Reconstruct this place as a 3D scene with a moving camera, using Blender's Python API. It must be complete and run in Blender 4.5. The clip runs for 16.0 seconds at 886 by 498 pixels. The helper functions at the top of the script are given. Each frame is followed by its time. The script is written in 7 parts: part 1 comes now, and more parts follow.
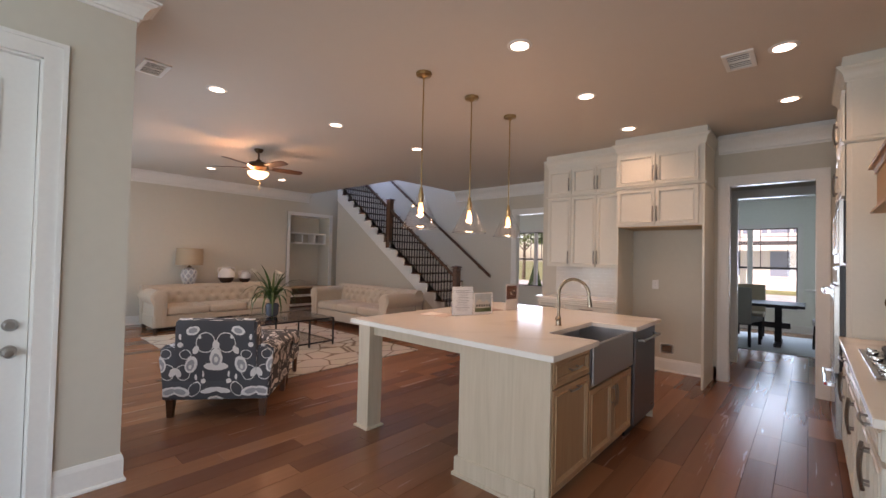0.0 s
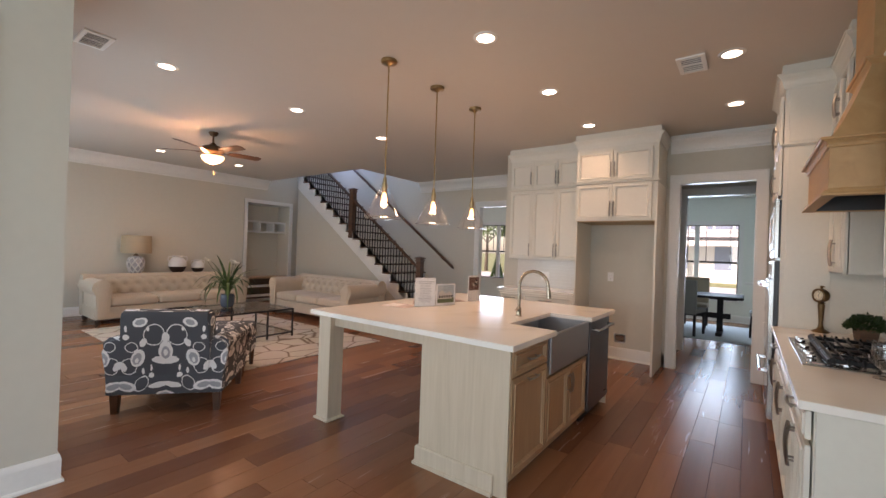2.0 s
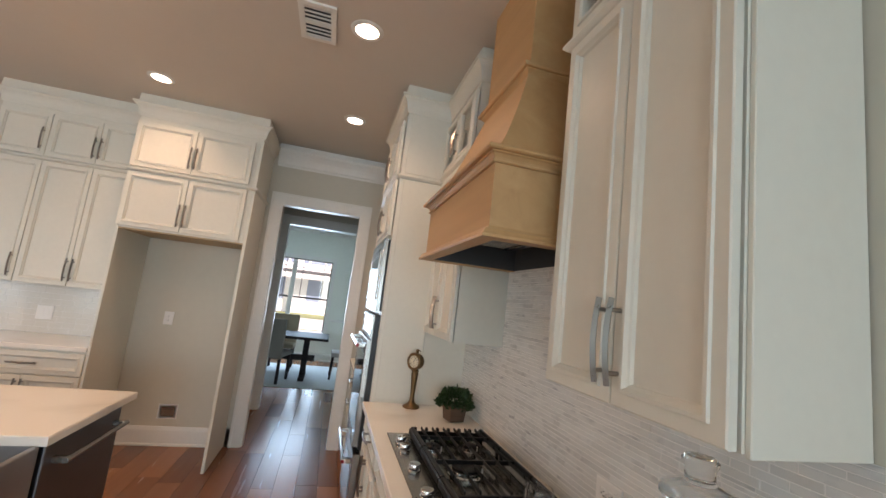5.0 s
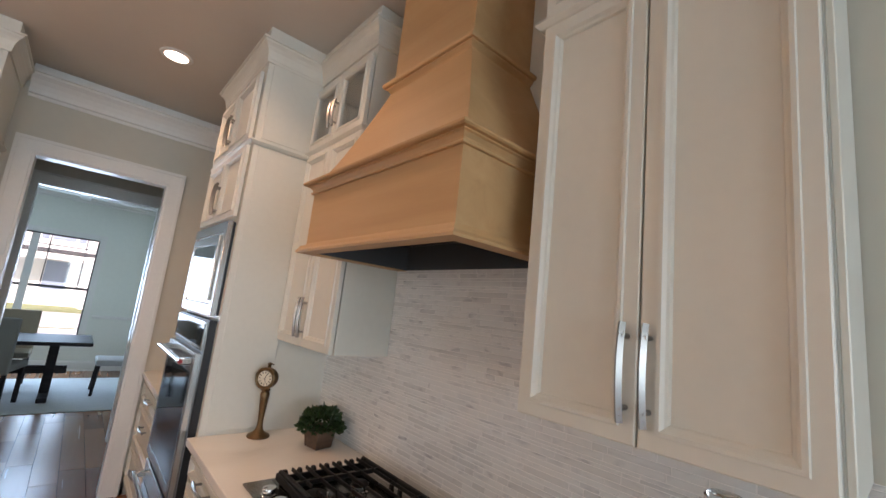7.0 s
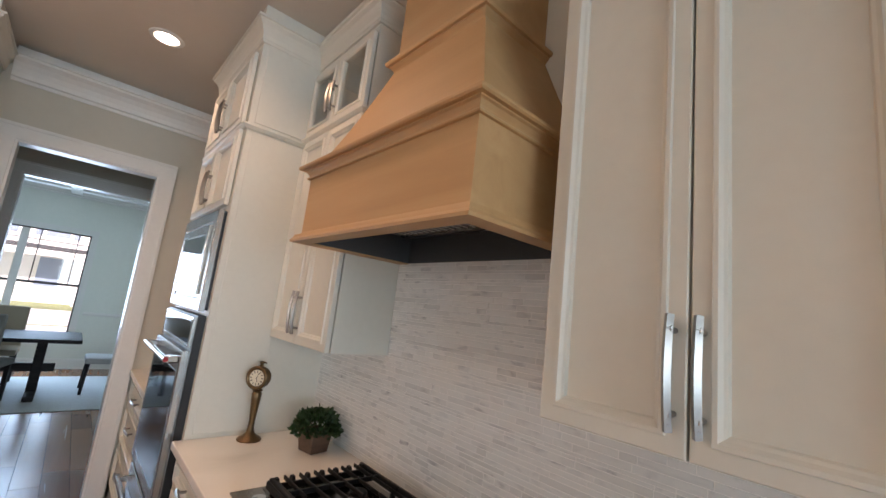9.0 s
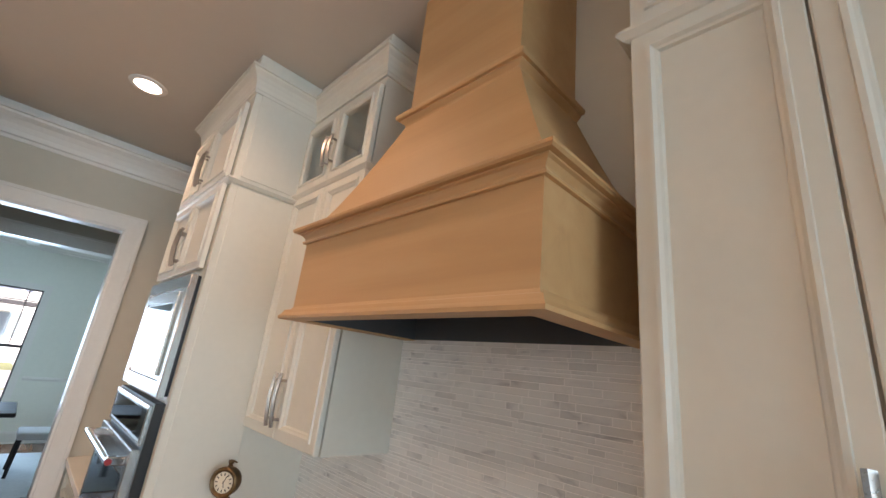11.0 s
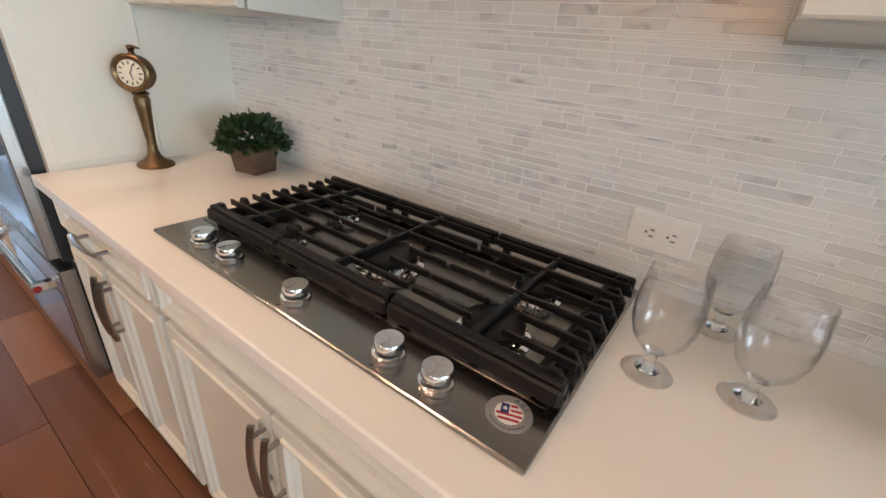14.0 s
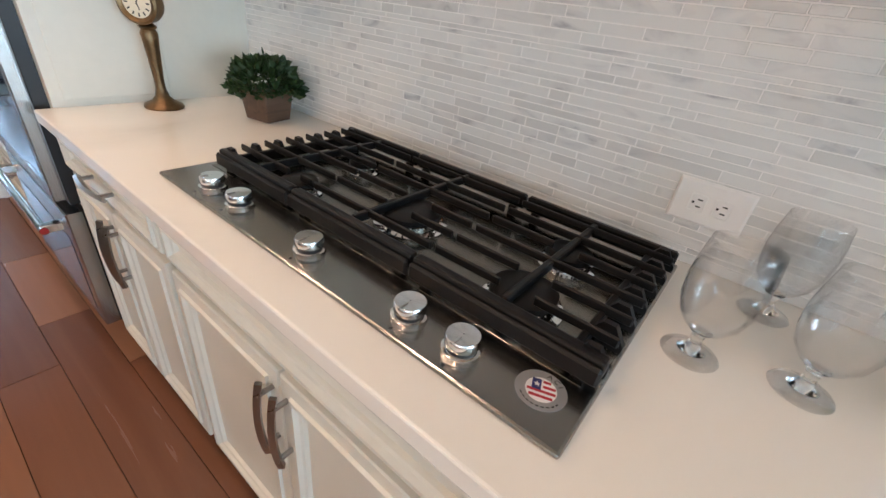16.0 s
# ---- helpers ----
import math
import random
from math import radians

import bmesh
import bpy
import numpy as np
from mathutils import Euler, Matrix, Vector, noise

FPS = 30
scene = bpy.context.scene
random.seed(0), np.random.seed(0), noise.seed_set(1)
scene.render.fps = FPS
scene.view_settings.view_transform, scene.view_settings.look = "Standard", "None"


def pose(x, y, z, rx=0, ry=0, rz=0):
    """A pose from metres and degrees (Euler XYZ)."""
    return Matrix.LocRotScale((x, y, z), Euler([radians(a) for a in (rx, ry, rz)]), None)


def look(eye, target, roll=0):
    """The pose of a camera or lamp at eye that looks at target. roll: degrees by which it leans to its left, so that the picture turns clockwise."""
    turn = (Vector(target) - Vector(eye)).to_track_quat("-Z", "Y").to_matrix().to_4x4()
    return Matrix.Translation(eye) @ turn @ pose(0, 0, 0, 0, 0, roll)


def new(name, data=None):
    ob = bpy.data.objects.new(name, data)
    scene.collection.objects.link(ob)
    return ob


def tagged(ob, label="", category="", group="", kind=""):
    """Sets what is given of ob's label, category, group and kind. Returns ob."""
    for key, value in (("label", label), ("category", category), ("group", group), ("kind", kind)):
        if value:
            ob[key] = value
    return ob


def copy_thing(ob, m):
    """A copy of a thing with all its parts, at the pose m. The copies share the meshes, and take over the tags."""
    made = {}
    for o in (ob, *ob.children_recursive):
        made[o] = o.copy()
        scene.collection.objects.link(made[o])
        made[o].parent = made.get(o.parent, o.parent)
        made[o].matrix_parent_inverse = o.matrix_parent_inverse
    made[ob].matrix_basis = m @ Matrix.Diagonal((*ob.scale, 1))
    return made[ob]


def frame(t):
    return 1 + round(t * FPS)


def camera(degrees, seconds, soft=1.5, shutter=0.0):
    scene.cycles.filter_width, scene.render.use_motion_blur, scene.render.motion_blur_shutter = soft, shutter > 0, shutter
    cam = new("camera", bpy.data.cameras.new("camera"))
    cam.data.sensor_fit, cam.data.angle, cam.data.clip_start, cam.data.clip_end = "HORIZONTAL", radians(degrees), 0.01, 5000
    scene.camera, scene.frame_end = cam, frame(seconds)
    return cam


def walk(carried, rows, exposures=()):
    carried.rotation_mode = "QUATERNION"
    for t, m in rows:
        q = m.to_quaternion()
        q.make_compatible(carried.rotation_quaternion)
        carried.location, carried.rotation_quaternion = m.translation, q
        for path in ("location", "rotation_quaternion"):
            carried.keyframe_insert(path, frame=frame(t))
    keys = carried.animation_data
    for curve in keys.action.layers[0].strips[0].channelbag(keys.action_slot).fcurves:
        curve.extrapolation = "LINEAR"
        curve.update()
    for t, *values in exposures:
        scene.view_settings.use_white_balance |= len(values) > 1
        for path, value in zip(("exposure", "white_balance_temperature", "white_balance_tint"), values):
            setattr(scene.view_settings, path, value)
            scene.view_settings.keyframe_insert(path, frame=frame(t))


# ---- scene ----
cam = camera(94.1, 16.0)
PATH = [
    (0, (0.295, 2.788, 1.447), (-1.033, 4.283, 1.49), 1.3),
    (0.5, (0.297, 2.788, 1.446), (-1.018, 4.295, 1.492), 1.4),
    (1, (0.291, 2.787, 1.445), (-1.0, 4.314, 1.483), 1.5),
    (1.5, (0.293, 2.785, 1.449), (-0.955, 4.347, 1.473), 1.7),
    (2, (0.296, 2.791, 1.445), (-0.895, 4.398, 1.451), 2.0),
    (2.5, (0.259, 2.84, 1.434), (-0.855, 4.502, 1.419), 2.5),
    (3, (0.223, 3.045, 1.408), (-0.787, 4.771, 1.369), 3.1),
    (3.5, (0.236, 3.365, 1.409), (-0.638, 5.163, 1.347), 3.7),
    (4, (0.163, 3.761, 1.406), (-0.292, 5.708, 1.398), 3.8),
    (4.2, (0.137, 3.896, 1.41), (-0.101, 5.881, 1.453), 4.3),
    (4.5, (0.155, 4.138, 1.458), (0.218, 6.134, 1.578), 5.6),
    (5, (0.173, 4.431, 1.563), (0.661, 6.351, 1.836), 6.7),
    (5.2, (0.137, 4.492, 1.6), (0.781, 6.358, 1.923), 6.8),
    (7.3, (-0.045, 4.897, 1.595), (1.265, 6.377, 1.895), 6.2),
    (7.5, (-0.043, 4.898, 1.593), (1.278, 6.374, 1.868), 6.3),
    (8, (-0.041, 4.904, 1.591), (1.297, 6.372, 1.823), 6.6),
    (8.5, (-0.038, 4.926, 1.583), (1.293, 6.399, 1.825), 6.7),
    (9, (0.016, 4.997, 1.576), (1.309, 6.488, 1.9), 6.6),
    (9.5, (0.054, 5.105, 1.621), (1.330, 6.576, 2.078), 6.6),
    (9.7, (0.068, 5.144, 1.645), (1.335, 6.602, 2.168), 6.5),
    (11.8, (0.02, 5.266, 1.678), (1.41, 6.588, 2.246), 6.0),
    (12, (0.017, 5.273, 1.667), (1.44, 6.58, 2.179), 6.3),
    (12.5, (0.018, 5.3, 1.63), (1.525, 6.586, 1.899), 6.4),
    (12.7, (0.019, 5.324, 1.585), (1.568, 6.582, 1.714), 6.8),
    (13, (0.038, 5.363, 1.513), (1.634, 6.557, 1.35), 7.3),
    (13.5, (0.146, 5.454, 1.407), (1.73, 6.533, 0.835), 7.4),
    (14, (0.22, 5.528, 1.337), (1.708, 6.543, 0.466), 5.1),
    (14.5, (0.243, 5.571, 1.302), (1.701, 6.475, 0.275), 5.4),
    (15, (0.249, 5.583, 1.293), (1.712, 6.43, 0.224), 6.4),
    (15.5, (0.25, 5.58, 1.293), (1.713, 6.433, 0.228), 7.1),
    (16, (0.243, 5.577, 1.294), (1.655, 6.567, 0.281), 7.9),
]
walk(cam, [(t, look(eye, target, roll)) for t, eye, target, roll in PATH],
     [(0.0, 0.49, 7560, 39), (3.0, 0.74, 7230, 31), (4.5, 0.82, 6560, 25), (5.0, 0.86, 7060, 28), (8.0, 0.90, 6744, 31), (9.5, 0.98, 6794, 29), (12.0, 1.12, 6694, 26), (12.6, 1.12, 6644, 26), (13.2, 1.40, 6416, 24), (14.0, 1.50, 6666, 26), (15.0, 1.59, 6466, 24), (16.0, 1.60, 6166, 23)])

# ---- world, sun, large lights ----
world = bpy.data.worlds.new("world")
scene.world = world
world.use_nodes = True
wn = world.node_tree
sky = wn.nodes.new("ShaderNodeTexSky")
sky.sky_type = "NISHITA"
sky.sun_disc = False
sky.sun_elevation, sky.sun_rotation = radians(40), radians(203)
wn.links.new(sky.outputs[0], wn.nodes["Background"].inputs[0])
wn.nodes["Background"].inputs[1].default_value = 0.15

sun_data = bpy.data.lights.new("sun", "SUN")
sun_data.energy, sun_data.angle, sun_data.color = 5.0, radians(0.5), (1.0, 0.95, 0.87)
sun = new("sun", sun_data)
sun.matrix_world = look((-5.0, -11.8, 10.7), (0, 0, 0))


def window_light(x, y, z, w, h, aim, watts, color=(0.50, 0.83, 1.0)):
    """Daylight that enters by a window opening."""
    d = bpy.data.lights.new("window_light", "AREA")
    d.shape, d.size, d.size_y, d.energy, d.color = "RECTANGLE", w, h, watts, color
    ob = new("window_light", d)
    ob.matrix_world = look((x, y, z), (x + aim[0], y + aim[1], z + aim[2]))
    return ob


DAY = 0.26
window_light(-1.75, -1.32, 1.5, 1.7, 2.0, (0, 1, -0.05), 140 * DAY)
window_light(0.25, -1.32, 1.5, 1.6, 2.0, (0, 1, -0.05), 140 * DAY)
window_light(1.07, 1.0, 1.5, 1.7, 1.9, (-1, 0.1, -0.05), 130 * DAY)
for wx in (-4.3, -6.2, -8.1):
    window_light(wx, 3.28, 1.45, 1.0, 1.9, (0, 1, -0.05), 56 * DAY)
window_light(-0.70, 14.4, 1.40, 1.6, 1.7, (0, -1, -0.05), 175 * DAY, (0.47, 0.78, 1.0))
window_light(-6.2, 14.4, 1.45, 1.7, 1.7, (0, -1, -0.05), 150 * DAY, (0.58, 0.82, 1.0))
window_light(-9.5, 9.6, 4.6, 1.0, 1.2, (1, 0, -0.1), 150 * DAY, (0.36, 0.58, 1.0))

# ---- materials ----
def mat(name, rgb, rough=0.5, metal=0.0, spec=0.5, coat=0.0, vary=0.08, scale=6.0, bump=0.0, bump_scale=200.0,
        trans=0.0, ior=1.45, emit=None, strength=0.0, sheen=0.0, stretch=(1, 1, 1), aniso=0.0):
    """A paint, metal, cloth or stone: two scales of colour drift, roughness drift and a fine bump."""
    m = bpy.data.materials.new(name)
    m.use_nodes = True
    n, l = m.node_tree.nodes, m.node_tree.links
    b = n["Principled BSDF"]
    b.inputs["Roughness"].default_value = rough
    b.inputs["Metallic"].default_value = metal
    b.inputs["Specular IOR Level"].default_value = spec
    b.inputs["Coat Weight"].default_value = coat
    b.inputs["IOR"].default_value = ior
    b.inputs["Transmission Weight"].default_value = trans
    b.inputs["Sheen Weight"].default_value = sheen
    b.inputs["Base Color"].default_value = (*rgb, 1)
    if emit:
        b.inputs["Emission Color"].default_value = (*emit, 1)
        b.inputs["Emission Strength"].default_value = strength
    if vary or bump:
        tc = n.new("ShaderNodeTexCoord")
        mp = n.new("ShaderNodeMapping")
        mp.inputs["Scale"].default_value = stretch
        l.new(tc.outputs["Object"], mp.inputs[0])
    if vary:
        a, c = n.new("ShaderNodeTexNoise"), n.new("ShaderNodeTexNoise")
        a.inputs["Scale"].default_value, c.inputs["Scale"].default_value = scale * 0.3, scale * 8
        a.inputs["Detail"].default_value, c.inputs["Detail"].default_value = 3, 4
        add = n.new("ShaderNodeMath")
        add.operation = "ADD"
        for t, k in ((a, 0), (c, 1)):
            l.new(mp.outputs[0], t.inputs["Vector"])
            l.new(t.outputs["Fac"], add.inputs[k])
        r = n.new("ShaderNodeMapRange")
        r.inputs["From Min"].default_value, r.inputs["From Max"].default_value = 0.6, 1.4
        r.inputs["To Min"].default_value, r.inputs["To Max"].default_value = 1 - vary, 1 + vary
        l.new(add.outputs[0], r.inputs["Value"])
        hs = n.new("ShaderNodeHueSaturation")
        hs.inputs["Color"].default_value = (*rgb, 1)
        l.new(r.outputs[0], hs.inputs["Value"])
        l.new(hs.outputs[0], b.inputs["Base Color"])
        rr = n.new("ShaderNodeMapRange")
        rr.inputs["From Min"].default_value, rr.inputs["From Max"].default_value = 0.6, 1.4
        rr.inputs["To Min"].default_value, rr.inputs["To Max"].default_value = max(0.0, rough * 0.85), min(1.0, rough * 1.15)
        l.new(add.outputs[0], rr.inputs["Value"])
        l.new(rr.outputs[0], b.inputs["Roughness"])
    if bump:
        t = n.new("ShaderNodeTexNoise")
        t.inputs["Scale"].default_value, t.inputs["Detail"].default_value = bump_scale, 3
        l.new(mp.outputs[0], t.inputs["Vector"])
        bp = n.new("ShaderNodeBump")
        bp.inputs["Strength"].default_value, bp.inputs["Distance"].default_value = bump, 0.002
        l.new(t.outputs["Fac"], bp.inputs["Height"])
        l.new(bp.outputs[0], b.inputs["Normal"])
    return m


def ramp_node(n, stops):
    r = n.new("ShaderNodeValToRGB")
    e = r.color_ramp.elements
    while len(e) < len(stops):
        e.new(0.5)
    for k, (p, c) in enumerate(stops):
        e[k].position, e[k].color = p, (*c, 1)
    return r


def wood(name, dark, mid, light, rough, axis="y", island=False, grain=1.0, coat=0.0, tone=0.5, relief=0.15):
    """Boards: a tone for each board, long grain along one axis, and pores."""
    m = bpy.data.materials.new(name)
    m.use_nodes = True
    n, l = m.node_tree.nodes, m.node_tree.links
    b = n["Principled BSDF"]
    tc = n.new("ShaderNodeTexCoord")
    mp = n.new("ShaderNodeMapping")
    long, across = 1.2 * grain, 22 * grain
    mp.inputs["Scale"].default_value = {"x": (long, across, across), "y": (across, long, across), "z": (across, across, long)}[axis]
    if island:
        src = n.new("ShaderNodeNewGeometry").outputs["Random Per Island"]
    else:
        src = n.new("ShaderNodeObjectInfo").outputs["Random"]
    off = n.new("ShaderNodeVectorMath")
    off.operation = "MULTIPLY_ADD"
    off.inputs[1].default_value = (37, 53, 29)
    l.new(src, off.inputs[0])
    l.new(tc.outputs["Object"], off.inputs[2])
    l.new(off.outputs[0], mp.inputs[0])
    g = n.new("ShaderNodeTexNoise")
    g.inputs["Scale"].default_value, g.inputs["Detail"].default_value, g.inputs["Roughness"].default_value = 1.0, 6, 0.6
    g.inputs["Distortion"].default_value = 0.6
    l.new(mp.outputs[0], g.inputs["Vector"])
    mix = n.new("ShaderNodeMath")
    mix.operation = "MULTIPLY_ADD"
    mix.inputs[1].default_value = tone
    l.new(src, mix.inputs[0])
    sub = n.new("ShaderNodeMath")
    sub.operation = "MULTIPLY"
    sub.inputs[1].default_value = 1 - tone
    l.new(g.outputs["Fac"], sub.inputs[0])
    l.new(sub.outputs[0], mix.inputs[2])
    r = ramp_node(n, [(0.2, dark), (0.48, mid), (0.8, light)])
    l.new(mix.outputs[0], r.inputs[0])
    l.new(r.outputs[0], b.inputs["Base Color"])
    rr = n.new("ShaderNodeMapRange")
    rr.inputs["To Min"].default_value, rr.inputs["To Max"].default_value = rough * 0.8, rough * 1.25
    l.new(g.outputs["Fac"], rr.inputs["Value"])
    l.new(rr.outputs[0], b.inputs["Roughness"])
    b.inputs["Coat Weight"].default_value = coat
    b.inputs["Coat Roughness"].default_value = 0.2
    bp = n.new("ShaderNodeBump")
    bp.inputs["Strength"].default_value, bp.inputs["Distance"].default_value = relief, 0.002
    l.new(g.outputs["Fac"], bp.inputs["Height"])
    l.new(bp.outputs[0], b.inputs["Normal"])
    return m


def marble(name, base, vein, rough, island=False, scale=9.0, vary=0.25, stretch=(1, 1, 1)):
    """Stone with soft grey veins and a tone for each piece."""
    m = bpy.data.materials.new(name)
    m.use_nodes = True
    n, l = m.node_tree.nodes, m.node_tree.links
    b = n["Principled BSDF"]
    tc = n.new("ShaderNodeTexCoord")
    src = n.new("ShaderNodeNewGeometry").outputs["Random Per Island"] if island else n.new("ShaderNodeObjectInfo").outputs["Random"]
    off = n.new("ShaderNodeVectorMath")
    off.operation = "MULTIPLY_ADD"
    off.inputs[1].default_value = (31, 47, 23) if vary else (0, 0, 0)
    l.new(src, off.inputs[0])
    l.new(tc.outputs["Object"], off.inputs[2])
    st = n.new("ShaderNodeVectorMath")
    st.operation = "MULTIPLY"
    st.inputs[1].default_value = stretch
    l.new(off.outputs[0], st.inputs[0])
    w = n.new("ShaderNodeTexNoise")
    w.inputs["Scale"].default_value, w.inputs["Detail"].default_value, w.inputs["Distortion"].default_value = scale, 5, 1.4
    l.new(st.outputs[0], w.inputs["Vector"])
    mean = [(a * 0.72 + c * 0.28) for a, c in zip(base, vein)]
    r = ramp_node(n, [(0.27, vein), (0.37, mean), (0.48, base)])
    l.new(w.outputs["Fac"], r.inputs[0])
    tone = n.new("ShaderNodeMapRange")
    tone.interpolation_type = "SMOOTHSTEP"
    tone.inputs["From Min"].default_value, tone.inputs["From Max"].default_value = 0.0, 0.4
    tone.inputs["To Min"].default_value, tone.inputs["To Max"].default_value = 1 - vary, 1.0
    l.new(src, tone.inputs["Value"])
    hs = n.new("ShaderNodeHueSaturation")
    l.new(r.outputs[0], hs.inputs["Color"])
    l.new(tone.outputs[0], hs.inputs["Value"])
    l.new(hs.outputs[0], b.inputs["Base Color"])
    b.inputs["Roughness"].default_value = rough
    return m


def glass(name, tint=(1, 1, 1), rough=0.0):
    m = bpy.data.materials.new(name)
    m.use_nodes = True
    b = m.node_tree.nodes["Principled BSDF"]
    b.inputs["Base Color"].default_value = (*tint, 1)
    b.inputs["Roughness"].default_value = rough
    b.inputs["Transmission Weight"].default_value = 1.0
    b.inputs["IOR"].default_value = 1.36
    return m


def pane_glass(name, base=0.045, power=4.0):
    """Thin flat glass: mostly clear, a little mirror by angle."""
    m = bpy.data.materials.new(name)
    m.use_nodes = True
    n, l = m.node_tree.nodes, m.node_tree.links
    out = n["Material Output"]
    n.remove(n["Principled BSDF"])
    tr, gl, mx, fr, pw, ad = (n.new("ShaderNodeBsdfTransparent"), n.new("ShaderNodeBsdfGlossy"), n.new("ShaderNodeMixShader"), n.new("ShaderNodeLayerWeight"),
                              n.new("ShaderNodeMath"), n.new("ShaderNodeMath"))
    gl.inputs["Roughness"].default_value = 0.02
    pw.operation, pw.inputs[1].default_value = "POWER", power
    ad.operation, ad.inputs[1].default_value, ad.inputs[2].default_value = "MULTIPLY_ADD", 0.6, base
    l.new(fr.outputs["Facing"], pw.inputs[0])
    l.new(pw.outputs[0], ad.inputs[0])
    l.new(ad.outputs[0], mx.inputs[0])
    l.new(tr.outputs[0], mx.inputs[1])
    l.new(gl.outputs[0], mx.inputs[2])
    l.new(mx.outputs[0], out.inputs["Surface"])
    return m


M_WALL = mat("greige wall paint", (0.61, 0.575, 0.49), 0.75, vary=0.03, scale=2, bump=0.12, bump_scale=500)
M_WALL_PALE = mat("pale wall paint", (0.78, 0.80, 0.73), 0.75, vary=0.03, scale=2, bump=0.1, bump_scale=500)
M_CEIL = mat("ceiling paint", (0.64, 0.585, 0.52), 0.9, vary=0.02, scale=1.5, bump=0.15, bump_scale=400)
M_TRIM = mat("white trim enamel", (0.80, 0.79, 0.75), 0.35, vary=0.03, scale=5)
M_CAB = mat("cream cabinet enamel", (0.71, 0.69, 0.61), 0.36, vary=0.03, scale=4, bump=0.04, bump_scale=90)
# the cabinet cream darkened in colour for the unlit insides
M_CAB_SHADED = mat("cabinet cream, shaded inside", (0.42, 0.39, 0.33), 0.6, vary=0.05)
M_LEDGE = wood("raw plywood edge", (0.42, 0.30, 0.17), (0.52, 0.38, 0.22), (0.62, 0.47, 0.29), 0.6, "x")
M_QUARTZ = marble("white quartz", (0.88, 0.84, 0.77), (0.70, 0.66, 0.59), 0.12, scale=1.3, vary=0.0)
M_NICKEL = mat("brushed nickel", (0.36, 0.345, 0.325), 0.3, 1.0, vary=0.05, scale=30)
M_CHROME = mat("polished chrome", (0.80, 0.80, 0.80), 0.06, 1.0, vary=0.02)
M_STEEL = mat("brushed stainless steel", (0.43, 0.415, 0.39), 0.27, 1.0, vary=0.0)
M_DSTEEL = mat("dark stainless steel", (0.20, 0.20, 0.21), 0.33, 1.0, vary=0.0)
M_IRON = mat("black cast iron", (0.008, 0.0075, 0.0075), 0.42, spec=0.3, vary=0.15, scale=20, bump=0.08, bump_scale=700)
M_BLACK = mat("black enamel", (0.015, 0.015, 0.016), 0.35, vary=0.1)
M_BLKGLASS = mat("black oven glass", (0.012, 0.013, 0.015), 0.05, vary=0.0, spec=0.7)
HICKORY = ((0.165, 0.064, 0.033), (0.240, 0.099, 0.048), (0.325, 0.145, 0.073))
M_FLOOR = wood("oiled hickory board", *HICKORY, 0.25, "y", tone=0.62, grain=0.6, relief=0.06)
M_FLOOR_FAR = wood("oiled hickory boards", *HICKORY, 0.25, "y", island=True, tone=0.62, grain=0.6, relief=0.06)
M_GAP = mat("dark floor joint", (0.05, 0.025, 0.015), 0.8, vary=0.1)
M_OAK = wood("whitewashed oak", (0.50, 0.405, 0.29), (0.59, 0.485, 0.36), (0.67, 0.565, 0.44), 0.5, "z", grain=1.6, tone=0.12)
M_OAKDOOR = wood("natural oak door", (0.36, 0.205, 0.105), (0.43, 0.265, 0.145), (0.50, 0.33, 0.195), 0.42, "z", grain=1.6, tone=0.12)
M_HOOD = wood("unfinished poplar", (0.44, 0.240, 0.100), (0.55, 0.320, 0.142), (0.62, 0.385, 0.190), 0.5, "y", grain=0.5, tone=0.15)
M_STAIN = wood("dark stained oak", (0.045, 0.019, 0.010), (0.095, 0.041, 0.021), (0.16, 0.072, 0.038), 0.3, "x", tone=0.2)
M_WALNUT = wood("walnut box", (0.06, 0.035, 0.022), (0.12, 0.07, 0.045), (0.20, 0.13, 0.085), 0.6, "x", grain=2, tone=0.2)
M_TILE = marble("honed marble strip", (0.77, 0.78, 0.765), (0.48, 0.49, 0.51), 0.2, scale=11, vary=0.13, stretch=(1, 0.6, 1.4))
M_TILE_FAR = marble("honed marble strips", (0.77, 0.78, 0.765), (0.48, 0.49, 0.51), 0.2, island=True, scale=11, vary=0.13, stretch=(1, 0.6, 1.4))
M_GROUT = mat("pale grout", (0.85, 0.845, 0.83), 0.8, vary=0.03)
M_GLOSSTILE = mat("glossy white tile", (0.74, 0.72, 0.67), 0.12, vary=0.06, scale=8)
M_SINK = mat("grey stainless apron", (0.46, 0.47, 0.49), 0.36, 0.85, vary=0.05, scale=12)
M_BRONZE = mat("aged bronze", (0.17, 0.105, 0.052), 0.38, 0.9, vary=0.3, scale=14)
M_DIAL = mat("ivory dial", (0.72, 0.66, 0.52), 0.5, vary=0.1, scale=20)
M_INK = mat("black ink", (0.02, 0.02, 0.02), 0.6, vary=0)
M_PLASTIC = mat("white plastic plate", (0.87, 0.86, 0.84), 0.3, vary=0.02)
M_PANE = pane_glass("window pane")
M_PLATE = mat("satin cooktop steel", (0.38, 0.36, 0.335), 0.24, 1.0, vary=0.0)
# cooktop steel with the dark hood's reflection put into its colour
M_PLATE_DARK = mat("cooktop steel darkened by hood reflection", (0.20, 0.185, 0.16), 0.2, 1.0, vary=0.0)
M_GLASS = glass("clear drinking glass", (0.99, 1.0, 0.995))
M_PRESSED = pane_glass("pressed glass foot", 0.13, 1.6)
M_THIN = pane_glass("thin blown glass", 0.05, 2.6)
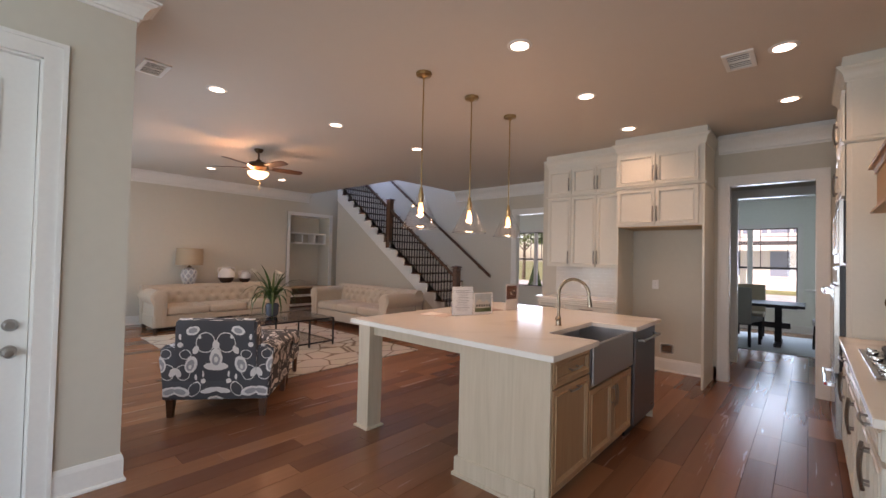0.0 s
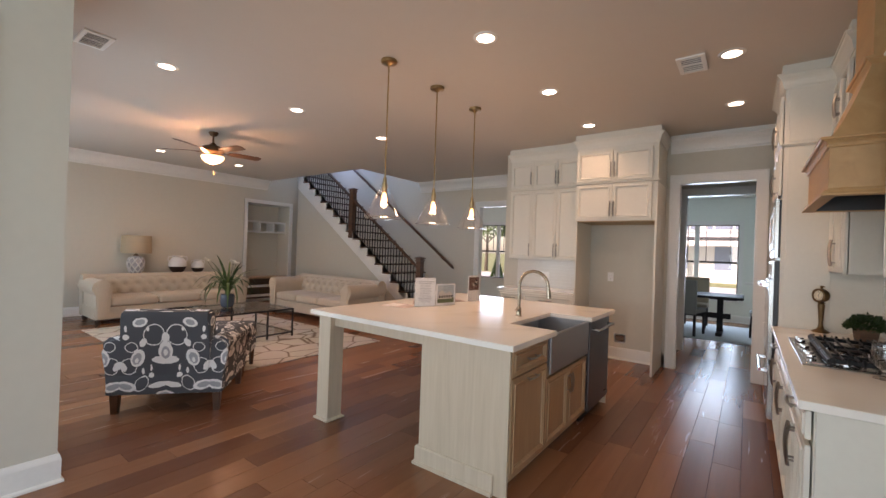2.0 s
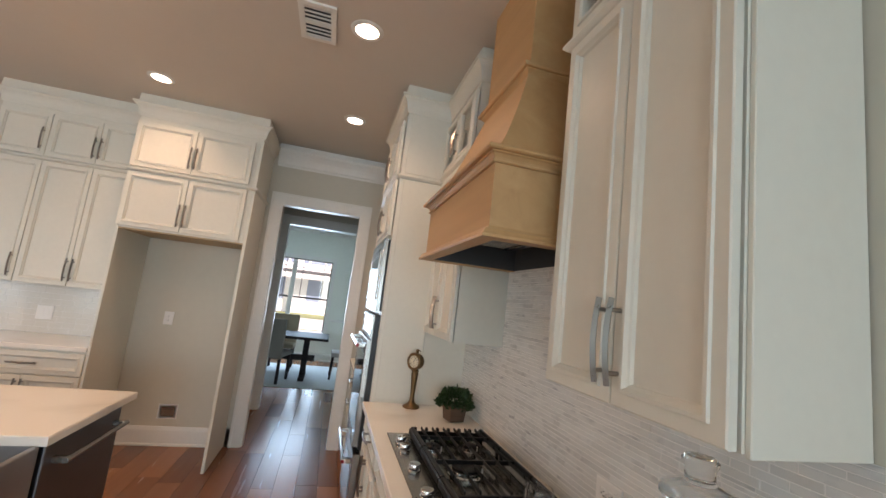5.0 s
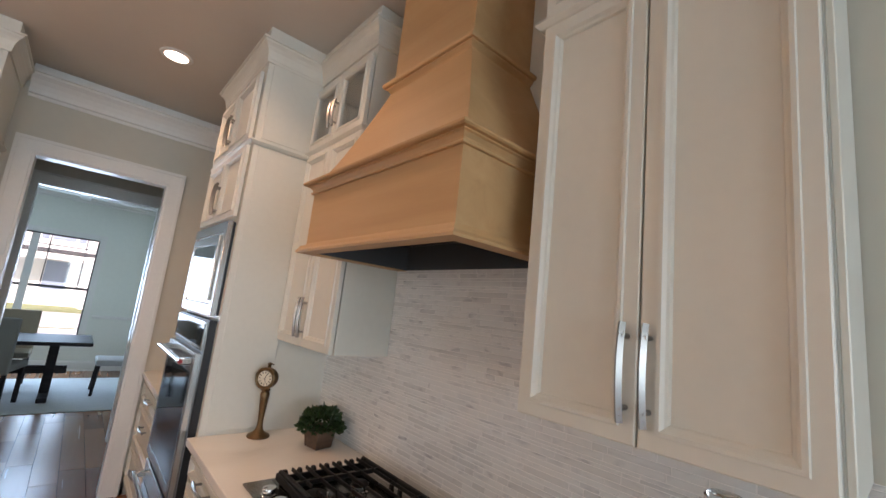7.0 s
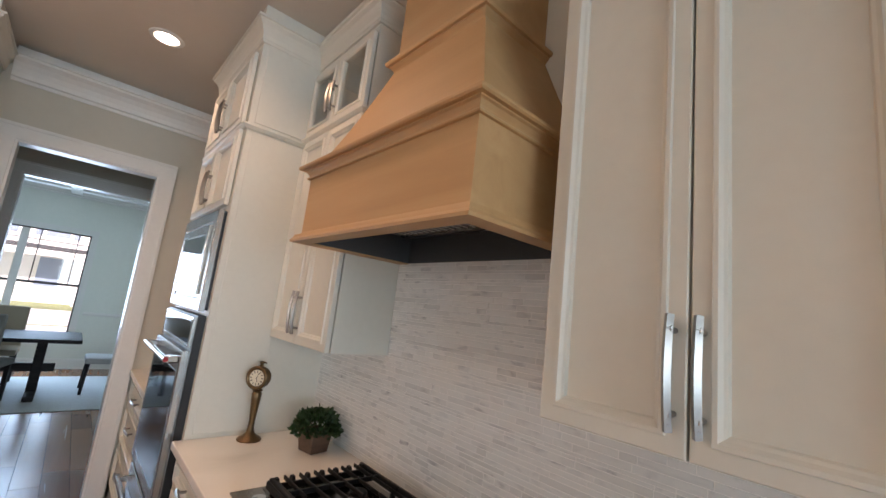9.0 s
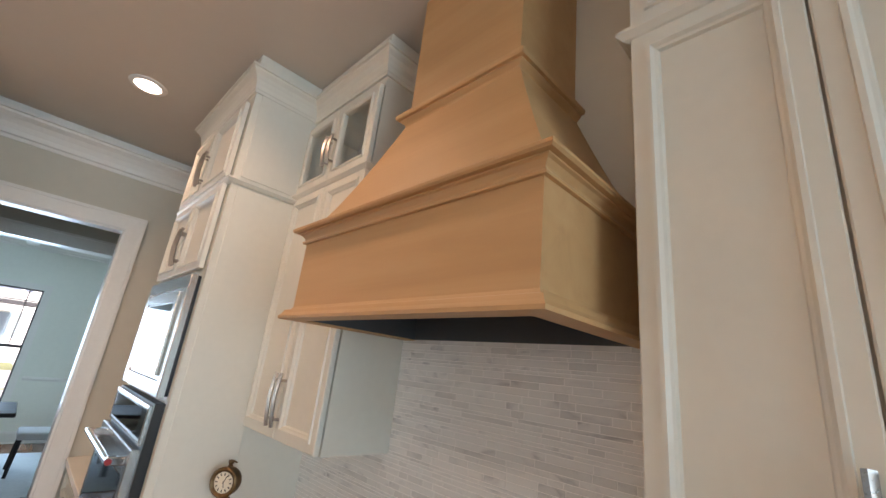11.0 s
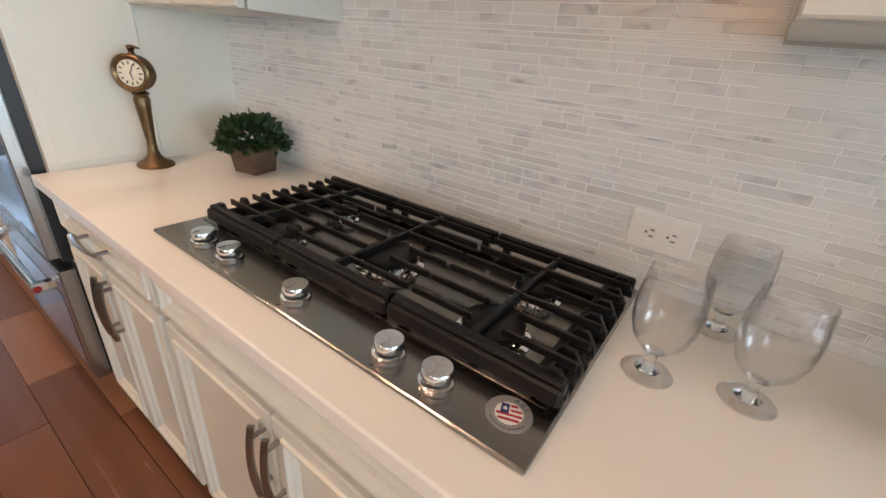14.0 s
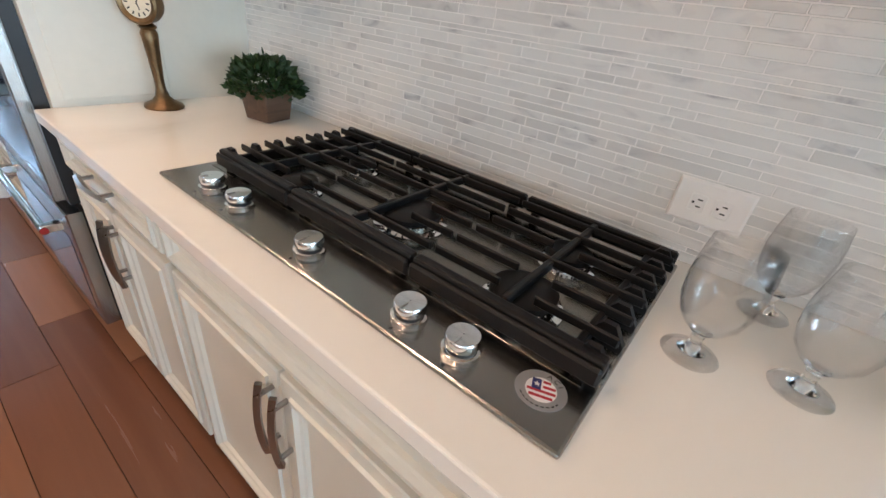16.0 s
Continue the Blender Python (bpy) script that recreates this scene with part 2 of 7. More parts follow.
M_BRASS = mat("antique brass", (0.42, 0.30, 0.15), 0.32, 1.0, vary=0.12, scale=20)
M_BULB = mat("warm filament glow", (1, 0.7, 0.4), 0.4, vary=0, emit=(1.0, 0.50, 0.18), strength=4)
M_CAN = mat("recessed lamp face", (1, 0.9, 0.8), 0.4, vary=0, emit=(1.0, 0.86, 0.68), strength=6)


# ---- building blocks ----
def box(bm, x0, x1, y0, y1, z0, z1, bevel=0.0, seg=1):
    r = bmesh.ops.create_cube(bm, size=1.0)
    for v in r["verts"]:
        v.co = Vector((x0 + (x1 - x0) * (v.co.x + 0.5), y0 + (y1 - y0) * (v.co.y + 0.5), z0 + (z1 - z0) * (v.co.z + 0.5)))
    if bevel:
        edges = list({e for v in r["verts"] for e in v.link_edges})
        bmesh.ops.bevel(bm, geom=edges, offset=bevel, segments=seg, profile=0.5, affect="EDGES")
    return bm


def lathe(bm, profile, seg=24, centre=(0, 0, 0), axis="z", caps=True):
    """Turns (radius, height) pairs round an axis."""
    rings = []
    for r, h in profile:
        ring = []
        for k in range(seg):
            a = 2 * math.pi * k / seg
            p = Vector((r * math.cos(a), r * math.sin(a), h))
            if axis == "x":
                p = Vector((p.z, p.x, p.y))
            elif axis == "y":
                p = Vector((p.x, p.z, p.y))
            ring.append(bm.verts.new(p + Vector(centre)))
        rings.append(ring)
    for a, b in zip(rings, rings[1:]):
        for k in range(seg):
            bm.faces.new((a[k], a[(k + 1) % seg], b[(k + 1) % seg], b[k]))
    if caps and profile[0][0] > 1.1e-3:
        bm.faces.new(rings[0][::-1])
    if caps and profile[-1][0] > 1.1e-3:
        bm.faces.new(rings[-1])
    bmesh.ops.remove_doubles(bm, verts=[v for ring in rings for v in ring], dist=1e-5)
    return bm


def tube(bm, pts, r, seg=8, flat=1.0, cap=True):
    """A rod along points; r is one radius or one for each point."""
    pts = [Vector(p) for p in pts]
    rad = r if isinstance(r, (list, tuple)) else [r] * len(pts)
    rings, up = [], None
    for k, p in enumerate(pts):
        d = (pts[min(k + 1, len(pts) - 1)] - pts[max(k - 1, 0)]).normalized()
        if up is None:
            up = d.orthogonal().normalized()
        up = (up - d * up.dot(d)).normalized()
        side = d.cross(up)
        rings.append([bm.verts.new(p + (up * math.cos(a) + side * math.sin(a) * flat) * rad[k])
                      for a in (2 * math.pi * (j + 0.5) / seg for j in range(seg))])
    for a, b in zip(rings, rings[1:]):
        for k in range(seg):
            bm.faces.new((a[k], a[(k + 1) % seg], b[(k + 1) % seg], b[k]))
    if cap:
        bm.faces.new(rings[0][::-1])
        bm.faces.new(rings[-1])
    return bm


def mesh_of(name, bm, material, smooth=False):
    bmesh.ops.recalc_face_normals(bm, faces=bm.faces)
    me = bpy.data.meshes.new(name)
    bm.to_mesh(me)
    bm.free()
    me.materials.append(material)
    if smooth:
        for p in me.polygons:
            p.use_smooth = True
        me.set_sharp_from_angle(angle=radians(38))
    return me


def part(name, bm, material, parent=None, label="", smooth=False):
    """One mesh object under a thing or a part; bm may be a finished mesh."""
    me = mesh_of(name, bm, material, smooth) if isinstance(bm, bmesh.types.BMesh) else bm
    ob = new(name, me)
    ob.parent = parent
    return tagged(ob, label)


def thing(name, m, label, category, group=""):
    ob = new(name)
    ob.empty_display_size = 0.1
    ob.matrix_world = m
    return tagged(ob, label, category, group)


def setting(name, bm, material, label, category, smooth=False):
    return tagged(part(name, bm, material, None, label, smooth), label, category, kind="structure")


def B():
    return bmesh.new()


def wall(name, x0, x1, y0, y1, z0, z1, holes=(), material=None, label="greige painted plaster wall", category="wall"):
    """A wall that runs along its longer side; holes are (from, to, bottom, top) along it."""
    bm = B()
    along_x = (x1 - x0) > (y1 - y0)
    a0, a1 = (x0, x1) if along_x else (y0, y1)

    def put(a, b, c, d):
        if b - a > 1e-4 and d - c > 1e-4:
            if along_x:
                box(bm, a, b, y0, y1, c, d)
            else:
                box(bm, x0, x1, a, b, c, d)
    at = a0
    for h0, h1, b0, b1 in sorted(holes):
        put(at, h0, z0, z1)
        put(h0, h1, z0, b0)
        put(h0, h1, b1, z1)
        at = h1
    put(at, a1, z0, z1)
    bmesh.ops.remove_doubles(bm, verts=bm.verts, dist=1e-5)
    return setting(name, bm, material or M_WALL, label, category)


def sweep(bm, path, profile, closed=False):
    """A moulding along a floor-plan line; profile is (out, z), out to the left of the line, with mitred corners."""
    pts = [Vector((p[0], p[1], 0)) for p in path]
    n, rings = len(pts), []
    for k, p in enumerate(pts):
        a = pts[k - 1] if (k or closed) else None
        b = pts[(k + 1) % n] if (k < n - 1 or closed) else None
        d1 = (p - a).normalized() if a is not None else None
        d2 = (b - p).normalized() if b is not None else None
        n1 = Vector((-d1.y, d1.x, 0)) if d1 is not None else None
        n2 = Vector((-d2.y, d2.x, 0)) if d2 is not None else None
        if n1 is None:
            m = n2
        elif n2 is None:
            m = n1
        else:
            m = (n1 + n2) / max(1 + n1.dot(n2), 0.2)
        rings.append([bm.verts.new(p + m * o + Vector((0, 0, z))) for o, z in profile])
    s = len(profile)
    for k in range(n if closed else n - 1):
        a, b = rings[k], rings[(k + 1) % n]
        for j in range(s):
            bm.faces.new((a[j], a[(j + 1) % s], b[(j + 1) % s], b[j]))
    if not closed:
        bm.faces.new(rings[0][::-1])
        bm.faces.new(rings[-1])
    return bm


def crown_profile(top, h=0.13, d=0.11, drop=0.0):
    """Crown moulding; drop lowers its lip and lets a plain fillet run on up to the ceiling."""
    if drop:
        return crown_profile(top - drop, h, d)[:-2] + [(d, top - drop), (d * 0.45, top - drop + 0.004), (d * 0.40, top), (0.0, top)]
    return [(0.0, top - h), (0.010, top - h), (0.012, top - h * 0.88), (d * 0.24, top - h * 0.85), (d * 0.27, top - h * 0.68), (d * 0.38, top - h * 0.48),
            (d * 0.56, top - h * 0.31), (d * 0.80, top - h * 0.19), (d * 0.84, top - h * 0.11), (d, top - h * 0.10), (d, top), (0.0, top)]


BASE_PROFILE = [(0, 0.0), (0.030, 0.0), (0.030, 0.012), (0.024, 0.02), (0.017, 0.022), (0.017, 0.135), (0.013, 0.15), (0.008, 0.165), (0.0, 0.168)]


def casing(name, u0, u1, top, place, width=0.105, depth=0.022, sill=None, jamb=0.12, label="white painted door casing"):
    """Trim round an opening, in a plane with u along it and +v out of the wall; place maps (u, v, z)."""
    bm = B()

    def piece(a, b, c, d, e=0.0):
        for (i0, i1, t) in ((a, b, depth * 0.75),):
            vs = [place(x, v, z) for x in (i0, i1) for v in (0.0, t) for z in (c, d)]
            idx = [bm.verts.new(p) for p in vs]
            for f in ((0, 1, 3, 2), (4, 6, 7, 5), (0, 2, 6, 4), (1, 5, 7, 3), (0, 4, 5, 1), (2, 3, 7, 6)):
                bm.faces.new([idx[i] for i in f])
    low = 0.0 if sill is None else sill
    piece(u0 - width, u0, low, top + width)
    piece(u1, u1 + width, low, top + width)
    piece(u0, u1, top, top + width)
    depth *= 1.5
    piece(u0 - width, u0 - width + 0.022, low, top + width)
    piece(u1 + width - 0.022, u1 + width, low, top + width)
    piece(u0 - width + 0.022, u1 + width - 0.022, top + width - 0.022, top + width)
    return setting(name, bm, M_TRIM, label, "trim")


def jamb(name, x0, x1, y0, y1, top, material, t=0.015):
    """The lining of a doorway through a wall along x."""
    bm = B()
    box(bm, x0, x0 + t, y0 - 0.002, y1 + 0.002, 0.0, top)
    box(bm, x1 - t, x1, y0 - 0.002, y1 + 0.002, 0.0, top)
    box(bm, x0 + t, x1 - t, y0 - 0.002, y1 + 0.002, top - t, top)
    return setting(name, bm, material, "white painted doorway lining", "trim")


# ---- large structure ----
XE, XW, YN, CEIL = 1.10, -9.62, 8.95, 3.05
wall("wall_east", XE, XE + 0.14, -1.5, 14.64, 0, 3.05, [(0.1, 1.9, 0.5, 2.5)])
wall("wall_west", XW - 0.14, XW, 3.30, 10.62, 0, 5.8, [(8.06, 9.20, 0.0, 2.46)])
wall("wall_niche_back", XW - 0.62, XW - 0.52, 7.9, 9.4, 0.0, 2.6, label="greige back of the wall niche")
wall("wall_niche_side", XW - 0.52, XW - 0.14, 7.96, 8.06, 0.0, 2.6, label="greige side of the wall niche")
wall("wall_niche_side", XW - 0.52, XW - 0.14, 9.20, 9.30, 0.0, 2.6, label="greige side of the wall niche")
setting("niche_floor", box(B(), XW - 0.52, XW, 8.06, 9.20, -0.14, -0.001), M_TRIM, "white floor of the wall niche", "floor")
setting("niche_ceiling", box(B(), XW - 0.52, XW - 0.14, 8.06, 9.20, 2.46, 2.56), M_TRIM, "white top of the wall niche", "ceiling")
wall("wall_south", -3.09, XE, -1.5, -1.36, 0, 3.05, [(-2.6, -0.9, 0.5, 2.5), (-0.55, 1.05, 0.5, 2.5)])
wall("wall_entry", -3.09, -2.95, -1.36, 3.42, 0, 3.05, [(2.08, 3.0, 0, 2.525)])
wall("wall_living_south", XW, -3.09, 3.16, 3.30, 0, 3.05, [(-8.6, -7.6, 0.5, 2.4), (-6.7, -5.7, 0.5, 2.4), (-4.8, -3.8, 0.5, 2.4)])
wall("wall_north", -2.86, XE, YN, YN + 0.12, 0, 3.05, [(-0.457, 0.365, 0, 2.43)])
wall("wall_stub", -2.98, -2.86, YN, 10.5, 0, 3.05)
wall("wall_foyer", XW, -2.86, 10.5, 10.62, 0, 5.8, [(-4.45, -3.05, 0, 2.43)])
wall("wall_hall_left", -0.78, -0.66, YN + 0.12, 10.30, 0, 3.05)
wall("wall_hall_far", -2.86, XE, 10.30, 10.42, 0, 3.05, [(-0.52, 0.47, 0, 2.44)])
wall("wall_dining_left", -2.98, -2.86, 10.62, 14.5, 0, 3.05, material=M_WALL_PALE, label="pale green-grey dining room wall")
wall("wall_far", XW, XE, 14.5, 14.64, 0, 3.05, [(-7.2, -5.2, 0.62, 2.32), (-1.55, 0.11, 0.5, 2.27)], M_WALL_PALE, "pale green-grey window wall")
wall("wall_study_left", -7.9, -7.78, 10.62, 14.5, 0, 3.05, material=M_WALL_PALE, label="pale study wall")

# ceilings, with the stairwell open above the stairs
bm = B()
for x0, x1, y0, y1 in ((XW, XE, 3.16, 8.55), (-3.09, XE, -1.5, 3.16), (-6.13, XE, 8.55, 10.62), (-7.9, XE, 10.62, 14.64)):
    box(bm, x0, x1, y0, y1, CEIL, CEIL + 0.15)
setting("ceiling", bm, M_CEIL, "painted plaster ceiling with recessed lamps", "ceiling")
bm = B()
box(bm, XW, -4.0, 6.5, 10.62, 5.8, 5.9)
setting("ceiling_upper", bm, M_WALL_PALE, "pale ceiling above the stairwell", "ceiling")
wall("wall_upper_south", XW, -6.13, 7.9, 8.0, 3.2, 5.8, material=M_WALL_PALE, label="pale upper stairwell wall")
wall("wall_upper_east", -6.13, -6.03, 8.0, 10.5, 3.2, 5.8, material=M_WALL_PALE, label="pale upper stairwell wall")

# crown and base mouldings
bm = B()
for path in ([(XE, -1.3), (XE, 4.9)], ):
    sweep(bm, path, crown_profile(CEIL))
sweep(bm, [(XE, 7.99), (XE, YN), (-0.56, YN)], crown_profile(CEIL, 0.175, 0.12, 0.058))
sweep(bm, [(XW, 8.55), (XW, 3.30), (-3.09, 3.30)], crown_profile(CEIL, 0.235, 0.15))
sweep(bm, [(-2.86, 10.5), (-6.13, 10.5)], crown_profile(CEIL, 0.235, 0.15))
sweep(bm, [(-3.09, 3.42), (-2.95, 3.42), (-2.95, -1.36), (XE, -1.36)], crown_profile(CEIL))
sweep(bm, [(XE, 14.5), (-2.86, 14.5), (-2.86, 10.42)], crown_profile(CEIL, 0.16, 0.14))
setting("crown_moulding", bm, M_TRIM, "white crown moulding under the ceiling", "trim")
bm = B()
for path in ([(XE, -1.3), (XE, 4.85)], [(-0.60, YN), (-0.56, YN)], [(0.48, YN), (0.50, YN)], [(-0.68, YN), (-1.55, YN)], [(XW, 8.0), (XW, 3.30), (-3.09, 3.30)],
             [(-3.09, 3.42), (-2.95, 3.42), (-2.95, 3.105)], [(-2.95, 1.97), (-2.95, -1.36), (XE, -1.36)], [(-2.98, 10.5), (-3.0, 10.5)], [(-4.56, 10.5), (-4.9, 10.5)],
             [(-0.66, 10.3), (-0.66, 9.07)], [(-0.53, 10.3), (-0.66, 10.3)], [(XE, 14.5), (-2.86, 14.5), (-2.86, 10.42), (-0.63, 10.42)], [(XE, 10.42), (XE, 14.5)]):
    sweep(bm, path, BASE_PROFILE)
setting("baseboard", bm, M_TRIM, "white moulded baseboard along the walls", "trim")

casing("door_casing_kitchen", -0.457, 0.365, 2.43, lambda u, v, z: (u, YN - v, z))
casing("door_casing_hall", -0.52, 0.47, 2.44, lambda u, v, z: (u, 10.30 - v, z))
casing("door_casing_foyer", -4.45, -3.05, 2.43, lambda u, v, z: (u, 10.5 - v, z))
casing("door_casing_entry", 2.08, 3.0, 2.525, lambda u, v, z: (-2.95 + v, u, z))
casing("niche_casing", 8.06, 9.20, 2.46, lambda u, v, z: (XW + v, u, z), width=0.09, label="white casing round the wall niche")
jamb("doorway_lining", -0.457, 0.365, YN, YN + 0.12, 2.43, M_TRIM)
jamb("doorway_lining_hall", -0.52, 0.47, 10.30, 10.42, 2.44, M_TRIM)
jamb("doorway_lining_foyer", -4.45, -3.05, 10.5, 10.62, 2.43, M_TRIM)


M_WFRAME = mat("dark grey window frame", (0.07, 0.075, 0.085), 0.5, vary=0.05)


def window(name, x0, x1, z0, z1, y, out, lights=2, label="black-framed double-hung window with grilles", frame_mat=None):
    """A window in a wall along x: frame, sash rails, grille bars and panes."""
    fm = frame_mat or M_WFRAME
    w = tagged(new(name), label, "window", kind="structure")
    w.matrix_world = pose(0, 0, 0)
    bm = B()
    t = 0.022
    ya, yb = y + 0.03, y + 0.09
    box(bm, x0, x0 + t, ya, yb, z0, z1)
    box(bm, x1 - t, x1, ya, yb, z0, z1)
    box(bm, x0 + t, x1 - t, ya, yb, z0, z0 + t)
    box(bm, x0 + t, x1 - t, ya, yb, z1 - t, z1)
    part("window_frame", bm, fm, w)
    step = (x1 - x0) / lights
    for k in range(1, lights):
        part("mullion", box(B(), x0 + k * step - 0.05, x0 + k * step + 0.05, ya - 0.01, yb + 0.01, z0 + t, z1 - t), M_TRIM, w)
    for k in range(lights):
        a = x0 + k * step + (t if k == 0 else 0.05)
        b = x0 + (k + 1) * step - (t if k == lights - 1 else 0.05)
        zm = z0 + (z1 - z0) * 0.5
        part("meeting_rail", box(B(), a, b, ya + 0.01, yb - 0.01, zm - 0.022, zm + 0.022), fm, w)
        bm = B()
        for q in (a + 0.14, b - 0.14):
            box(bm, q - 0.008, q + 0.008, ya + 0.025, yb - 0.015, zm + 0.022, z1 - t)
        box(bm, a, b, ya + 0.022, yb - 0.018, z1 - t - 0.17, z1 - t - 0.154)
        part("grille", bm, fm, w)
        p = part("pane", box(B(), a, b, y + 0.058, y + 0.062, z0 + t, z1 - t), M_PANE, w)
        p.visible_shadow = False
    bm = B()
    o = out
    cw = 0.09
    box(bm, x0 - cw, x0, y - 0.02, y - 0.001, z0, z1 + cw)
    box(bm, x1, x1 + cw, y - 0.02, y - 0.001, z0, z1 + cw)
    box(bm, x0, x1, y - 0.02, y - 0.001, z1, z1 + cw)
    part("casing", bm, M_TRIM, w)
    part("window_sill", box(B(), x0 - cw - 0.02, x1 + cw + 0.02, y - 0.05, y + 0.03, z0 - 0.03, z0, 0.004), M_TRIM, w)
    return w


window("window_1", -1.55, 0.11, 0.5, 2.27, 14.5, 1)
window("window_2", -7.2, -5.2, 0.62, 2.32, 14.5, 1)

# ground outside
bm = B()
box(bm, -400, 400, -400, 400, -0.5, -0.16)
M_GROUND = mat("dry lawn", (0.22, 0.24, 0.10), 0.95, vary=0.3, scale=2, bump=0.5, bump_scale=60)
setting("ground", bm, M_GROUND, "mown lawn round the house", "ground")


# ---- kitchen cabinets ----
def nested(bm, x0, x1, z0, z1, profile, y0=0.0, fill=True):
    """Nested rectangles in a plane facing -y: profile is (inset, y); gives mitred frames and mouldings."""
    rings = []
    for i, y in profile:
        rings.append([bm.verts.new((x, y0 + y, z)) for x, z in ((x0 + i, z0 + i), (x1 - i, z0 + i), (x1 - i, z1 - i), (x0 + i, z1 - i))])
    for a, b in zip(rings, rings[1:]):
        for k in range(4):
            bm.faces.new((a[k], a[(k + 1) % 4], b[(k + 1) % 4], b[k]))
    if fill:
        bm.faces.new(rings[-1])
    bm.faces.new(rings[0][::-1])
    return bm


def door_profile(s, t=0.020):
    return [(0, 0), (0, -t + 0.003), (0.003, -t), (s - 0.016, -t), (s - 0.014, -t - 0.006), (s - 0.006, -t - 0.006), (s, -t + 0.002),
            (s + 0.005, -t + 0.005), (s + 0.008, -t + 0.013)]


def pull_mesh(length):
    """A flat arched bar pull on two posts, upright, standing off toward -y."""
    bm = B()
    n = 8
    pts = []
    for k in range(n + 1):
        u = k / n * 2 - 1
        pts.append((0, -0.036 + 0.010 * u * u, u * length / 2))
    tube(bm, pts, 0.0085, 4, flat=0.75)
    for s in (-1, 1):
        tube(bm, [(0, 0, s * length * 0.36), (0, -0.034, s * length * 0.36)], 0.0055, 8)
    return mesh_of("handle", bm, M_NICKEL, True)


PULL = pull_mesh(0.19)
PULL_S = pull_mesh(0.15)


def door_leaf(parent, x0, x1, z0, z1, material, pull=None, kind="door", stile=0.047, y=0.0):
    g = 0.0022
    y -= 0.006  # bumpers hold the leaf off the box
    bm = B()
    s = min(stile, (z1 - z0) * 0.26)
    if kind == "glass":
        prof = door_profile(stile)[:7]
        nested(bm, x0 + g, x1 - g, z0 + g, z1 - g, prof + [(stile, 0.0)], y, fill=False)
        bm.faces.ensure_lookup_table()
        for f in [f for f in bm.faces if len(f.verts) == 4 and all(abs(v.co.y - y) < 1e-6 for v in f.verts)]:
            bm.faces.remove(f)
    else:
        nested(bm, x0 + g, x1 - g, z0 + g, z1 - g, door_profile(s), y)
    d = part("drawer_front" if kind == "drawer" else "door", bm, material, parent)
    if kind == "glass":
        part("pane", box(B(), x0 + stile - 0.002, x1 - stile + 0.002, y - 0.010, y - 0.006, z0 + stile - 0.002, z1 - stile + 0.002), M_PANE, d)
    if pull:
        hx, hz, flat, me = pull
        h = part("handle", me, M_NICKEL, d, "brushed nickel bar pull")
        h.matrix_local = pose(hx, y - 0.019, hz, 0, 90 if flat else 0, 0)
    return d


def carcass(parent, w, d, h, material, toe=0.0, open_front=None, top=True):
    """Box of a unit, front at y = 0, with an optional toe recess and an open front for glass doors."""
    bm = B()
    t = 0.018
    z0 = toe
    if open_front:
        a, b = open_front
        box(bm, 0, w, 0, d, z0, a)
        part("side_panel", box(B(), 0, t, 0, d, a, b), material, parent)
        part("side_panel", box(B(), w - t, w, 0, d, a, b), material, parent)
        # the inside shade is part of this panel's colour
        part("back_panel", box(B(), t, w - t, d - t, d, a, b), M_CAB_SHADED, parent)
        part("top_panel", box(B(), 0, w, 0, d, b, h), material, parent)
    else:
        box(bm, 0, w, 0, d, z0, h)
    if toe:
        box(bm, 0.002, w - 0.002, 0.075, d - 0.002, 0, toe)
    return part("body", bm, material, parent)


def pair(parent, x0, x1, z0, z1, material, at="low", kind="door", me=None, y=0.0):
    m = (x0 + x1) / 2
    L = 0.19
    hz = z0 + 0.045 + L / 2 if at == "low" else z1 - 0.025 - L / 2 if at == "high" else (z0 + z1) / 2
    door_leaf(parent, x0, m, z0, z1, material, (m - 0.022, hz, False, me or PULL), kind, y=y)
    door_leaf(parent, m, x1, z0, z1, material, (m + 0.022, hz, False, me or PULL), kind, y=y)


def ledge(parent, path, z, name="rail_moulding"):
    """The small moulding between lower and upper doors; path runs with the unit on its right."""
    bm = B()
    sweep(bm, path, [(0, z - 0.016), (0.012, z - 0.012), (0.024, z), (0.024, z + 0.008), (0, z + 0.010)])
    return part(name, bm, M_CAB, parent)


def cab_crown(parent, path, top=CEIL - 0.002):
    bm = B()
    sweep(bm, path, crown_profile(top, 0.115, 0.060, 0.078))
    return part("crown", bm, M_CAB, parent)


# east run, facing the aisle; local x runs south along the wall
def east(y_north, front_x, z=0.0):
    return pose(front_x, y_north, z, 0, 0, -90)


XU = 0.822  # front of upper boxes
# near upper unit beside the hood
u = thing("upper_cabinet", east(5.53, XU, 1.39), "tall cream wall cabinet with two doors and glass top doors", "cabinet", "wall cabinets by the hood")
W = 0.57
carcass(u, W, XE - XU - 0.002, 1.56, M_CAB, open_front=(1.065, 1.44))
pair(u, 0.0, W, 0.0, 1.03, M_CAB)
pair(u, 0.0, W, 1.055, 1.425, M_CAB, "low", "glass", PULL_S)
ledge(u, [(0.0, XE - XU), (0.0, -0.018), (W, -0.018), (W, XE - XU)][::-1], 1.04)
cab_crown(u, [(0.0, XE - XU), (0.0, -0.0), (W, -0.0), (W, XE - XU)][::-1], CEIL - 1.39 - 0.002)
part("end_panel", box(B(), W, W + 0.012, 0.006, XE - XU - 0.004, -0.006, 1.5, 0.002), M_CAB, u, "smooth painted side panel")
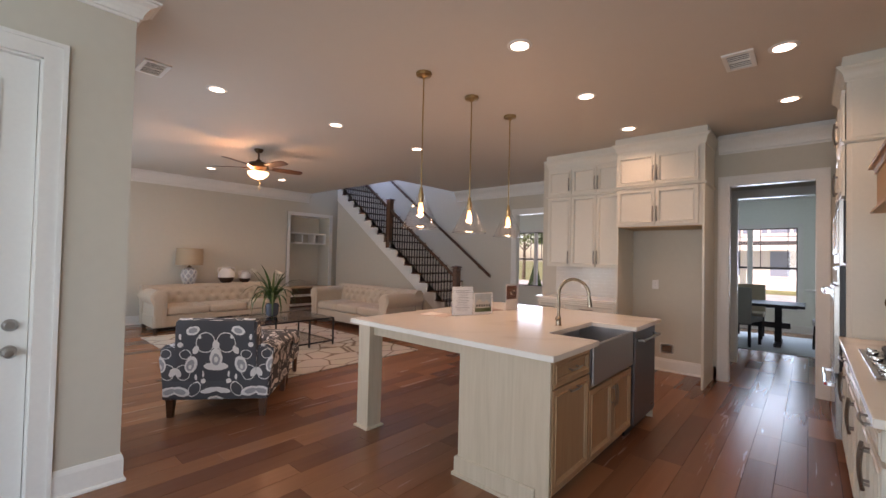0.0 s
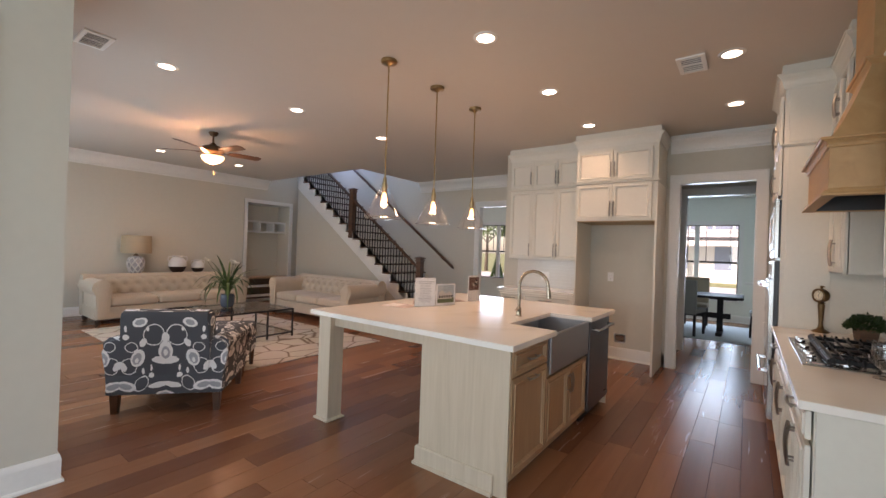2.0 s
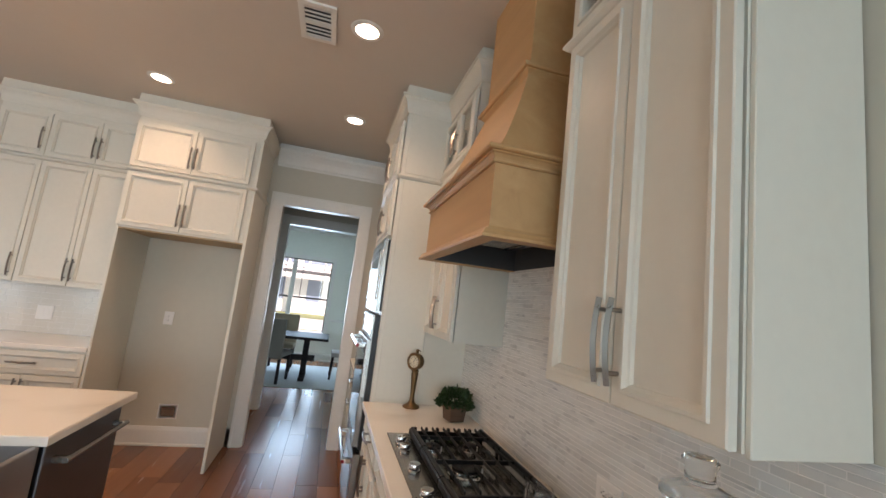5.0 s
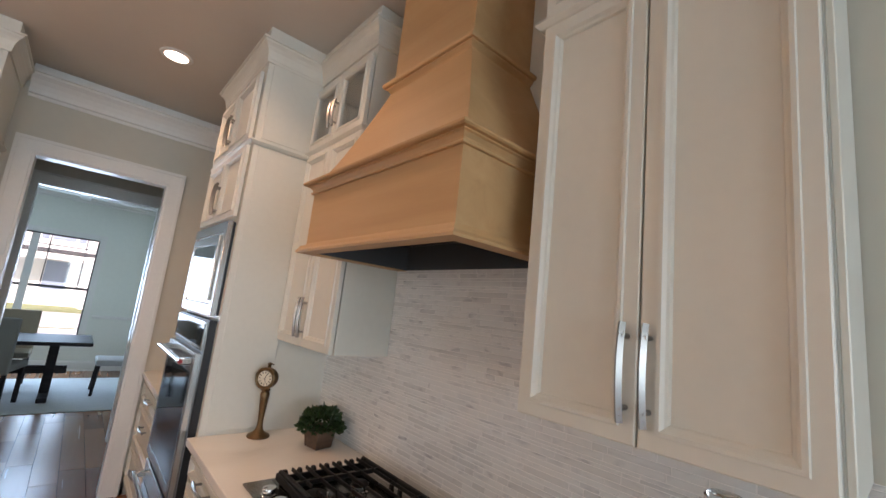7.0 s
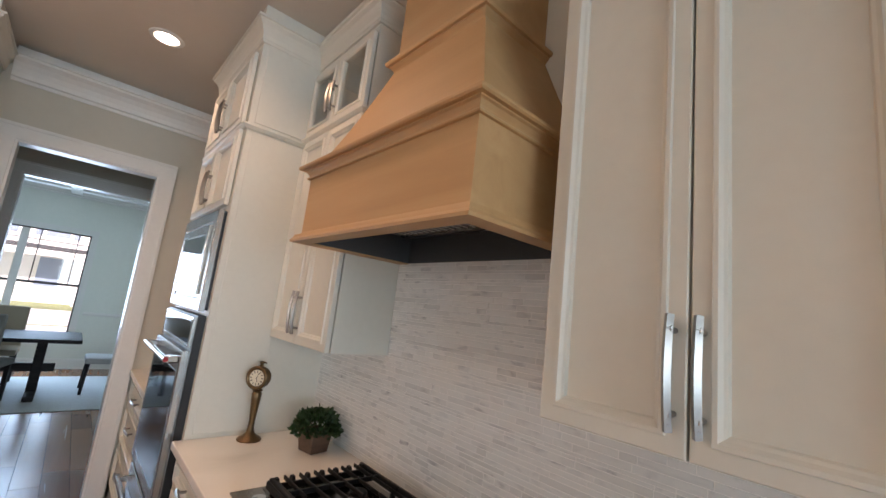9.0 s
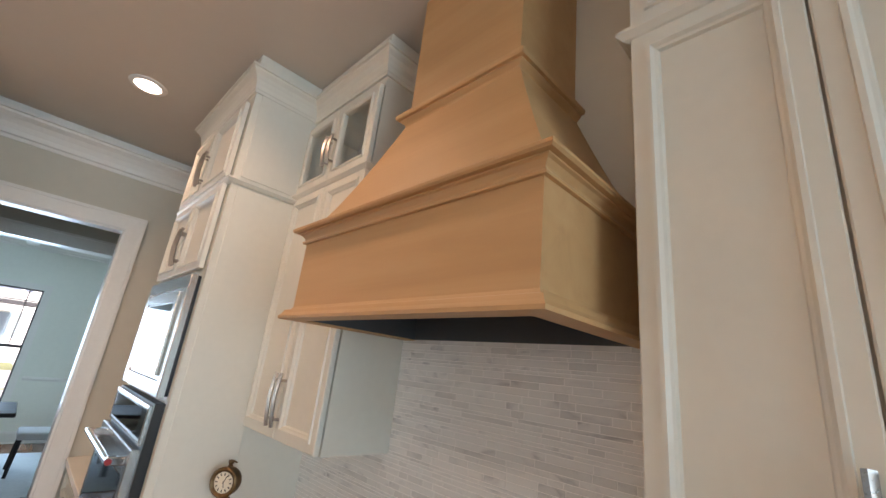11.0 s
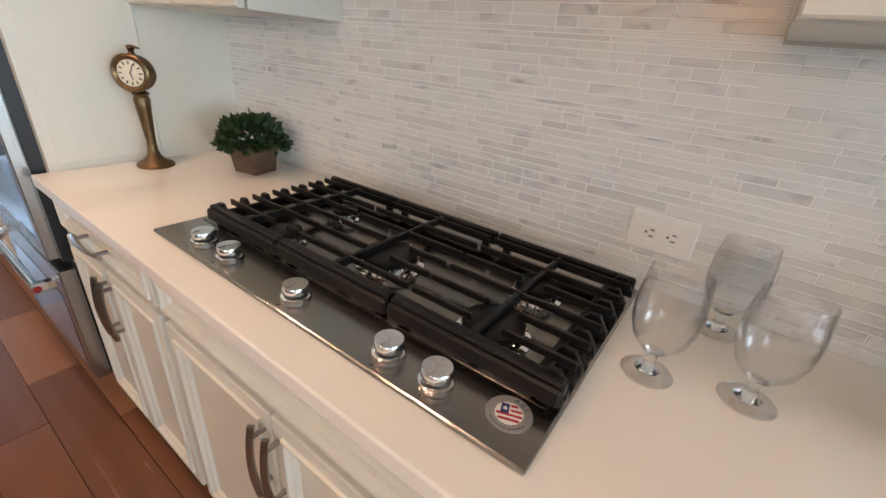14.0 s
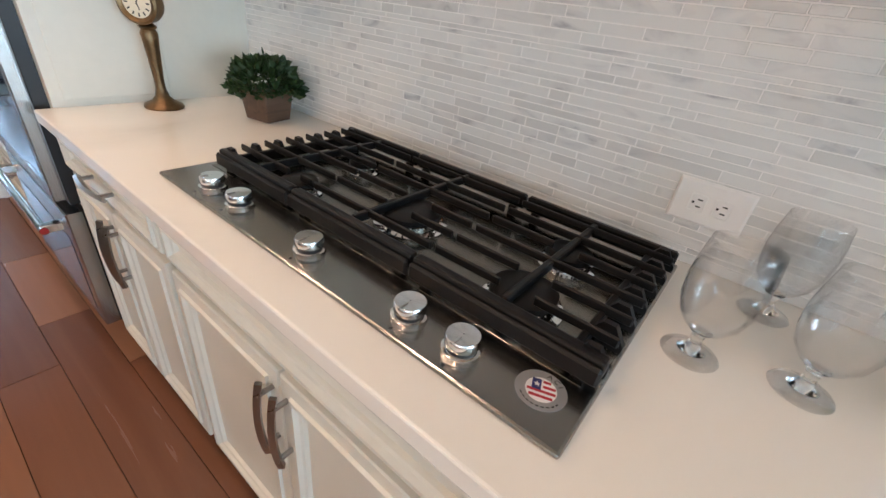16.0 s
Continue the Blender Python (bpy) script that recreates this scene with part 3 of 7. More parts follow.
# far upper unit between hood and oven tower
u = thing("upper_cabinet", east(7.15, XU, 1.382), "cream wall cabinet with paired doors and glass top doors", "cabinet", "wall cabinets by the hood")
W = 0.618
carcass(u, W, XE - XU - 0.002, 1.565, M_CAB, open_front=(1.065, 1.44))
pair(u, 0.0, W, 0.0, 1.03, M_CAB)
pair(u, 0.0, W, 1.055, 1.425, M_CAB, "low", "glass", PULL_S)
ledge(u, [(0.0, -0.018), (W, -0.018), (W, XE - XU)][::-1], 1.04)
cab_crown(u, [(0.0, 0.0), (W, 0.0), (W, XE - XU)][::-1], CEIL - 1.385 - 0.002)

# oven tower
XT = 0.505
u = thing("oven_cabinet", east(7.98, XT), "tall cream oven cabinet reaching the ceiling", "cabinet")
W, D = 0.84, XE - XT - 0.002
carcass(u, W, D, 2.95, M_CAB, toe=0.10)
pair(u, 0.02, W - 0.03, 1.99, 2.385, M_CAB, "low")
pair(u, 0.02, W - 0.03, 2.415, 2.81, M_CAB, "low")
ledge(u, [(0.0, D), (0.0, 0.0), (W, 0.0), (W, D)][::-1], 2.40)
cab_crown(u, [(0.0, D), (0.0, 0.0), (W, 0.0), (W, D)][::-1])
for z0, z1 in ((0.94, 2.375), (2.425, 2.86)):
    part("side_panel", box(B(), W + 0.0005, W + 0.006, 0.028, D - 0.29, z0, z1, 0.002), M_CAB, u)
part("stile", box(B(), W - 0.001, W + 0.004, 0.0, 0.03, 0.93, 2.38), M_CAB, u)

M_BADGE = mat("red enamel badge", (0.35, 0.02, 0.02), 0.3, vary=0)
# built-in microwave, oven and warming drawer stand in the tower
o = thing("built_in_microwave", east(7.93, XT - 0.015, 1.475), "stainless built-in microwave with dark glass window", "microwave")
part("body", box(B(), 0.006, 0.754, 0.0, 0.014, 0.006, 0.484), M_BLACK, o, "black side casing")
part("trim_frame", nested(B(), 0.0, 0.76, 0.0, 0.49, [(0, 0), (0, -0.022), (0.004, -0.026), (0.055, -0.026), (0.06, -0.018)]), M_STEEL, o)
d = part("door", nested(B(), 0.075, 0.685, 0.075, 0.415, [(0, -0.018), (0, -0.034), (0.003, -0.037), (0.04, -0.037), (0.043, -0.032)]), M_STEEL, o)
part("window", box(B(), 0.125, 0.635, -0.0345, -0.0325, 0.125, 0.365), M_BLKGLASS, d)
o = thing("wall_oven", east(7.93, XT - 0.013, 0.62), "stainless wall oven with black glass door and bar handle", "oven")
part("body", nested(B(), 0.0, 0.76, 0.0, 0.835, [(0, 0.012), (0, -0.02), (0.002, -0.022)]), M_BLACK, o)
c = part("control_panel", nested(B(), 0.006, 0.738, 0.685, 0.825, [(0, -0.022), (0, -0.034), (0.012, -0.036), (0.016, -0.032)]), M_STEEL, o)
part("display", box(B(), 0.035, 0.725, -0.0355, -0.034, 0.706, 0.804), M_BLKGLASS, c)
d = part("door", nested(B(), 0.006, 0.738, 0.01, 0.672, [(0, -0.022), (0, -0.05), (0.003, -0.053), (0.05, -0.053), (0.053, -0.050)]), M_STEEL, o)
part("glass", box(B(), 0.06, 0.70, -0.0535, -0.0515, 0.065, 0.575), M_BLKGLASS, d)
bm = B()
tube(bm, [(0.05, -0.105, 0.63), (0.71, -0.105, 0.63)], 0.013, 14)
for hx in (0.07, 0.69):
    box(bm, hx - 0.016, hx + 0.016, -0.112, -0.052, 0.615, 0.645, 0.004)
h = part("handle", bm, M_CHROME, d, "polished bar handle", True)
part("medallion", lathe(B(), [(0.001, 0.7105), (0.011, 0.7105), (0.012, 0.709), (0.012, 0.706)], 14, (0, -0.105, 0.63), "x"), M_BADGE, d, "small red round badge")
o = thing("warming_drawer", east(7.93, XT - 0.013, 0.14), "stainless warming drawer below the wall oven", "drawer")
part("body", box(B(), 0.002, 0.758, 0.0, 0.012, 0.0, 0.45), M_BLACK, o, "black side casing")
d = part("drawer_front", nested(B(), 0.0, 0.76, 0.0, 0.45, [(0, 0), (0, -0.04), (0.004, -0.044)]), M_STEEL, o)
part("glass", box(B(), 0.06, 0.70, -0.0455, -0.0435, 0.045, 0.34), M_BLKGLASS, d)
part("medallion", lathe(B(), [(0.001, 0.7105), (0.011, 0.7105), (0.012, 0.709), (0.012, 0.706)], 14, (0, -0.098, 0.39), "x"), M_BADGE, d, "small red round badge")
bm = B()
tube(bm, [(0.05, -0.098, 0.39), (0.71, -0.098, 0.39)], 0.013, 14)
for hx in (0.07, 0.69):
    box(bm, hx - 0.016, hx + 0.016, -0.105, -0.042, 0.375, 0.405, 0.004)
part("handle", bm, M_CHROME, d, "polished bar handle", True)


def counter(name, x0, x1, y0, y1, label, z0=0.885, z1=0.92, hole=None):
    bm = B()
    box(bm, x0, x1, y0, y1, z0, z1, 0.004, 2)
    return tagged(part(name, bm, M_QUARTZ, None, label), label, "countertop")


XB = 0.515  # face of base boxes
base_group = "base cabinets of the cooktop run"
u = thing("base_cabinet", east(7.13, XB), "cream base cabinet with a drawer over paired doors", "cabinet", base_group)
carcass(u, 0.66, XE - XB - 0.002, 0.885, M_CAB, toe=0.10)
door_leaf(u, 0.014, 0.66 - 0.014, 0.755, 0.868, M_CAB, (0.33, 0.81, True, PULL), "drawer")
pair(u, 0.014, 0.66 - 0.014, 0.125, 0.735, M_CAB, "high")
u = thing("base_cabinet", east(6.47, XB), "cream base cabinet below the cooktop with paired doors", "cabinet", base_group)
carcass(u, 0.84, XE - XB - 0.002, 0.885, M_CAB, toe=0.10)
door_leaf(u, 0.014, 0.84 - 0.014, 0.755, 0.868, M_CAB, None, "drawer")
pair(u, 0.014, 0.84 - 0.014, 0.125, 0.735, M_CAB, "high")
u = thing("base_cabinet", east(5.63, XB), "cream base cabinet with drawers at the end of the run", "cabinet", base_group)
carcass(u, 0.70, XE - XB - 0.002, 0.885, M_CAB, toe=0.10)
door_leaf(u, 0.014, 0.70 - 0.014, 0.755, 0.868, M_CAB, (0.35, 0.81, True, PULL), "drawer")
pair(u, 0.014, 0.70 - 0.014, 0.125, 0.735, M_CAB, "high")
part("end_panel", box(B(), 0.70, 0.715, 0.004, XE - XB - 0.004, 0.0, 0.883, 0.002), M_CAB, u, "plain painted end panel")
counter("countertop", 0.462, XE - 0.001, 4.885, 7.138, "white quartz countertop along the cooktop wall")
u = thing("base_cabinet", east(YN - 0.004, XB), "cream base cabinet beyond the oven tower", "cabinet", base_group)
W = YN - 0.004 - 7.984
carcass(u, W, XE - XB - 0.002, 0.885, M_CAB, toe=0.10)
for k in range(3):
    door_leaf(u, 0.0, W, (0.105, 0.40, 0.70)[k], (0.395, 0.695, 0.872)[k], M_CAB, (W / 2, (0.31, 0.60, 0.785)[k], True, PULL), "drawer")
counter("countertop", 0.462, XE - 0.001, 7.984, YN - 0.002, "white quartz countertop beside the oven tower")

# north run: coffee nook, refrigerator alcove
def north(x_west, front_y, z=0.0):
    return pose(x_west, front_y, z)


YU = 8.635
u = thing("upper_cabinet", north(-2.735, YU, 1.36), "tall cream wall cabinet over the coffee counter", "cabinet", "coffee nook cabinets")
W = 1.145
carcass(u, W, YN - YU - 0.002, 1.59, M_CAB)
a, b = 0.385, W - 0.012
door_leaf(u, 0.01, a, 0.0, 1.035, M_CAB, (a - 0.035, 0.14, False, PULL))
pair(u, a, b, 0.0, 1.035, M_CAB, "low")
door_leaf(u, 0.01, a, 1.07, 1.455, M_CAB, (a - 0.035, 1.22, False, PULL))
pair(u, a, b, 1.07, 1.455, M_CAB, "low")
ledge(u, [(0.0, YN - YU), (0.0, -0.02), (W - 0.026, -0.02)][::-1], 1.05)
cab_crown(u, [(0.0, YN - YU), (0.0, 0.0), (W - 0.09, 0.0)][::-1], CEIL - 1.36 - 0.002)
u = thing("base_cabinet", north(-2.735, 8.345), "grey-shaded cream base cabinet of the coffee nook", "cabinet", "coffee nook cabinets")
carcass(u, W, YN - 8.345 - 0.002, 0.885, M_CAB, toe=0.10)
door_leaf(u, 0.01, 0.385, 0.70, 0.872, M_CAB, (0.2, 0.785, True, PULL), "drawer")
door_leaf(u, 0.385, W, 0.70, 0.872, M_CAB, (0.76, 0.785, True, PULL), "drawer")
door_leaf(u, 0.01, 0.385, 0.105, 0.695, M_CAB, (0.35, 0.56, False, PULL))
pair(u, 0.385, W, 0.105, 0.695, M_CAB, "high")
counter("countertop", -2.76, -1.592, 8.32, YN - 0.001, "white quartz countertop of the coffee nook")

u = thing("fridge_cabinet", north(-1.59, 8.33), "cream refrigerator surround with cabinets above an empty bay", "cabinet")
W, D = 0.985, YN - 8.33 - 0.002
part("side_panel", box(B(), 0.0, 0.02, -0.0, D, 0.0, 2.95, 0.002), M_CAB, u)
part("side_panel", box(B(), W - 0.025, W, -0.0, D, 0.0, 2.95, 0.002), M_CAB, u)
part("body", box(B(), 0.021, W - 0.026, 0.0, D, 1.90, 2.95), M_CAB, u)
part("bottom_edge", box(B(), 0.021, W - 0.026, 0.001, D, 1.888, 1.8995), M_LEDGE, u, "raw wood underside edge")
pair(u, 0.0, W - 0.06, 1.91, 2.375, M_CAB, "low")
pair(u, 0.0, W - 0.06, 2.415, 2.81, M_CAB, "low")
ledge(u, [(0.0, D), (0.0, -0.02), (W, -0.02), (W, D)][::-1], 2.39)
cab_crown(u, [(0.0, D), (0.0, 0.0), (W, 0.0), (W, D)][::-1])

M_LINER = mat("dark grey liner enamel", (0.09, 0.095, 0.10), 0.45, 0.2, vary=0.05)
# range hood of bare wood, standing off the east wall
hd = thing("range_hood", pose(XE, 6.052, 1.787), "unfinished wooden range hood with a tapered stack", "range hood")


def hood_ring(bm, levels):
    rings = []
    for half, depth, z in levels:
        rings.append([bm.verts.new(p) for p in ((-0.001, -half, z), (-depth, -half, z), (-depth, half, z), (-0.001, half, z))])
    for a, b in zip(rings, rings[1:]):
        for k in range(4):
            bm.faces.new((a[k], a[(k + 1) % 4], b[(k + 1) % 4], b[k]))
    return rings


bm = B()
r = hood_ring(bm, [(0.44, 0.49, 0.028), (0.44, 0.49, 0.255)])
part("apron", bm, M_HOOD, hd)
bm = B()
n = 10
lv = []
for k in range(n + 1):
    q = k / n
    lv.append((0.445 + (0.232 - 0.445) * (q ** 0.86), 0.49 + (0.31 - 0.49) * (q ** 0.80), 0.29 + 0.43 * q))
hood_ring(bm, lv)
part("tapered_shaft", bm, M_HOOD, hd, smooth=True)
bm = B()
hood_ring(bm, [(0.232, 0.31, 0.72), (0.232, 0.31, CEIL - 1.787)])
part("chimney", bm, M_HOOD, hd)


for nm, half, depth, prof in (
        ("bottom_trim", 0.44, 0.49, [(-0.03, 0.0), (0.028, 0.0), (0.030, 0.008), (0.022, 0.018), (0.018, 0.028), (0.004, 0.032), (0.0, 0.04), (-0.03, 0.04)]),
        ("middle_moulding", 0.44, 0.49, [(0.0, 0.2433), (0.009, 0.244), (0.011, 0.2483), (0.009, 0.2519), (0.004, 0.2523), (0.006, 0.2606), (0.014, 0.2706), (0.021, 0.2735), (0.021, 0.2771), (0.033, 0.2775), (0.038, 0.2822), (0.038, 0.2894), (0.033, 0.2937), (0.0, 0.298)]),
        ("upper_moulding", 0.232, 0.31, [(0.0, 0.680), (0.008, 0.681), (0.009, 0.690), (0.004, 0.6905), (0.010, 0.706), (0.022, 0.718), (0.022, 0.723), (0.032, 0.7235), (0.036, 0.730), (0.036, 0.739), (0.0, 0.746)])):
    bm = B()
    path = [(-0.001, half), (-depth, half), (-depth, -half), (-0.001, -half)][::-1]
    sweep(bm, path, [(o, z) for o, z in prof])
    part(nm, bm, M_HOOD, hd)
part("liner", box(B(), -0.4595, -0.005, -0.4095, 0.4095, 0.115, 0.121), M_LINER, hd, "dark grey painted liner")
for q0, q1, q2, q3 in ((-0.4595, -0.4555, -0.4095, 0.4095), (-0.455, -0.005, -0.4095, -0.4055), (-0.455, -0.005, 0.4055, 0.4095), (-0.009, -0.005, -0.405, 0.405)):
    part("liner_side", box(B(), q0, q1, q2, q3, 0.004, 0.1145), M_LINER, hd, "dark grey painted liner")
baffle = mesh_of("baffle", box(B(), -0.36, -0.12, -0.011, 0.011, 0.096, 0.108, 0.003), M_STEEL)
bm = B()
box(bm, -0.38, -0.36, -0.33, 0.33, 0.092, 0.113)
box(bm, -0.12, -0.10, -0.33, 0.33, 0.092, 0.113)
flt = part("baffle_filter", bm, M_STEEL, hd, "slotted steel grease filter")
for k in range(18):
    part("baffle", baffle, None, flt).location = (0, -0.30 + k * 0.035, 0)

# ---- island ----
isl = thing("kitchen_island", pose(0, 0, 0), "whitewashed oak island with post legs and an overhang", "kitchen island")
IX0, IX1, IY0, IY1 = -1.465, -0.80, 4.965, 7.045
part("body", box(B(), IX0 + 0.02, IX1 - 0.021, IY0 + 0.02, IY1 - 0.02, 0.1, 0.66), M_OAK, isl)
part("back_panel", box(B(), IX0, IX0 + 0.02, IY0 + 0.021, IY1 - 0.021, 0.0, 0.885), M_OAK, isl)
part("end_panel", box(B(), IX0, IX1, IY0, IY0 + 0.02, 0.0, 0.885, 0.002), M_OAK, isl)
part("end_panel", box(B(), IX0, IX1, IY1 - 0.02, IY1, 0.0, 0.885, 0.002), M_OAK, isl)
part("toe_board", box(B(), IX1 - 0.095, IX1 - 0.08, IY0 + 0.021, IY1 - 0.021, 0.0, 0.10), M_OAK, isl)
bm = B()
sweep(bm, [(IX1 - 0.085, IY0), (IX0, IY0), (IX0, IY1), (IX1 - 0.085, IY1)], [(0, 0.0), (0.03, 0.0), (0.03, 0.02), (0.018, 0.024), (0.018, 0.115), (0.010, 0.125), (0, 0.125)])
part("base_moulding", bm, M_OAK, isl)
for y in (5.055, 6.945):
    bm = B()
    box(bm, -2.60, -2.455, y - 0.0725, y + 0.0725, 0.0, 0.885, 0.003)
    leg = part("post_leg", bm, M_OAK, isl)
    bm = B()
    c = [(-2.60, y - 0.0725), (-2.60, y + 0.0725), (-2.455, y + 0.0725), (-2.455, y - 0.0725)]
    sweep(bm, c, [(0, 0.0), (0.018, 0.0), (0.018, 0.012), (0.006, 0.02), (0, 0.02)], True)
    part("foot_moulding", bm, M_OAK, leg)
for y0, y1 in ((5.03, 5.055), (6.945, 6.97)):
    part("apron", box(B(), -2.4545, IX0 - 0.0005, y0, y1, 0.785, 0.885), M_OAK, isl)
part("apron", box(B(), -2.54, -2.515, 5.128, 6.872, 0.785, 0.885), M_OAK, isl)

island_group = "units of the kitchen island"
def aisle(y_south, z=0.0):
    return pose(IX1 - 0.02, y_south, z, 0, 0, 90)


u = thing("island_cabinet", aisle(4.987), "natural oak island cabinet with a drawer over a door", "cabinet", island_group)
part("body", box(B(), 0.0, 0.525, 0.0, 0.5, 0.662, 0.884), M_OAK, u)
door_leaf(u, 0.0, 0.525, 0.705, 0.872, M_OAKDOOR, (0.26, 0.79, True, PULL_S), "drawer")
door_leaf(u, 0.0, 0.525, 0.105, 0.70, M_OAKDOOR, (0.26, 0.665, True, PULL_S))
u = thing("sink_cabinet", aisle(5.515), "natural oak sink cabinet with paired doors", "cabinet", island_group)
pair(u, 0.0, 0.86, 0.105, 0.585, M_OAKDOOR, "high", me=PULL_S)
part("rail", box(B(), 0.0, 0.86, 0.0, 0.018, 0.586, 0.66), M_OAK, u)

sk = thing("farmhouse_sink", aisle(5.53, 0.61), "grey apron-front farmhouse sink in the island", "sink")
bm = B()
SW, SD, SH = 0.83, 0.42, 0.278
box(bm, 0.0, SW, -0.045, -0.025, 0.0, SH, 0.012, 3)
part("apron", bm, M_SINK, sk)
part("basin_side", box(B(), 0.003, 0.018, -0.024, SD, 0.055, SH), M_SINK, sk)
part("basin_side", box(B(), SW - 0.018, SW - 0.003, -0.024, SD, 0.055, SH), M_SINK, sk)
part("basin_back", box(B(), 0.018, SW - 0.018, SD - 0.015, SD, 0.055, SH), M_SINK, sk)
part("basin_floor", box(B(), 0.018, SW - 0.018, -0.024, SD - 0.015, 0.055, 0.07), M_SINK, sk)
part("drain", lathe(B(), [(0.001, 0.073), (0.03, 0.072), (0.045, 0.074), (0.048, 0.0705)], 20, (SW / 2, SD * 0.5, 0)), M_CHROME, sk)

dw = thing("dishwasher", aisle(6.39), "dark stainless dishwasher in the island", "dishwasher")
part("body", box(B(), 0.0, 0.60, 0.004, 0.5, 0.662, 0.882), M_BLACK, dw)
d = part("door", box(B(), 0.004, 0.60, -0.045, 0.001, 0.105, 0.868, 0.006, 2), M_DSTEEL, dw)
part("toe_panel", box(B(), 0.01, 0.60, 0.03, 0.05, 0.0, 0.099), M_BLACK, dw)
bm = B()
tube(bm, [(0.05, -0.095, 0.80), (0.56, -0.095, 0.80)], 0.011, 12)
for hx in (0.07, 0.54):
    box(bm, hx - 0.013, hx + 0.013, -0.101, -0.044, 0.788, 0.812, 0.003)
part("handle", bm, M_STEEL, d, "steel bar handle", True)
part("badge", box(B(), 0.47, 0.55, -0.0465, -0.0445, 0.16, 0.175), M_STEEL, d)

# island worktop with the sink cut in from the aisle side
bm = B()
CX0, CX1, CY0, CY1, HX, HY0, HY1 = -2.60, -0.747, 4.89, 7.07, -1.115, 5.548, 6.34
outline = [(CX0, CY0), (CX1, CY0), (CX1, HY0), (HX, HY0), (HX, HY1), (CX1, HY1), (CX1, CY1), (CX0, CY1)]
vs = [bm.verts.new((x, y, 0.886)) for x, y in outline]
f = bm.faces.new(vs)
ex = bmesh.ops.extrude_face_region(bm, geom=[f])
top = [v for v in ex["geom"] if isinstance(v, bmesh.types.BMVert)]
for v in top:
    v.co.z = 0.92
bmesh.ops.bevel(bm, geom=[e for e in bm.edges if all(v.co.z > 0.919 for v in e.verts)], offset=0.004, segments=2, affect="EDGES")
bmesh.ops.triangulate(bm, faces=[f for f in bm.faces if len(f.verts) > 4])
tagged(part("island_worktop", bm, M_QUARTZ), "white quartz island worktop with a sink cut-out", "countertop")


# ---- lamps and ceiling fixtures ----
can_mesh = {}


def recessed_light(x, y):
    c = thing("recessed_light", pose(x, y, CEIL), "white recessed ceiling lamp, lit warm", "ceiling light", "recessed ceiling lamps")
    if not can_mesh:
        can_mesh["ring"] = mesh_of("trim_ring", lathe(B(), [(0.066, -0.001), (0.066, -0.008), (0.080, -0.008), (0.092, -0.004), (0.094, -0.0005)], 28), M_TRIM, True)
        can_mesh["face"] = mesh_of("lens", lathe(B(), [(0.001, -0.004), (0.065, -0.004), (0.066, -0.002)], 28), M_CAN)
    part("trim_ring", can_mesh["ring"], None, c)
    part("lens", can_mesh["face"], None, c, "glowing frosted lens")
    d = bpy.data.lights.new("can_light", "SPOT")
    d.energy, d.color, d.spot_size, d.spot_blend, d.shadow_soft_size = CAN_W, (1.0, 0.70, 0.43), radians(138), 0.75, 0.06
    new("can_light", d).matrix_world = look((x, y, CEIL - 0.02), (x, y, 0))


CAN_W = 13.5
for x, y in ((-1.33, 5.43), (0.152, 6.66), (0.152, 7.92), (-1.33, 7.92), (-1.33, 6.66), (-4.05, 4.29), (-4.05, 5.65), (-4.05, 7.05), (-8.2, 5.67), (-8.2, 7.08)):
    recessed_light(x, y)


def ceiling_vent(x, y, w, h, rz):
    v = thing("ceiling_vent", pose(x, y, CEIL, 0, 0, rz), "white louvred air vent in the ceiling", "vent", "ceiling vents")
    part("backing", box(B(), -w / 2 + 0.02, w / 2 - 0.02, -h / 2 + 0.02, h / 2 - 0.02, -0.004, -0.001), M_BLACK, v)
    bm = B()
    for a, b, c, d in ((-w / 2, w / 2, -h / 2, -h / 2 + 0.03), (-w / 2, w / 2, h / 2 - 0.03, h / 2), (-w / 2, -w / 2 + 0.03, -h / 2 + 0.03, h / 2 - 0.03), (w / 2 - 0.03, w / 2, -h / 2 + 0.03, h / 2 - 0.03), (-0.005, 0.005, -h / 2 + 0.03, h / 2 - 0.03)):
        box(bm, a, b, c, d, -0.014, -0.0005)
    part("frame", bm, M_TRIM, v)
    n = 8
    for k in range(n):
        u = -w / 2 + 0.045 + k * (w - 0.09) / (n - 1)
        bm = B()
        box(bm, u - 0.004, u + 0.004, -h / 2 + 0.03, h / 2 - 0.03, -0.012, -0.006)
        part("slat", bm, M_TRIM, v)


ceiling_vent(-3.99, 3.75, 0.33, 0.20, 0)
ceiling_vent(-0.118, 6.70, 0.33, 0.20, 90)

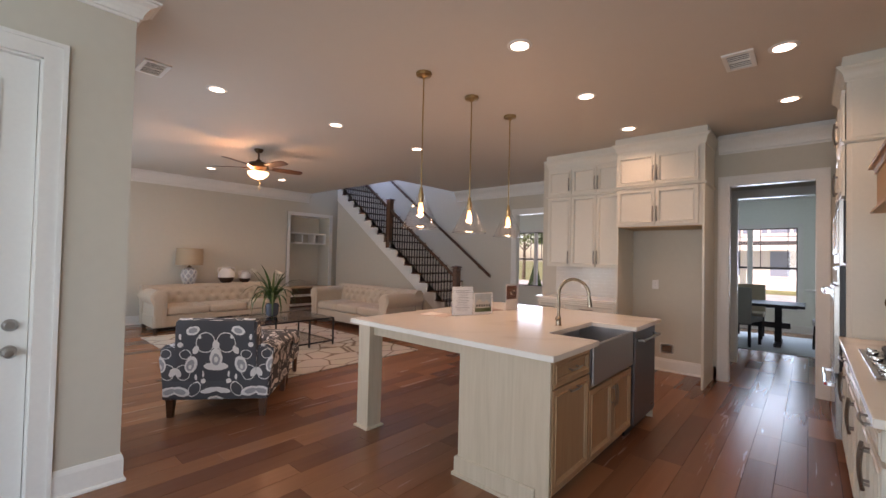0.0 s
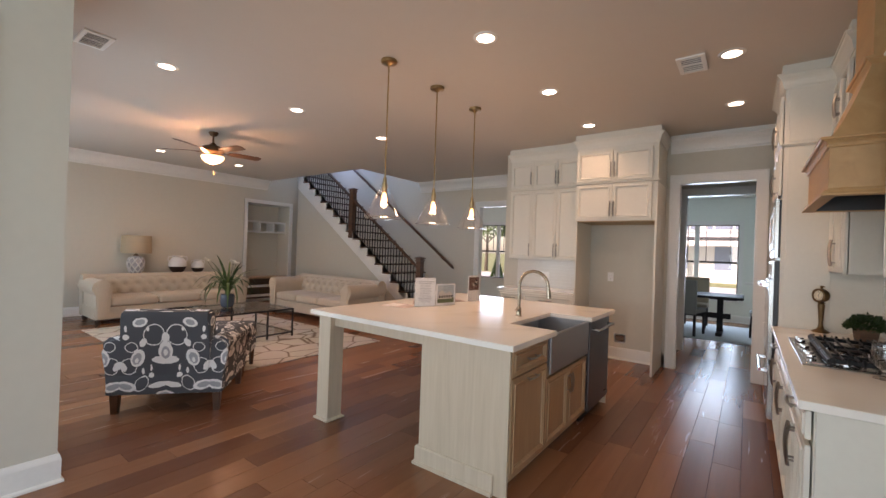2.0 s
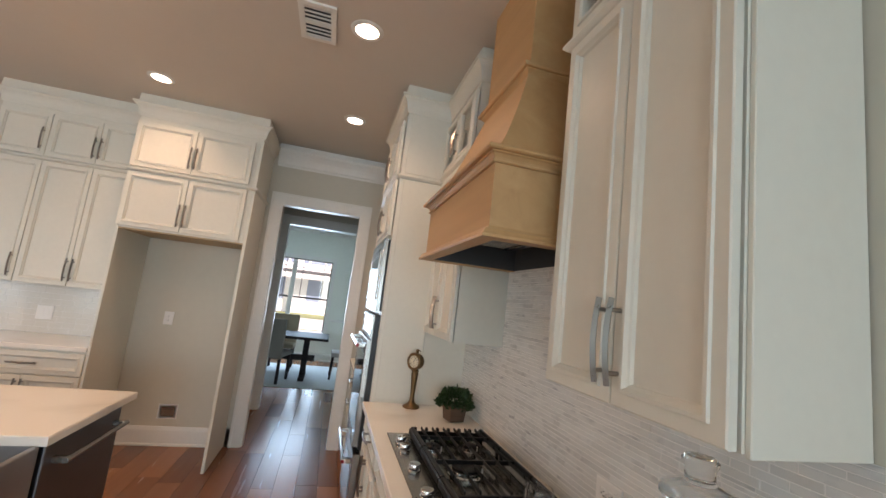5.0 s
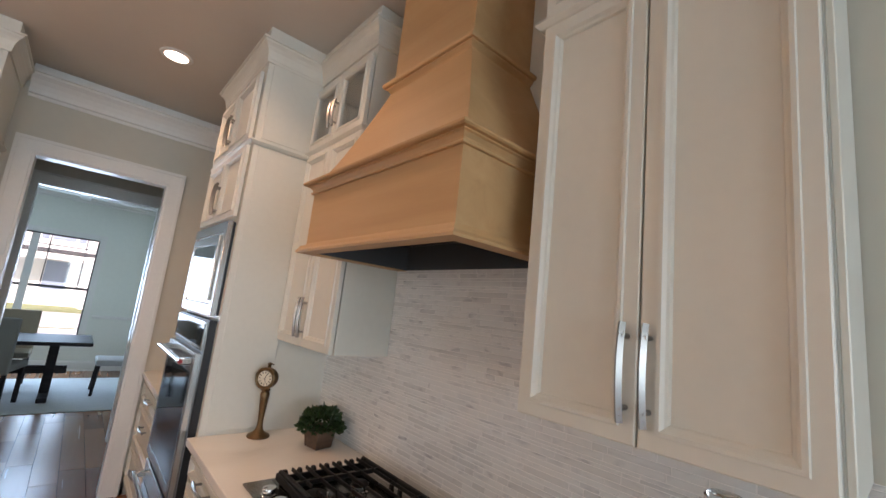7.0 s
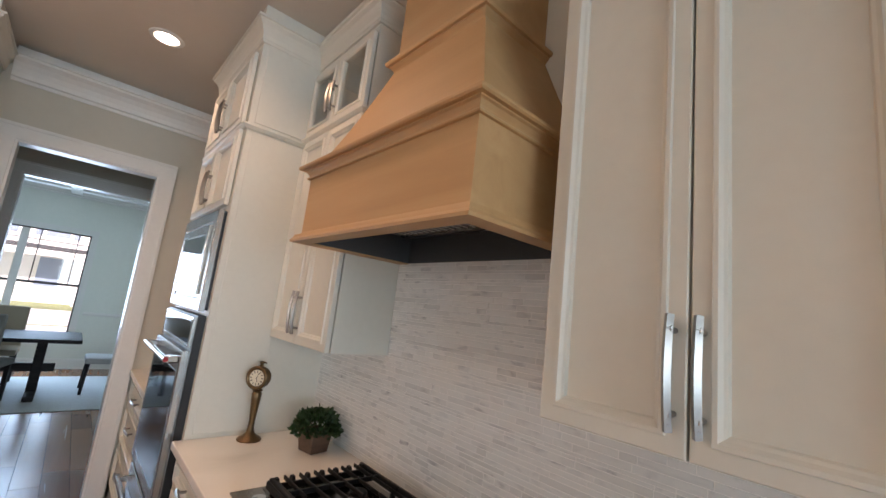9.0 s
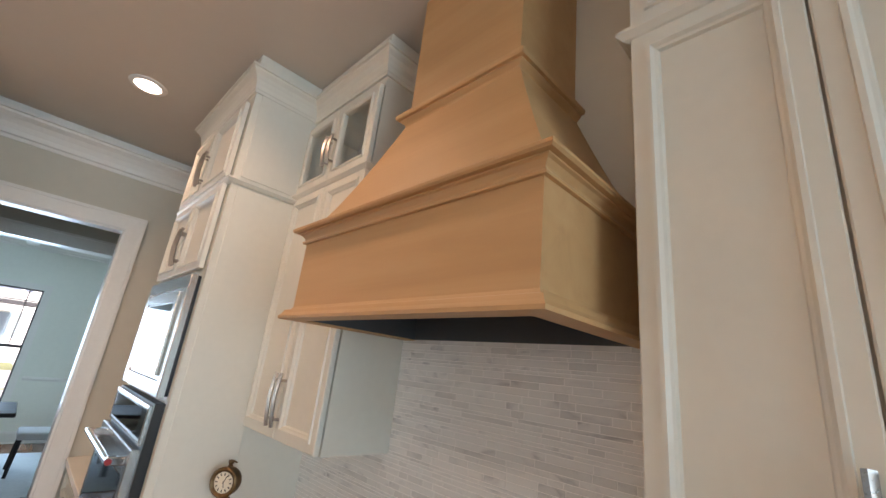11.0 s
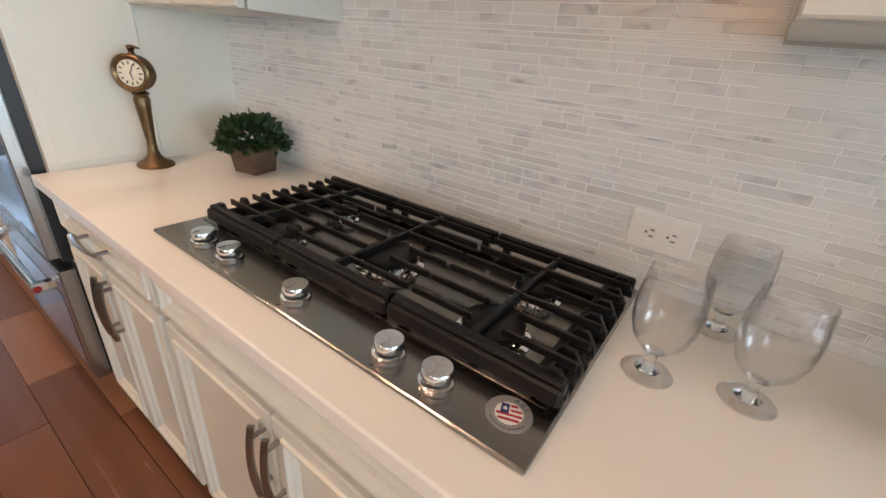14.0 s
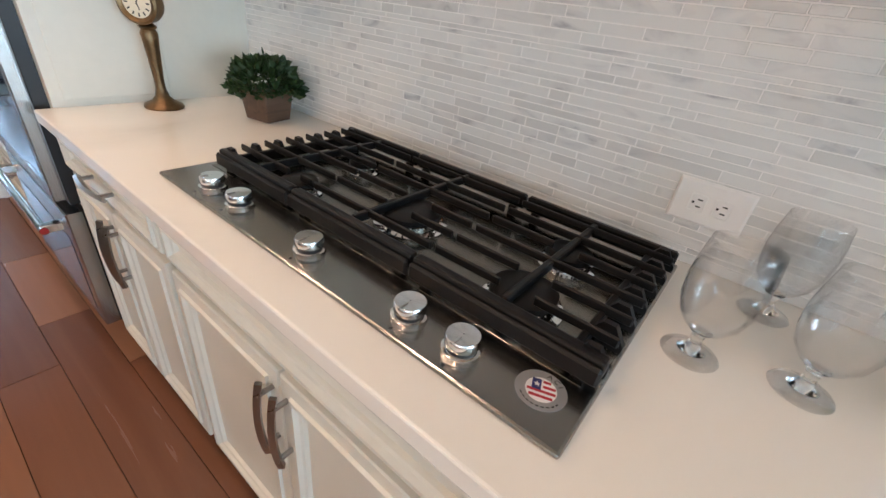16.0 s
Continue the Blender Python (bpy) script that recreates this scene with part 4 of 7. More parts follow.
# pendants over the island
M_SHADE = pane_glass("clear blown glass", 0.13)
pend = None
for y in (5.31, 5.99, 6.69):
    if pend is None:
        pend = thing("pendant_light", pose(-2.213, y, CEIL), "brass pendant lamp with clear glass cone shade, lit", "pendant light", "pendants over the island")
        part("canopy", lathe(B(), [(0.001, -0.001), (0.068, -0.001), (0.070, -0.008), (0.066, -0.026), (0.03, -0.032), (0.012, -0.05), (0.001, -0.05)], 28), M_BRASS, pend, smooth=True)
        part("rod", tube(B(), [(0, 0, -0.045), (0, 0, -1.02)], 0.0065, 10), M_BRASS, pend)
        part("socket", lathe(B(), [(0.001, -1.0), (0.013, -1.0), (0.017, -1.02), (0.017, -1.045), (0.023, -1.05), (0.024, -1.09), (0.019, -1.13), (0.001, -1.13)], 24), M_BRASS, pend, smooth=True)
        sh = part("shade", lathe(B(), [(0.034, -1.07), (0.036, -1.085), (0.165, -1.345), (0.168, -1.35), (0.165, -1.352)], 40, caps=False), M_SHADE, pend, "thin clear glass cone", True)
        part("shade_rim", tube(B(), [(0.1665 * math.cos(a), 0.1665 * math.sin(a), -1.35) for a in [2 * math.pi * k / 40 for k in range(41)]], 0.0032, 8), M_GLASS, sh, smooth=True)
        bm = B()
        lathe(bm, [(0.001, -1.13), (0.012, -1.133), (0.015, -1.15), (0.022, -1.175), (0.026, -1.198), (0.020, -1.219), (0.001, -1.23)], 20)
        part("bulb", bm, M_BULB, pend, "glowing edison bulb", True)
    else:
        copy_thing(pend, pose(-2.213, y, CEIL))
    d = bpy.data.lights.new("pendant_glow", "POINT")
    d.energy, d.color, d.shadow_soft_size = 3.2, (1.0, 0.66, 0.36), 0.04
    new("pendant_glow", d).location = (-2.213, y, CEIL - 1.31)

# ceiling fan with a lit bowl
M_FANMETAL = mat("oil rubbed bronze fan body", (0.16, 0.09, 0.05), 0.35, 0.9, vary=0.15)
M_BOWL = mat("frosted alabaster bowl", (0.9, 0.75, 0.55), 0.5, vary=0.05, emit=(1.0, 0.66, 0.36), strength=2.0)
fan = thing("ceiling_fan", pose(-6.03, 5.60, CEIL), "bronze ceiling fan with dark blades and a lit glass bowl", "ceiling fan")
part("canopy", lathe(B(), [(0.001, -0.001), (0.065, -0.001), (0.066, -0.02), (0.04, -0.055), (0.02, -0.06), (0.001, -0.06)], 24), M_FANMETAL, fan, smooth=True)
part("downrod", tube(B(), [(0, 0, -0.055), (0, 0, -0.17)], 0.013, 12), M_FANMETAL, fan)
part("motor", lathe(B(), [(0.001, -0.16), (0.035, -0.165), (0.05, -0.19), (0.12, -0.21), (0.155, -0.245), (0.155, -0.285), (0.12, -0.31), (0.07, -0.325), (0.07, -0.35), (0.001, -0.35)], 32), M_FANMETAL, fan, smooth=True)
part("bowl", lathe(B(), [(0.15, -0.352), (0.155, -0.36), (0.145, -0.39), (0.11, -0.43), (0.05, -0.455), (0.001, -0.46)], 32), M_BOWL, fan, "glowing frosted glass bowl", True)
part("finial", lathe(B(), [(0.001, -0.458), (0.012, -0.462), (0.012, -0.475), (0.001, -0.485)], 12), M_FANMETAL, fan, smooth=True)
for k in range(5):
    a = 80 + k * 72
    bm = B()
    pr = [(0.20, -0.05), (0.26, -0.062), (0.45, -0.068), (0.62, -0.07), (0.66, -0.055), (0.675, 0.0), (0.66, 0.055), (0.62, 0.07), (0.45, 0.068), (0.26, 0.062), (0.20, 0.05)]
    lo = [bm.verts.new((u, v, -0.285 - v * 0.2)) for u, v in pr]
    hi = [bm.verts.new((u, v, -0.277 - v * 0.2)) for u, v in pr]
    bm.faces.new(lo[::-1])
    bm.faces.new(hi)
    for j in range(len(pr)):
        bm.faces.new((lo[j], lo[(j + 1) % len(pr)], hi[(j + 1) % len(pr)], hi[j]))
    b = part("blade", bm, M_STAIN, fan)
    b.matrix_local = pose(0, 0, 0, 0, 0, a)
    bm = B()
    box(bm, 0.13, 0.24, -0.022, 0.022, -0.296, -0.29, 0.003)
    part("blade_iron", bm, M_FANMETAL, b)
bm = B()
tube(bm, [(0.05, 0.0, -0.34), (0.05, 0, -0.60)], 0.002, 6)
lathe(bm, [(0.001, -0.6), (0.007, -0.61), (0.006, -0.63), (0.001, -0.635)], 8, (0.05, 0, 0))
part("pull_chain", bm, M_BRASS, fan)
d = bpy.data.lights.new("fan_glow", "POINT")
d.energy, d.color, d.shadow_soft_size = 19, (1.0, 0.66, 0.38), 0.1
new("fan_glow", d).location = (-6.03, 5.60, CEIL - 0.335 - 0.2)
d = bpy.data.lights.new("fan_uplight", "POINT")
d.energy, d.color, d.shadow_soft_size = 15, (1.0, 0.60, 0.32), 0.05
new("fan_uplight", d).location = (-6.03, 5.60 - 0.12, CEIL - 0.345)


# ---- cooktop and things on the counters ----
CZ = 0.92
ck = thing("gas_cooktop", pose(0.531, 5.607, CZ), "stainless five-burner gas cooktop with black iron grates", "cooktop")
# local x runs to the wall, local y north
bm = B()
box(bm, 0.0, 0.525, 0.0, 0.914, 0.0005, 0.009, 0.004, 2)
part("steel_plate", bm, M_PLATE, ck)
# thin added sheet, coloured dark for the hood that the plate mirrors
bm = B()
box(bm, 0.10, 0.475, 0.02, 0.894, 0.0092, 0.0102, 0.0004)
part("burner_tray", bm, M_PLATE_DARK, ck)
burners = ((0.165, 0.662, 0.036), (0.345, 0.676, 0.030), (0.245, 0.428, 0.056), (0.345, 0.150, 0.040), (0.185, 0.150, 0.050))
for bx, by, br in burners:
    b = part("burner", lathe(B(), [(br * 1.25, 0.010), (br * 1.25, 0.014), (br * 1.02, 0.016), (br * 1.0, 0.028), (br * 0.5, 0.028)], 28, (bx, by, 0)), M_CHROME, ck, "bright burner ring", True)
    bm = B()
    for k in range(26):
        a = 2 * math.pi * k / 26
        tube(bm, [(bx + br * 0.96 * math.cos(a), by + br * 0.96 * math.sin(a), 0.026), (bx + br * 1.07 * math.cos(a), by + br * 1.07 * math.sin(a), 0.026)], 0.0022, 4)
    part("flame_port_ring", bm, M_CHROME, b)
    part("burner_cap", lathe(B(), [(0.001, 0.042), (br * 0.82, 0.042), (br * 1.0, 0.039), (br * 1.02, 0.031), (br * 0.96, 0.0285), (0.001, 0.0285)], 28, (bx, by, 0)), M_IRON, b, "matte black cap", True)
    part("igniter", tube(B(), [(bx + br * 1.25, by + 0.006, 0.01), (bx + br * 1.25, by + 0.006, 0.03)], 0.003, 8), M_PLASTIC, b)
for ky in (0.779, 0.678, 0.465, 0.245, 0.157):
    bm = B()
    lathe(bm, [(0.026, 0.009), (0.026, 0.0145), (0.024, 0.0155), (0.0185, 0.016), (0.0185, 0.020), (0.0225, 0.021), (0.0230, 0.0325), (0.0215, 0.0350), (0.001, 0.0355)], 28, (0.047, ky, 0))
    k = part("knob", bm, M_CHROME, ck, "polished chrome knob", True)
    bm = B()
    box(bm, 0.047 - 0.0225, 0.047 - 0.006, ky - 0.0022, ky + 0.0022, 0.0345, 0.0372, 0.0008)
    part("grip_ridge", bm, M_CHROME, k)
    part("neck_ring", lathe(B(), [(0.0188, 0.0157), (0.0205, 0.0158), (0.0205, 0.0207), (0.0188, 0.0208)], 24, (0.047, ky, 0)), M_BLACK, k, "black gap ring")
    part("mark", box(B(), 0.009, 0.014, ky - 0.002, ky + 0.002, 0.0091, 0.0094), M_INK, ck)

# three cast iron grate sections
GT = 0.058
GX0, GX1 = 0.094, 0.470
sections = ((0.004, 0.298), (0.302, 0.600), (0.604, 0.862))
for si, (y0, y1) in enumerate(sections):
    g = part("grate", box(B(), GX0 + 0.010, GX0 + 0.030, y0, y1, 0.028, GT - 0.003, 0.005, 2), M_IRON, ck, "black cast iron grate section")
    part("front_lip", box(B(), GX0 + 0.002, GX0 + 0.012, y0, y1, 0.020, GT - 0.010, 0.004), M_IRON, g)
    part("back_bar", box(B(), GX1 - 0.016, GX1, y0, y1, 0.026, GT, 0.004), M_IRON, g)
    ym = (y0 + y1) / 2
    part("cross_bar", box(B(), GX0 + 0.03, GX1 - 0.01, ym - 0.0055, ym + 0.0055, GT - 0.020, GT - 0.003, 0.002), M_IRON, g)
    mine = [b for b in burners if y0 < b[1] < y1]
    nrod = 6
    for k in range(nrod):
        x = GX0 + 0.062 + k * (GX1 - GX0 - 0.10) / (nrod - 1)
        cuts = [(by - br * 0.55, by + br * 0.55) for bx, by, br in mine if abs(x - bx) < br * 0.75]
        spans, at = [], y0 + 0.002
        for a, b in sorted(cuts):
            spans.append((at, a))
            at = b
        spans.append((at, y1 - 0.002))
        for a, b in spans:
            if b - a > 0.02:
                part("finger", box(B(), x - 0.0030, x + 0.0030, a, b, GT - 0.015, GT, 0.0020), M_IRON, g)
    # wedge-shaped ends on the outer sides
    for edge, s in ((y0, 1), (y1, -1)):
        if (si == 0 and s == 1) or (si == 2 and s == -1):
            part("side_rail", box(B(), GX0 + 0.03, GX1 - 0.01, min(edge + s * 0.036, edge + s * 0.046), max(edge + s * 0.036, edge + s * 0.046), 0.024, GT - 0.01, 0.002), M_IRON, g)
            for k in range(nrod + 1):
                x = GX0 + 0.028 + k * (GX1 - GX0 - 0.045) / nrod
                bm = B()
                pr = [(-0.002, 0.024), (-0.002, 0.034), (0.014, GT + 0.001), (0.03, GT + 0.001), (0.04, GT - 0.012), (0.03, 0.024)]
                lo = [bm.verts.new((x - 0.005, edge + s * u, z)) for u, z in pr]
                hi = [bm.verts.new((x + 0.005, edge + s * u, z)) for u, z in pr]
                bm.faces.new(lo)
                bm.faces.new(hi[::-1])
                for j in range(len(pr)):
                    bm.faces.new((lo[j], hi[j], hi[(j + 1) % len(pr)], lo[(j + 1) % len(pr)]))
                part("end_tooth", bm, M_IRON, g)
    for fx in (GX0 + 0.02, GX1 - 0.012):
        for fy in (y0 + 0.025, y1 - 0.025):
            part("foot", box(B(), fx - 0.007, fx + 0.007, fy - 0.009, fy + 0.009, 0.0085, 0.028, 0.002), M_IRON, g)

# round sticker on the plate
st = thing("round_sticker", pose(0.594, 5.660, CZ + 0.0092, 0, 0, 20) @ Matrix.Scale(0.9, 4), "round silver sticker with a small striped flag", "sticker")
M_SILVER = mat("silver foil print", (0.32, 0.32, 0.32), 0.35, 0.3, vary=0.03)
M_RED = mat("red print", (0.45, 0.03, 0.04), 0.5, vary=0.02)
M_NAVY = mat("navy print", (0.02, 0.03, 0.14), 0.5, vary=0.02)
M_PAPER = mat("white card", (0.82, 0.81, 0.80), 0.6, vary=0.02)
part("disc", lathe(B(), [(0.001, 0.0006), (0.0335, 0.0006), (0.034, 0.0001)], 36), M_SILVER, st)
part("flag_field", lathe(B(), [(0.001, 0.0009), (0.0205, 0.0009), (0.0205, 0.0007)], 28), M_PAPER, st)
for k in range(4):
    v = 0.014 - k * 0.0085
    half = math.sqrt(max(0.0001, 0.02 ** 2 - v ** 2))
    part("red_stripe", box(B(), v - 0.0021, v + 0.0021, -half * (0.95 if k else 0.8), half * (-0.1 if k < 2 else 0.9), 0.0009, 0.0012), M_RED, st)
part("blue_corner", box(B(), -0.002, 0.0165, 0.0005, 0.0125, 0.0012, 0.0015, 0.0002), M_NAVY, st)
bm = B()
ring = []
for k in range(10):
    r = 0.0052 if k % 2 == 0 else 0.0021
    a = math.pi * 2 * k / 10
    ring.append(bm.verts.new((0.007 + r * math.cos(a), 0.0062 + r * math.sin(a), 0.0017)))
bm.faces.new(ring)
part("star", bm, M_PAPER, st)
for k in range(9):
    a = radians(120 + k * 14)
    bm = B()
    box(bm, -0.0022, 0.0022, -0.0008, 0.0008, 0.0007, 0.0009)
    p = part("print_bar", bm, M_INK, st)
    p.matrix_local = pose(0.0275 * math.cos(a), 0.0275 * math.sin(a), 0, 0, 0, math.degrees(a) + 90)


def lettering(text, size, m, material, parent, name="lettering", width=None):
    cu = bpy.data.curves.new(name, "FONT")
    cu.body, cu.size, cu.align_x, cu.align_y, cu.extrude = text, size, "CENTER", "CENTER", 0.0001
    tmp = bpy.data.objects.new(name, cu)
    scene.collection.objects.link(tmp)
    bpy.context.view_layer.update()
    me = bpy.data.meshes.new_from_object(tmp.evaluated_get(bpy.context.evaluated_depsgraph_get()))
    bpy.data.objects.remove(tmp)
    me.materials.clear()
    me.materials.append(material)
    ob = part(name, me, None, parent)
    ob.matrix_local = m
    return ob


for ch, a in (("I", 300), ("C", 318), ("A", 340)):
    lettering(ch, 0.0105, pose(0.0275 * math.cos(radians(a)), 0.0275 * math.sin(radians(a)), 0.0009, 0, 0, a - 90), M_INK, st)

# goblets
def goblet(x, y):
    g = thing("water_goblet", pose(x, y, CZ + 0.0005), "clear stemmed glass water goblet", "glass", "water goblets on the counter")
    if "goblet" not in can_mesh:
        bowl = [(0.001, 0.0435), (0.012, 0.044), (0.025, 0.051), (0.0370, 0.067), (0.0435, 0.090), (0.0455, 0.115), (0.0440, 0.142), (0.0405, 0.167), (0.0397, 0.173)]
        rim = [(0.0393, 0.1742), (0.0388, 0.173), (0.0396, 0.167), (0.0431, 0.142), (0.0446, 0.115), (0.0426, 0.0905), (0.0361, 0.068), (0.024, 0.0525), (0.001, 0.0475)]
        can_mesh["goblet"] = mesh_of("bowl", lathe(B(), bowl + rim, 40), M_THIN, True)
        can_mesh["foot"] = mesh_of("foot", lathe(B(), [(0.001, 0.0), (0.036, 0.0), (0.0375, 0.002), (0.036, 0.004), (0.020, 0.009), (0.001, 0.009)], 40), M_PRESSED, True)
        can_mesh["stem"] = mesh_of("stem", lathe(B(), [(0.001, 0.0093), (0.0185, 0.0095), (0.010, 0.016), (0.0075, 0.026), (0.009, 0.036), (0.0145, 0.0425), (0.001, 0.0432)], 32), M_GLASS, True)
    part("bowl", can_mesh["goblet"], None, g, "thin clear glass bowl")
    part("stem", can_mesh["stem"], None, g)
    part("foot", can_mesh["foot"], None, g)


for gx, gy in ((0.812, 5.540), (0.848, 5.412), (1.018, 5.466)):
    goblet(gx, gy)

# apothecary jar with pears
jar = thing("glass_jar", pose(0.935, 5.137, CZ + 0.0005), "large lidded clear glass jar filled with pears", "jar")
JO = [(0.001, 0.0), (0.096, 0.0), (0.101, 0.004), (0.107, 0.03), (0.128, 0.09), (0.141, 0.15), (0.141, 0.19), (0.128, 0.238), (0.100, 0.272), (0.074, 0.288), (0.070, 0.296), (0.070, 0.316), (0.0725, 0.320)]
JI = [(0.0715, 0.321), (0.0685, 0.316), (0.0685, 0.296), (0.0725, 0.287), (0.0985, 0.2705), (0.1265, 0.237), (0.1395, 0.1895), (0.1395, 0.15), (0.1265, 0.0905), (0.1055, 0.031), (0.099, 0.010), (0.001, 0.008)]
part("jar_body", lathe(B(), [(r * 0.92, z) for r, z in JO + JI], 48), M_THIN, jar, smooth=True)
part("jar_base", lathe(B(), [(0.001, 0.0085), (0.088, 0.0105), (0.0945, 0.031), (0.092, 0.031), (0.082, 0.014), (0.001, 0.012)], 40), M_GLASS, jar, "thick glass bottom", True)
lid = [(0.001, 0.322), (0.076, 0.322), (0.080, 0.326), (0.080, 0.334), (0.074, 0.341), (0.052, 0.349), (0.034, 0.356), (0.030, 0.364), (0.031, 0.384), (0.036, 0.390), (0.037, 0.398), (0.030, 0.405), (0.001, 0.407)]
part("lid", lathe(B(), [(r * 0.92, z) for r, z in lid], 40), M_GLASS, jar, "domed glass lid with a flat knob", True)
M_PEAR = mat("green pear skin", (0.115, 0.13, 0.022), 0.42, vary=0.22, scale=18, bump=0.1, bump_scale=150)
M_STEM = mat("pear stem", (0.08, 0.045, 0.02), 0.8, vary=0.2)
PEAR = [(0.001, -0.036), (0.012, -0.038), (0.030, -0.028), (0.039, -0.008), (0.037, 0.012), (0.027, 0.030), (0.019, 0.046), (0.016, 0.056), (0.009, 0.064), (0.001, 0.065)]
pear_me = mesh_of("flesh", lathe(B(), PEAR, 24), M_PEAR, True)
stem_me = mesh_of("stem", tube(B(), [(0, 0, 0.062), (0.002, 0, 0.075), (0.006, 0, 0.09)], [0.002, 0.0017, 0.0024], 6), M_STEM)
for px_, py_, pz_, rx_, ry_, rz_ in ((-0.055, -0.035, 0.056, 40, 0, 20), (0.03, -0.058, 0.055, 30, 10, 60), (0.06, 0.02, 0.056, 25, 0, 140), (-0.01, 0.055, 0.055, 30, 0, 250), (-0.012, -0.006, 0.075, 20, 30, 0),
                                     (-0.075, 0.01, 0.118, 25, -20, 40), (0.012, -0.07, 0.125, 30, 10, 10), (0.07, -0.02, 0.128, 15, 25, 0), (0.0, 0.055, 0.13, -20, 0, 0), (-0.045, -0.055, 0.142, 10, 15, 90)):
    p = thing("pear", pose(0.935 + px_ * 0.74, 5.137 + py_ * 0.74, CZ + pz_, rx_, ry_, rz_), "ripe green pear inside the glass jar", "pear", "pears in the jar")
    part("flesh", pear_me, None, p)
    part("stem", stem_me, None, p, "short brown stem")

# mantel clock on a column
ck2 = thing("pedestal_clock", pose(0.752, 7.05, CZ, 0, 0, -50), "bronze pedestal clock with a round ivory dial", "clock")
part("column", lathe(B(), [(0.001, 0.0), (0.052, 0.0), (0.054, 0.004), (0.050, 0.012), (0.030, 0.022), (0.019, 0.034), (0.014, 0.055), (0.013, 0.08), (0.020, 0.18), (0.0225, 0.205), (0.018, 0.215), (0.024, 0.222), (0.014, 0.232), (0.001, 0.235)], 28), M_BRONZE, ck2, smooth=True)
part("case", lathe(B(), [(0.001, 0.030), (0.034, 0.030), (0.046, 0.022), (0.050, 0.010), (0.048, 0.0), (0.048, -0.014), (0.053, -0.018), (0.053, -0.028), (0.047, -0.033), (0.039, -0.029), (0.036, -0.024)], 32, (0, 0, 0.280), "y", False), M_BRONZE, ck2, smooth=True)
dial = part("dial", lathe(B(), [(0.001, -0.0255), (0.0375, -0.0255), (0.0375, -0.024)], 32, (0, 0, 0.280), "y"), M_DIAL, ck2, "ivory dial with roman hours")
for k in range(12):
    p = part("hour_mark", box(B(), -0.0018, 0.0018, -0.0266, -0.0257, 0.024, 0.033), M_INK, dial)
    p.matrix_local = pose(0, 0, 0.280) @ pose(0, 0, 0, 0, 30 * k, 0)
for ang, ln in ((25, 0.027), (165, 0.018)):
    p = part("clock_hand", box(B(), -0.0012, 0.0012, -0.0276, -0.0268, -0.004, ln), M_INK, dial)
    p.matrix_local = pose(0, 0, 0.280) @ pose(0, 0, 0, 0, ang, 0)
part("finial", lathe(B(), [(0.001, 0.330), (0.010, 0.331), (0.007, 0.338), (0.011, 0.345), (0.009, 0.353), (0.001, 0.356)], 16), M_BRONZE, ck2, smooth=True)
part("finial_arm", tube(B(), [(-0.012, 0, 0.351), (0.006, 0, 0.352), (0.024, 0, 0.347)], [0.002, 0.0035, 0.003], 8), M_BRONZE, ck2)

# boxwood in a wooden cube
M_LEAF = mat("boxwood leaf", (0.022, 0.050, 0.012), 0.5, vary=0.35, scale=30)


def leaf_cloud(n, rx, ry, rz, size, seed, squash=0.35):
    """Many small leaf blades spread over a lumpy half dome."""
    r = random.Random(seed)
    vs, fs = [], []
    for k in range(n):
        a, u = r.random() * 2 * math.pi, r.random()
        e = math.asin(u * 1.25 - 0.25)
        rad = 0.62 + 0.38 * r.random() ** 0.5
        lump = 1 + 0.16 * math.sin(a * 3 + seed) * math.cos(e * 4)
        c = Vector((rx * math.cos(a) * math.cos(e), ry * math.sin(a) * math.cos(e), rz * max(math.sin(e), -0.25))) * rad * lump
        d = (c.normalized() + Vector((r.uniform(-1, 1), r.uniform(-1, 1), r.uniform(-0.4, 1))) * 0.8).normalized()
        s = d.orthogonal().normalized()
        s.rotate(Matrix.Rotation(r.random() * 6.28, 3, d))
        t = d.cross(s)
        L = size * r.uniform(0.7, 1.25)
        i = len(vs)
        vs += [c, c + d * L * 0.45 + s * L * squash, c + d * L + t * L * 0.12, c + d * L * 0.45 - s * L * squash]
        fs += [(i, i + 1, i + 2), (i, i + 2, i + 3)]
    me = bpy.data.meshes.new("foliage")
    me.from_pydata([tuple(v) for v in vs], [], fs)
    return me


pl = thing("potted_boxwood", pose(0.958, 6.815, CZ, 0, 0, 12), "small leafy boxwood in a square wooden box", "potted plant")
bm = B()
a, b, hgt = 0.045, 0.055, 0.092
lo = [bm.verts.new((x * a, y * a, 0.0)) for x, y in ((-1, -1), (1, -1), (1, 1), (-1, 1))]
hi = [bm.verts.new((x * b, y * b, hgt)) for x, y in ((-1, -1), (1, -1), (1, 1), (-1, 1))]
bm.faces.new(lo[::-1])
bm.faces.new(hi)
for k in range(4):
    bm.faces.new((lo[k], lo[(k + 1) % 4], hi[(k + 1) % 4], hi[k]))
bmesh.ops.bevel(bm, geom=bm.edges[:], offset=0.002, segments=1, affect="EDGES")
part("wooden_box", bm, M_WALNUT, pl)
me = leaf_cloud(1300, 0.094, 0.094, 0.074, 0.023, 5)
me.materials.append(M_LEAF)
f = part("foliage", me, None, pl, "dense small dark green leaves")
f.location = (0, 0, 0.098)

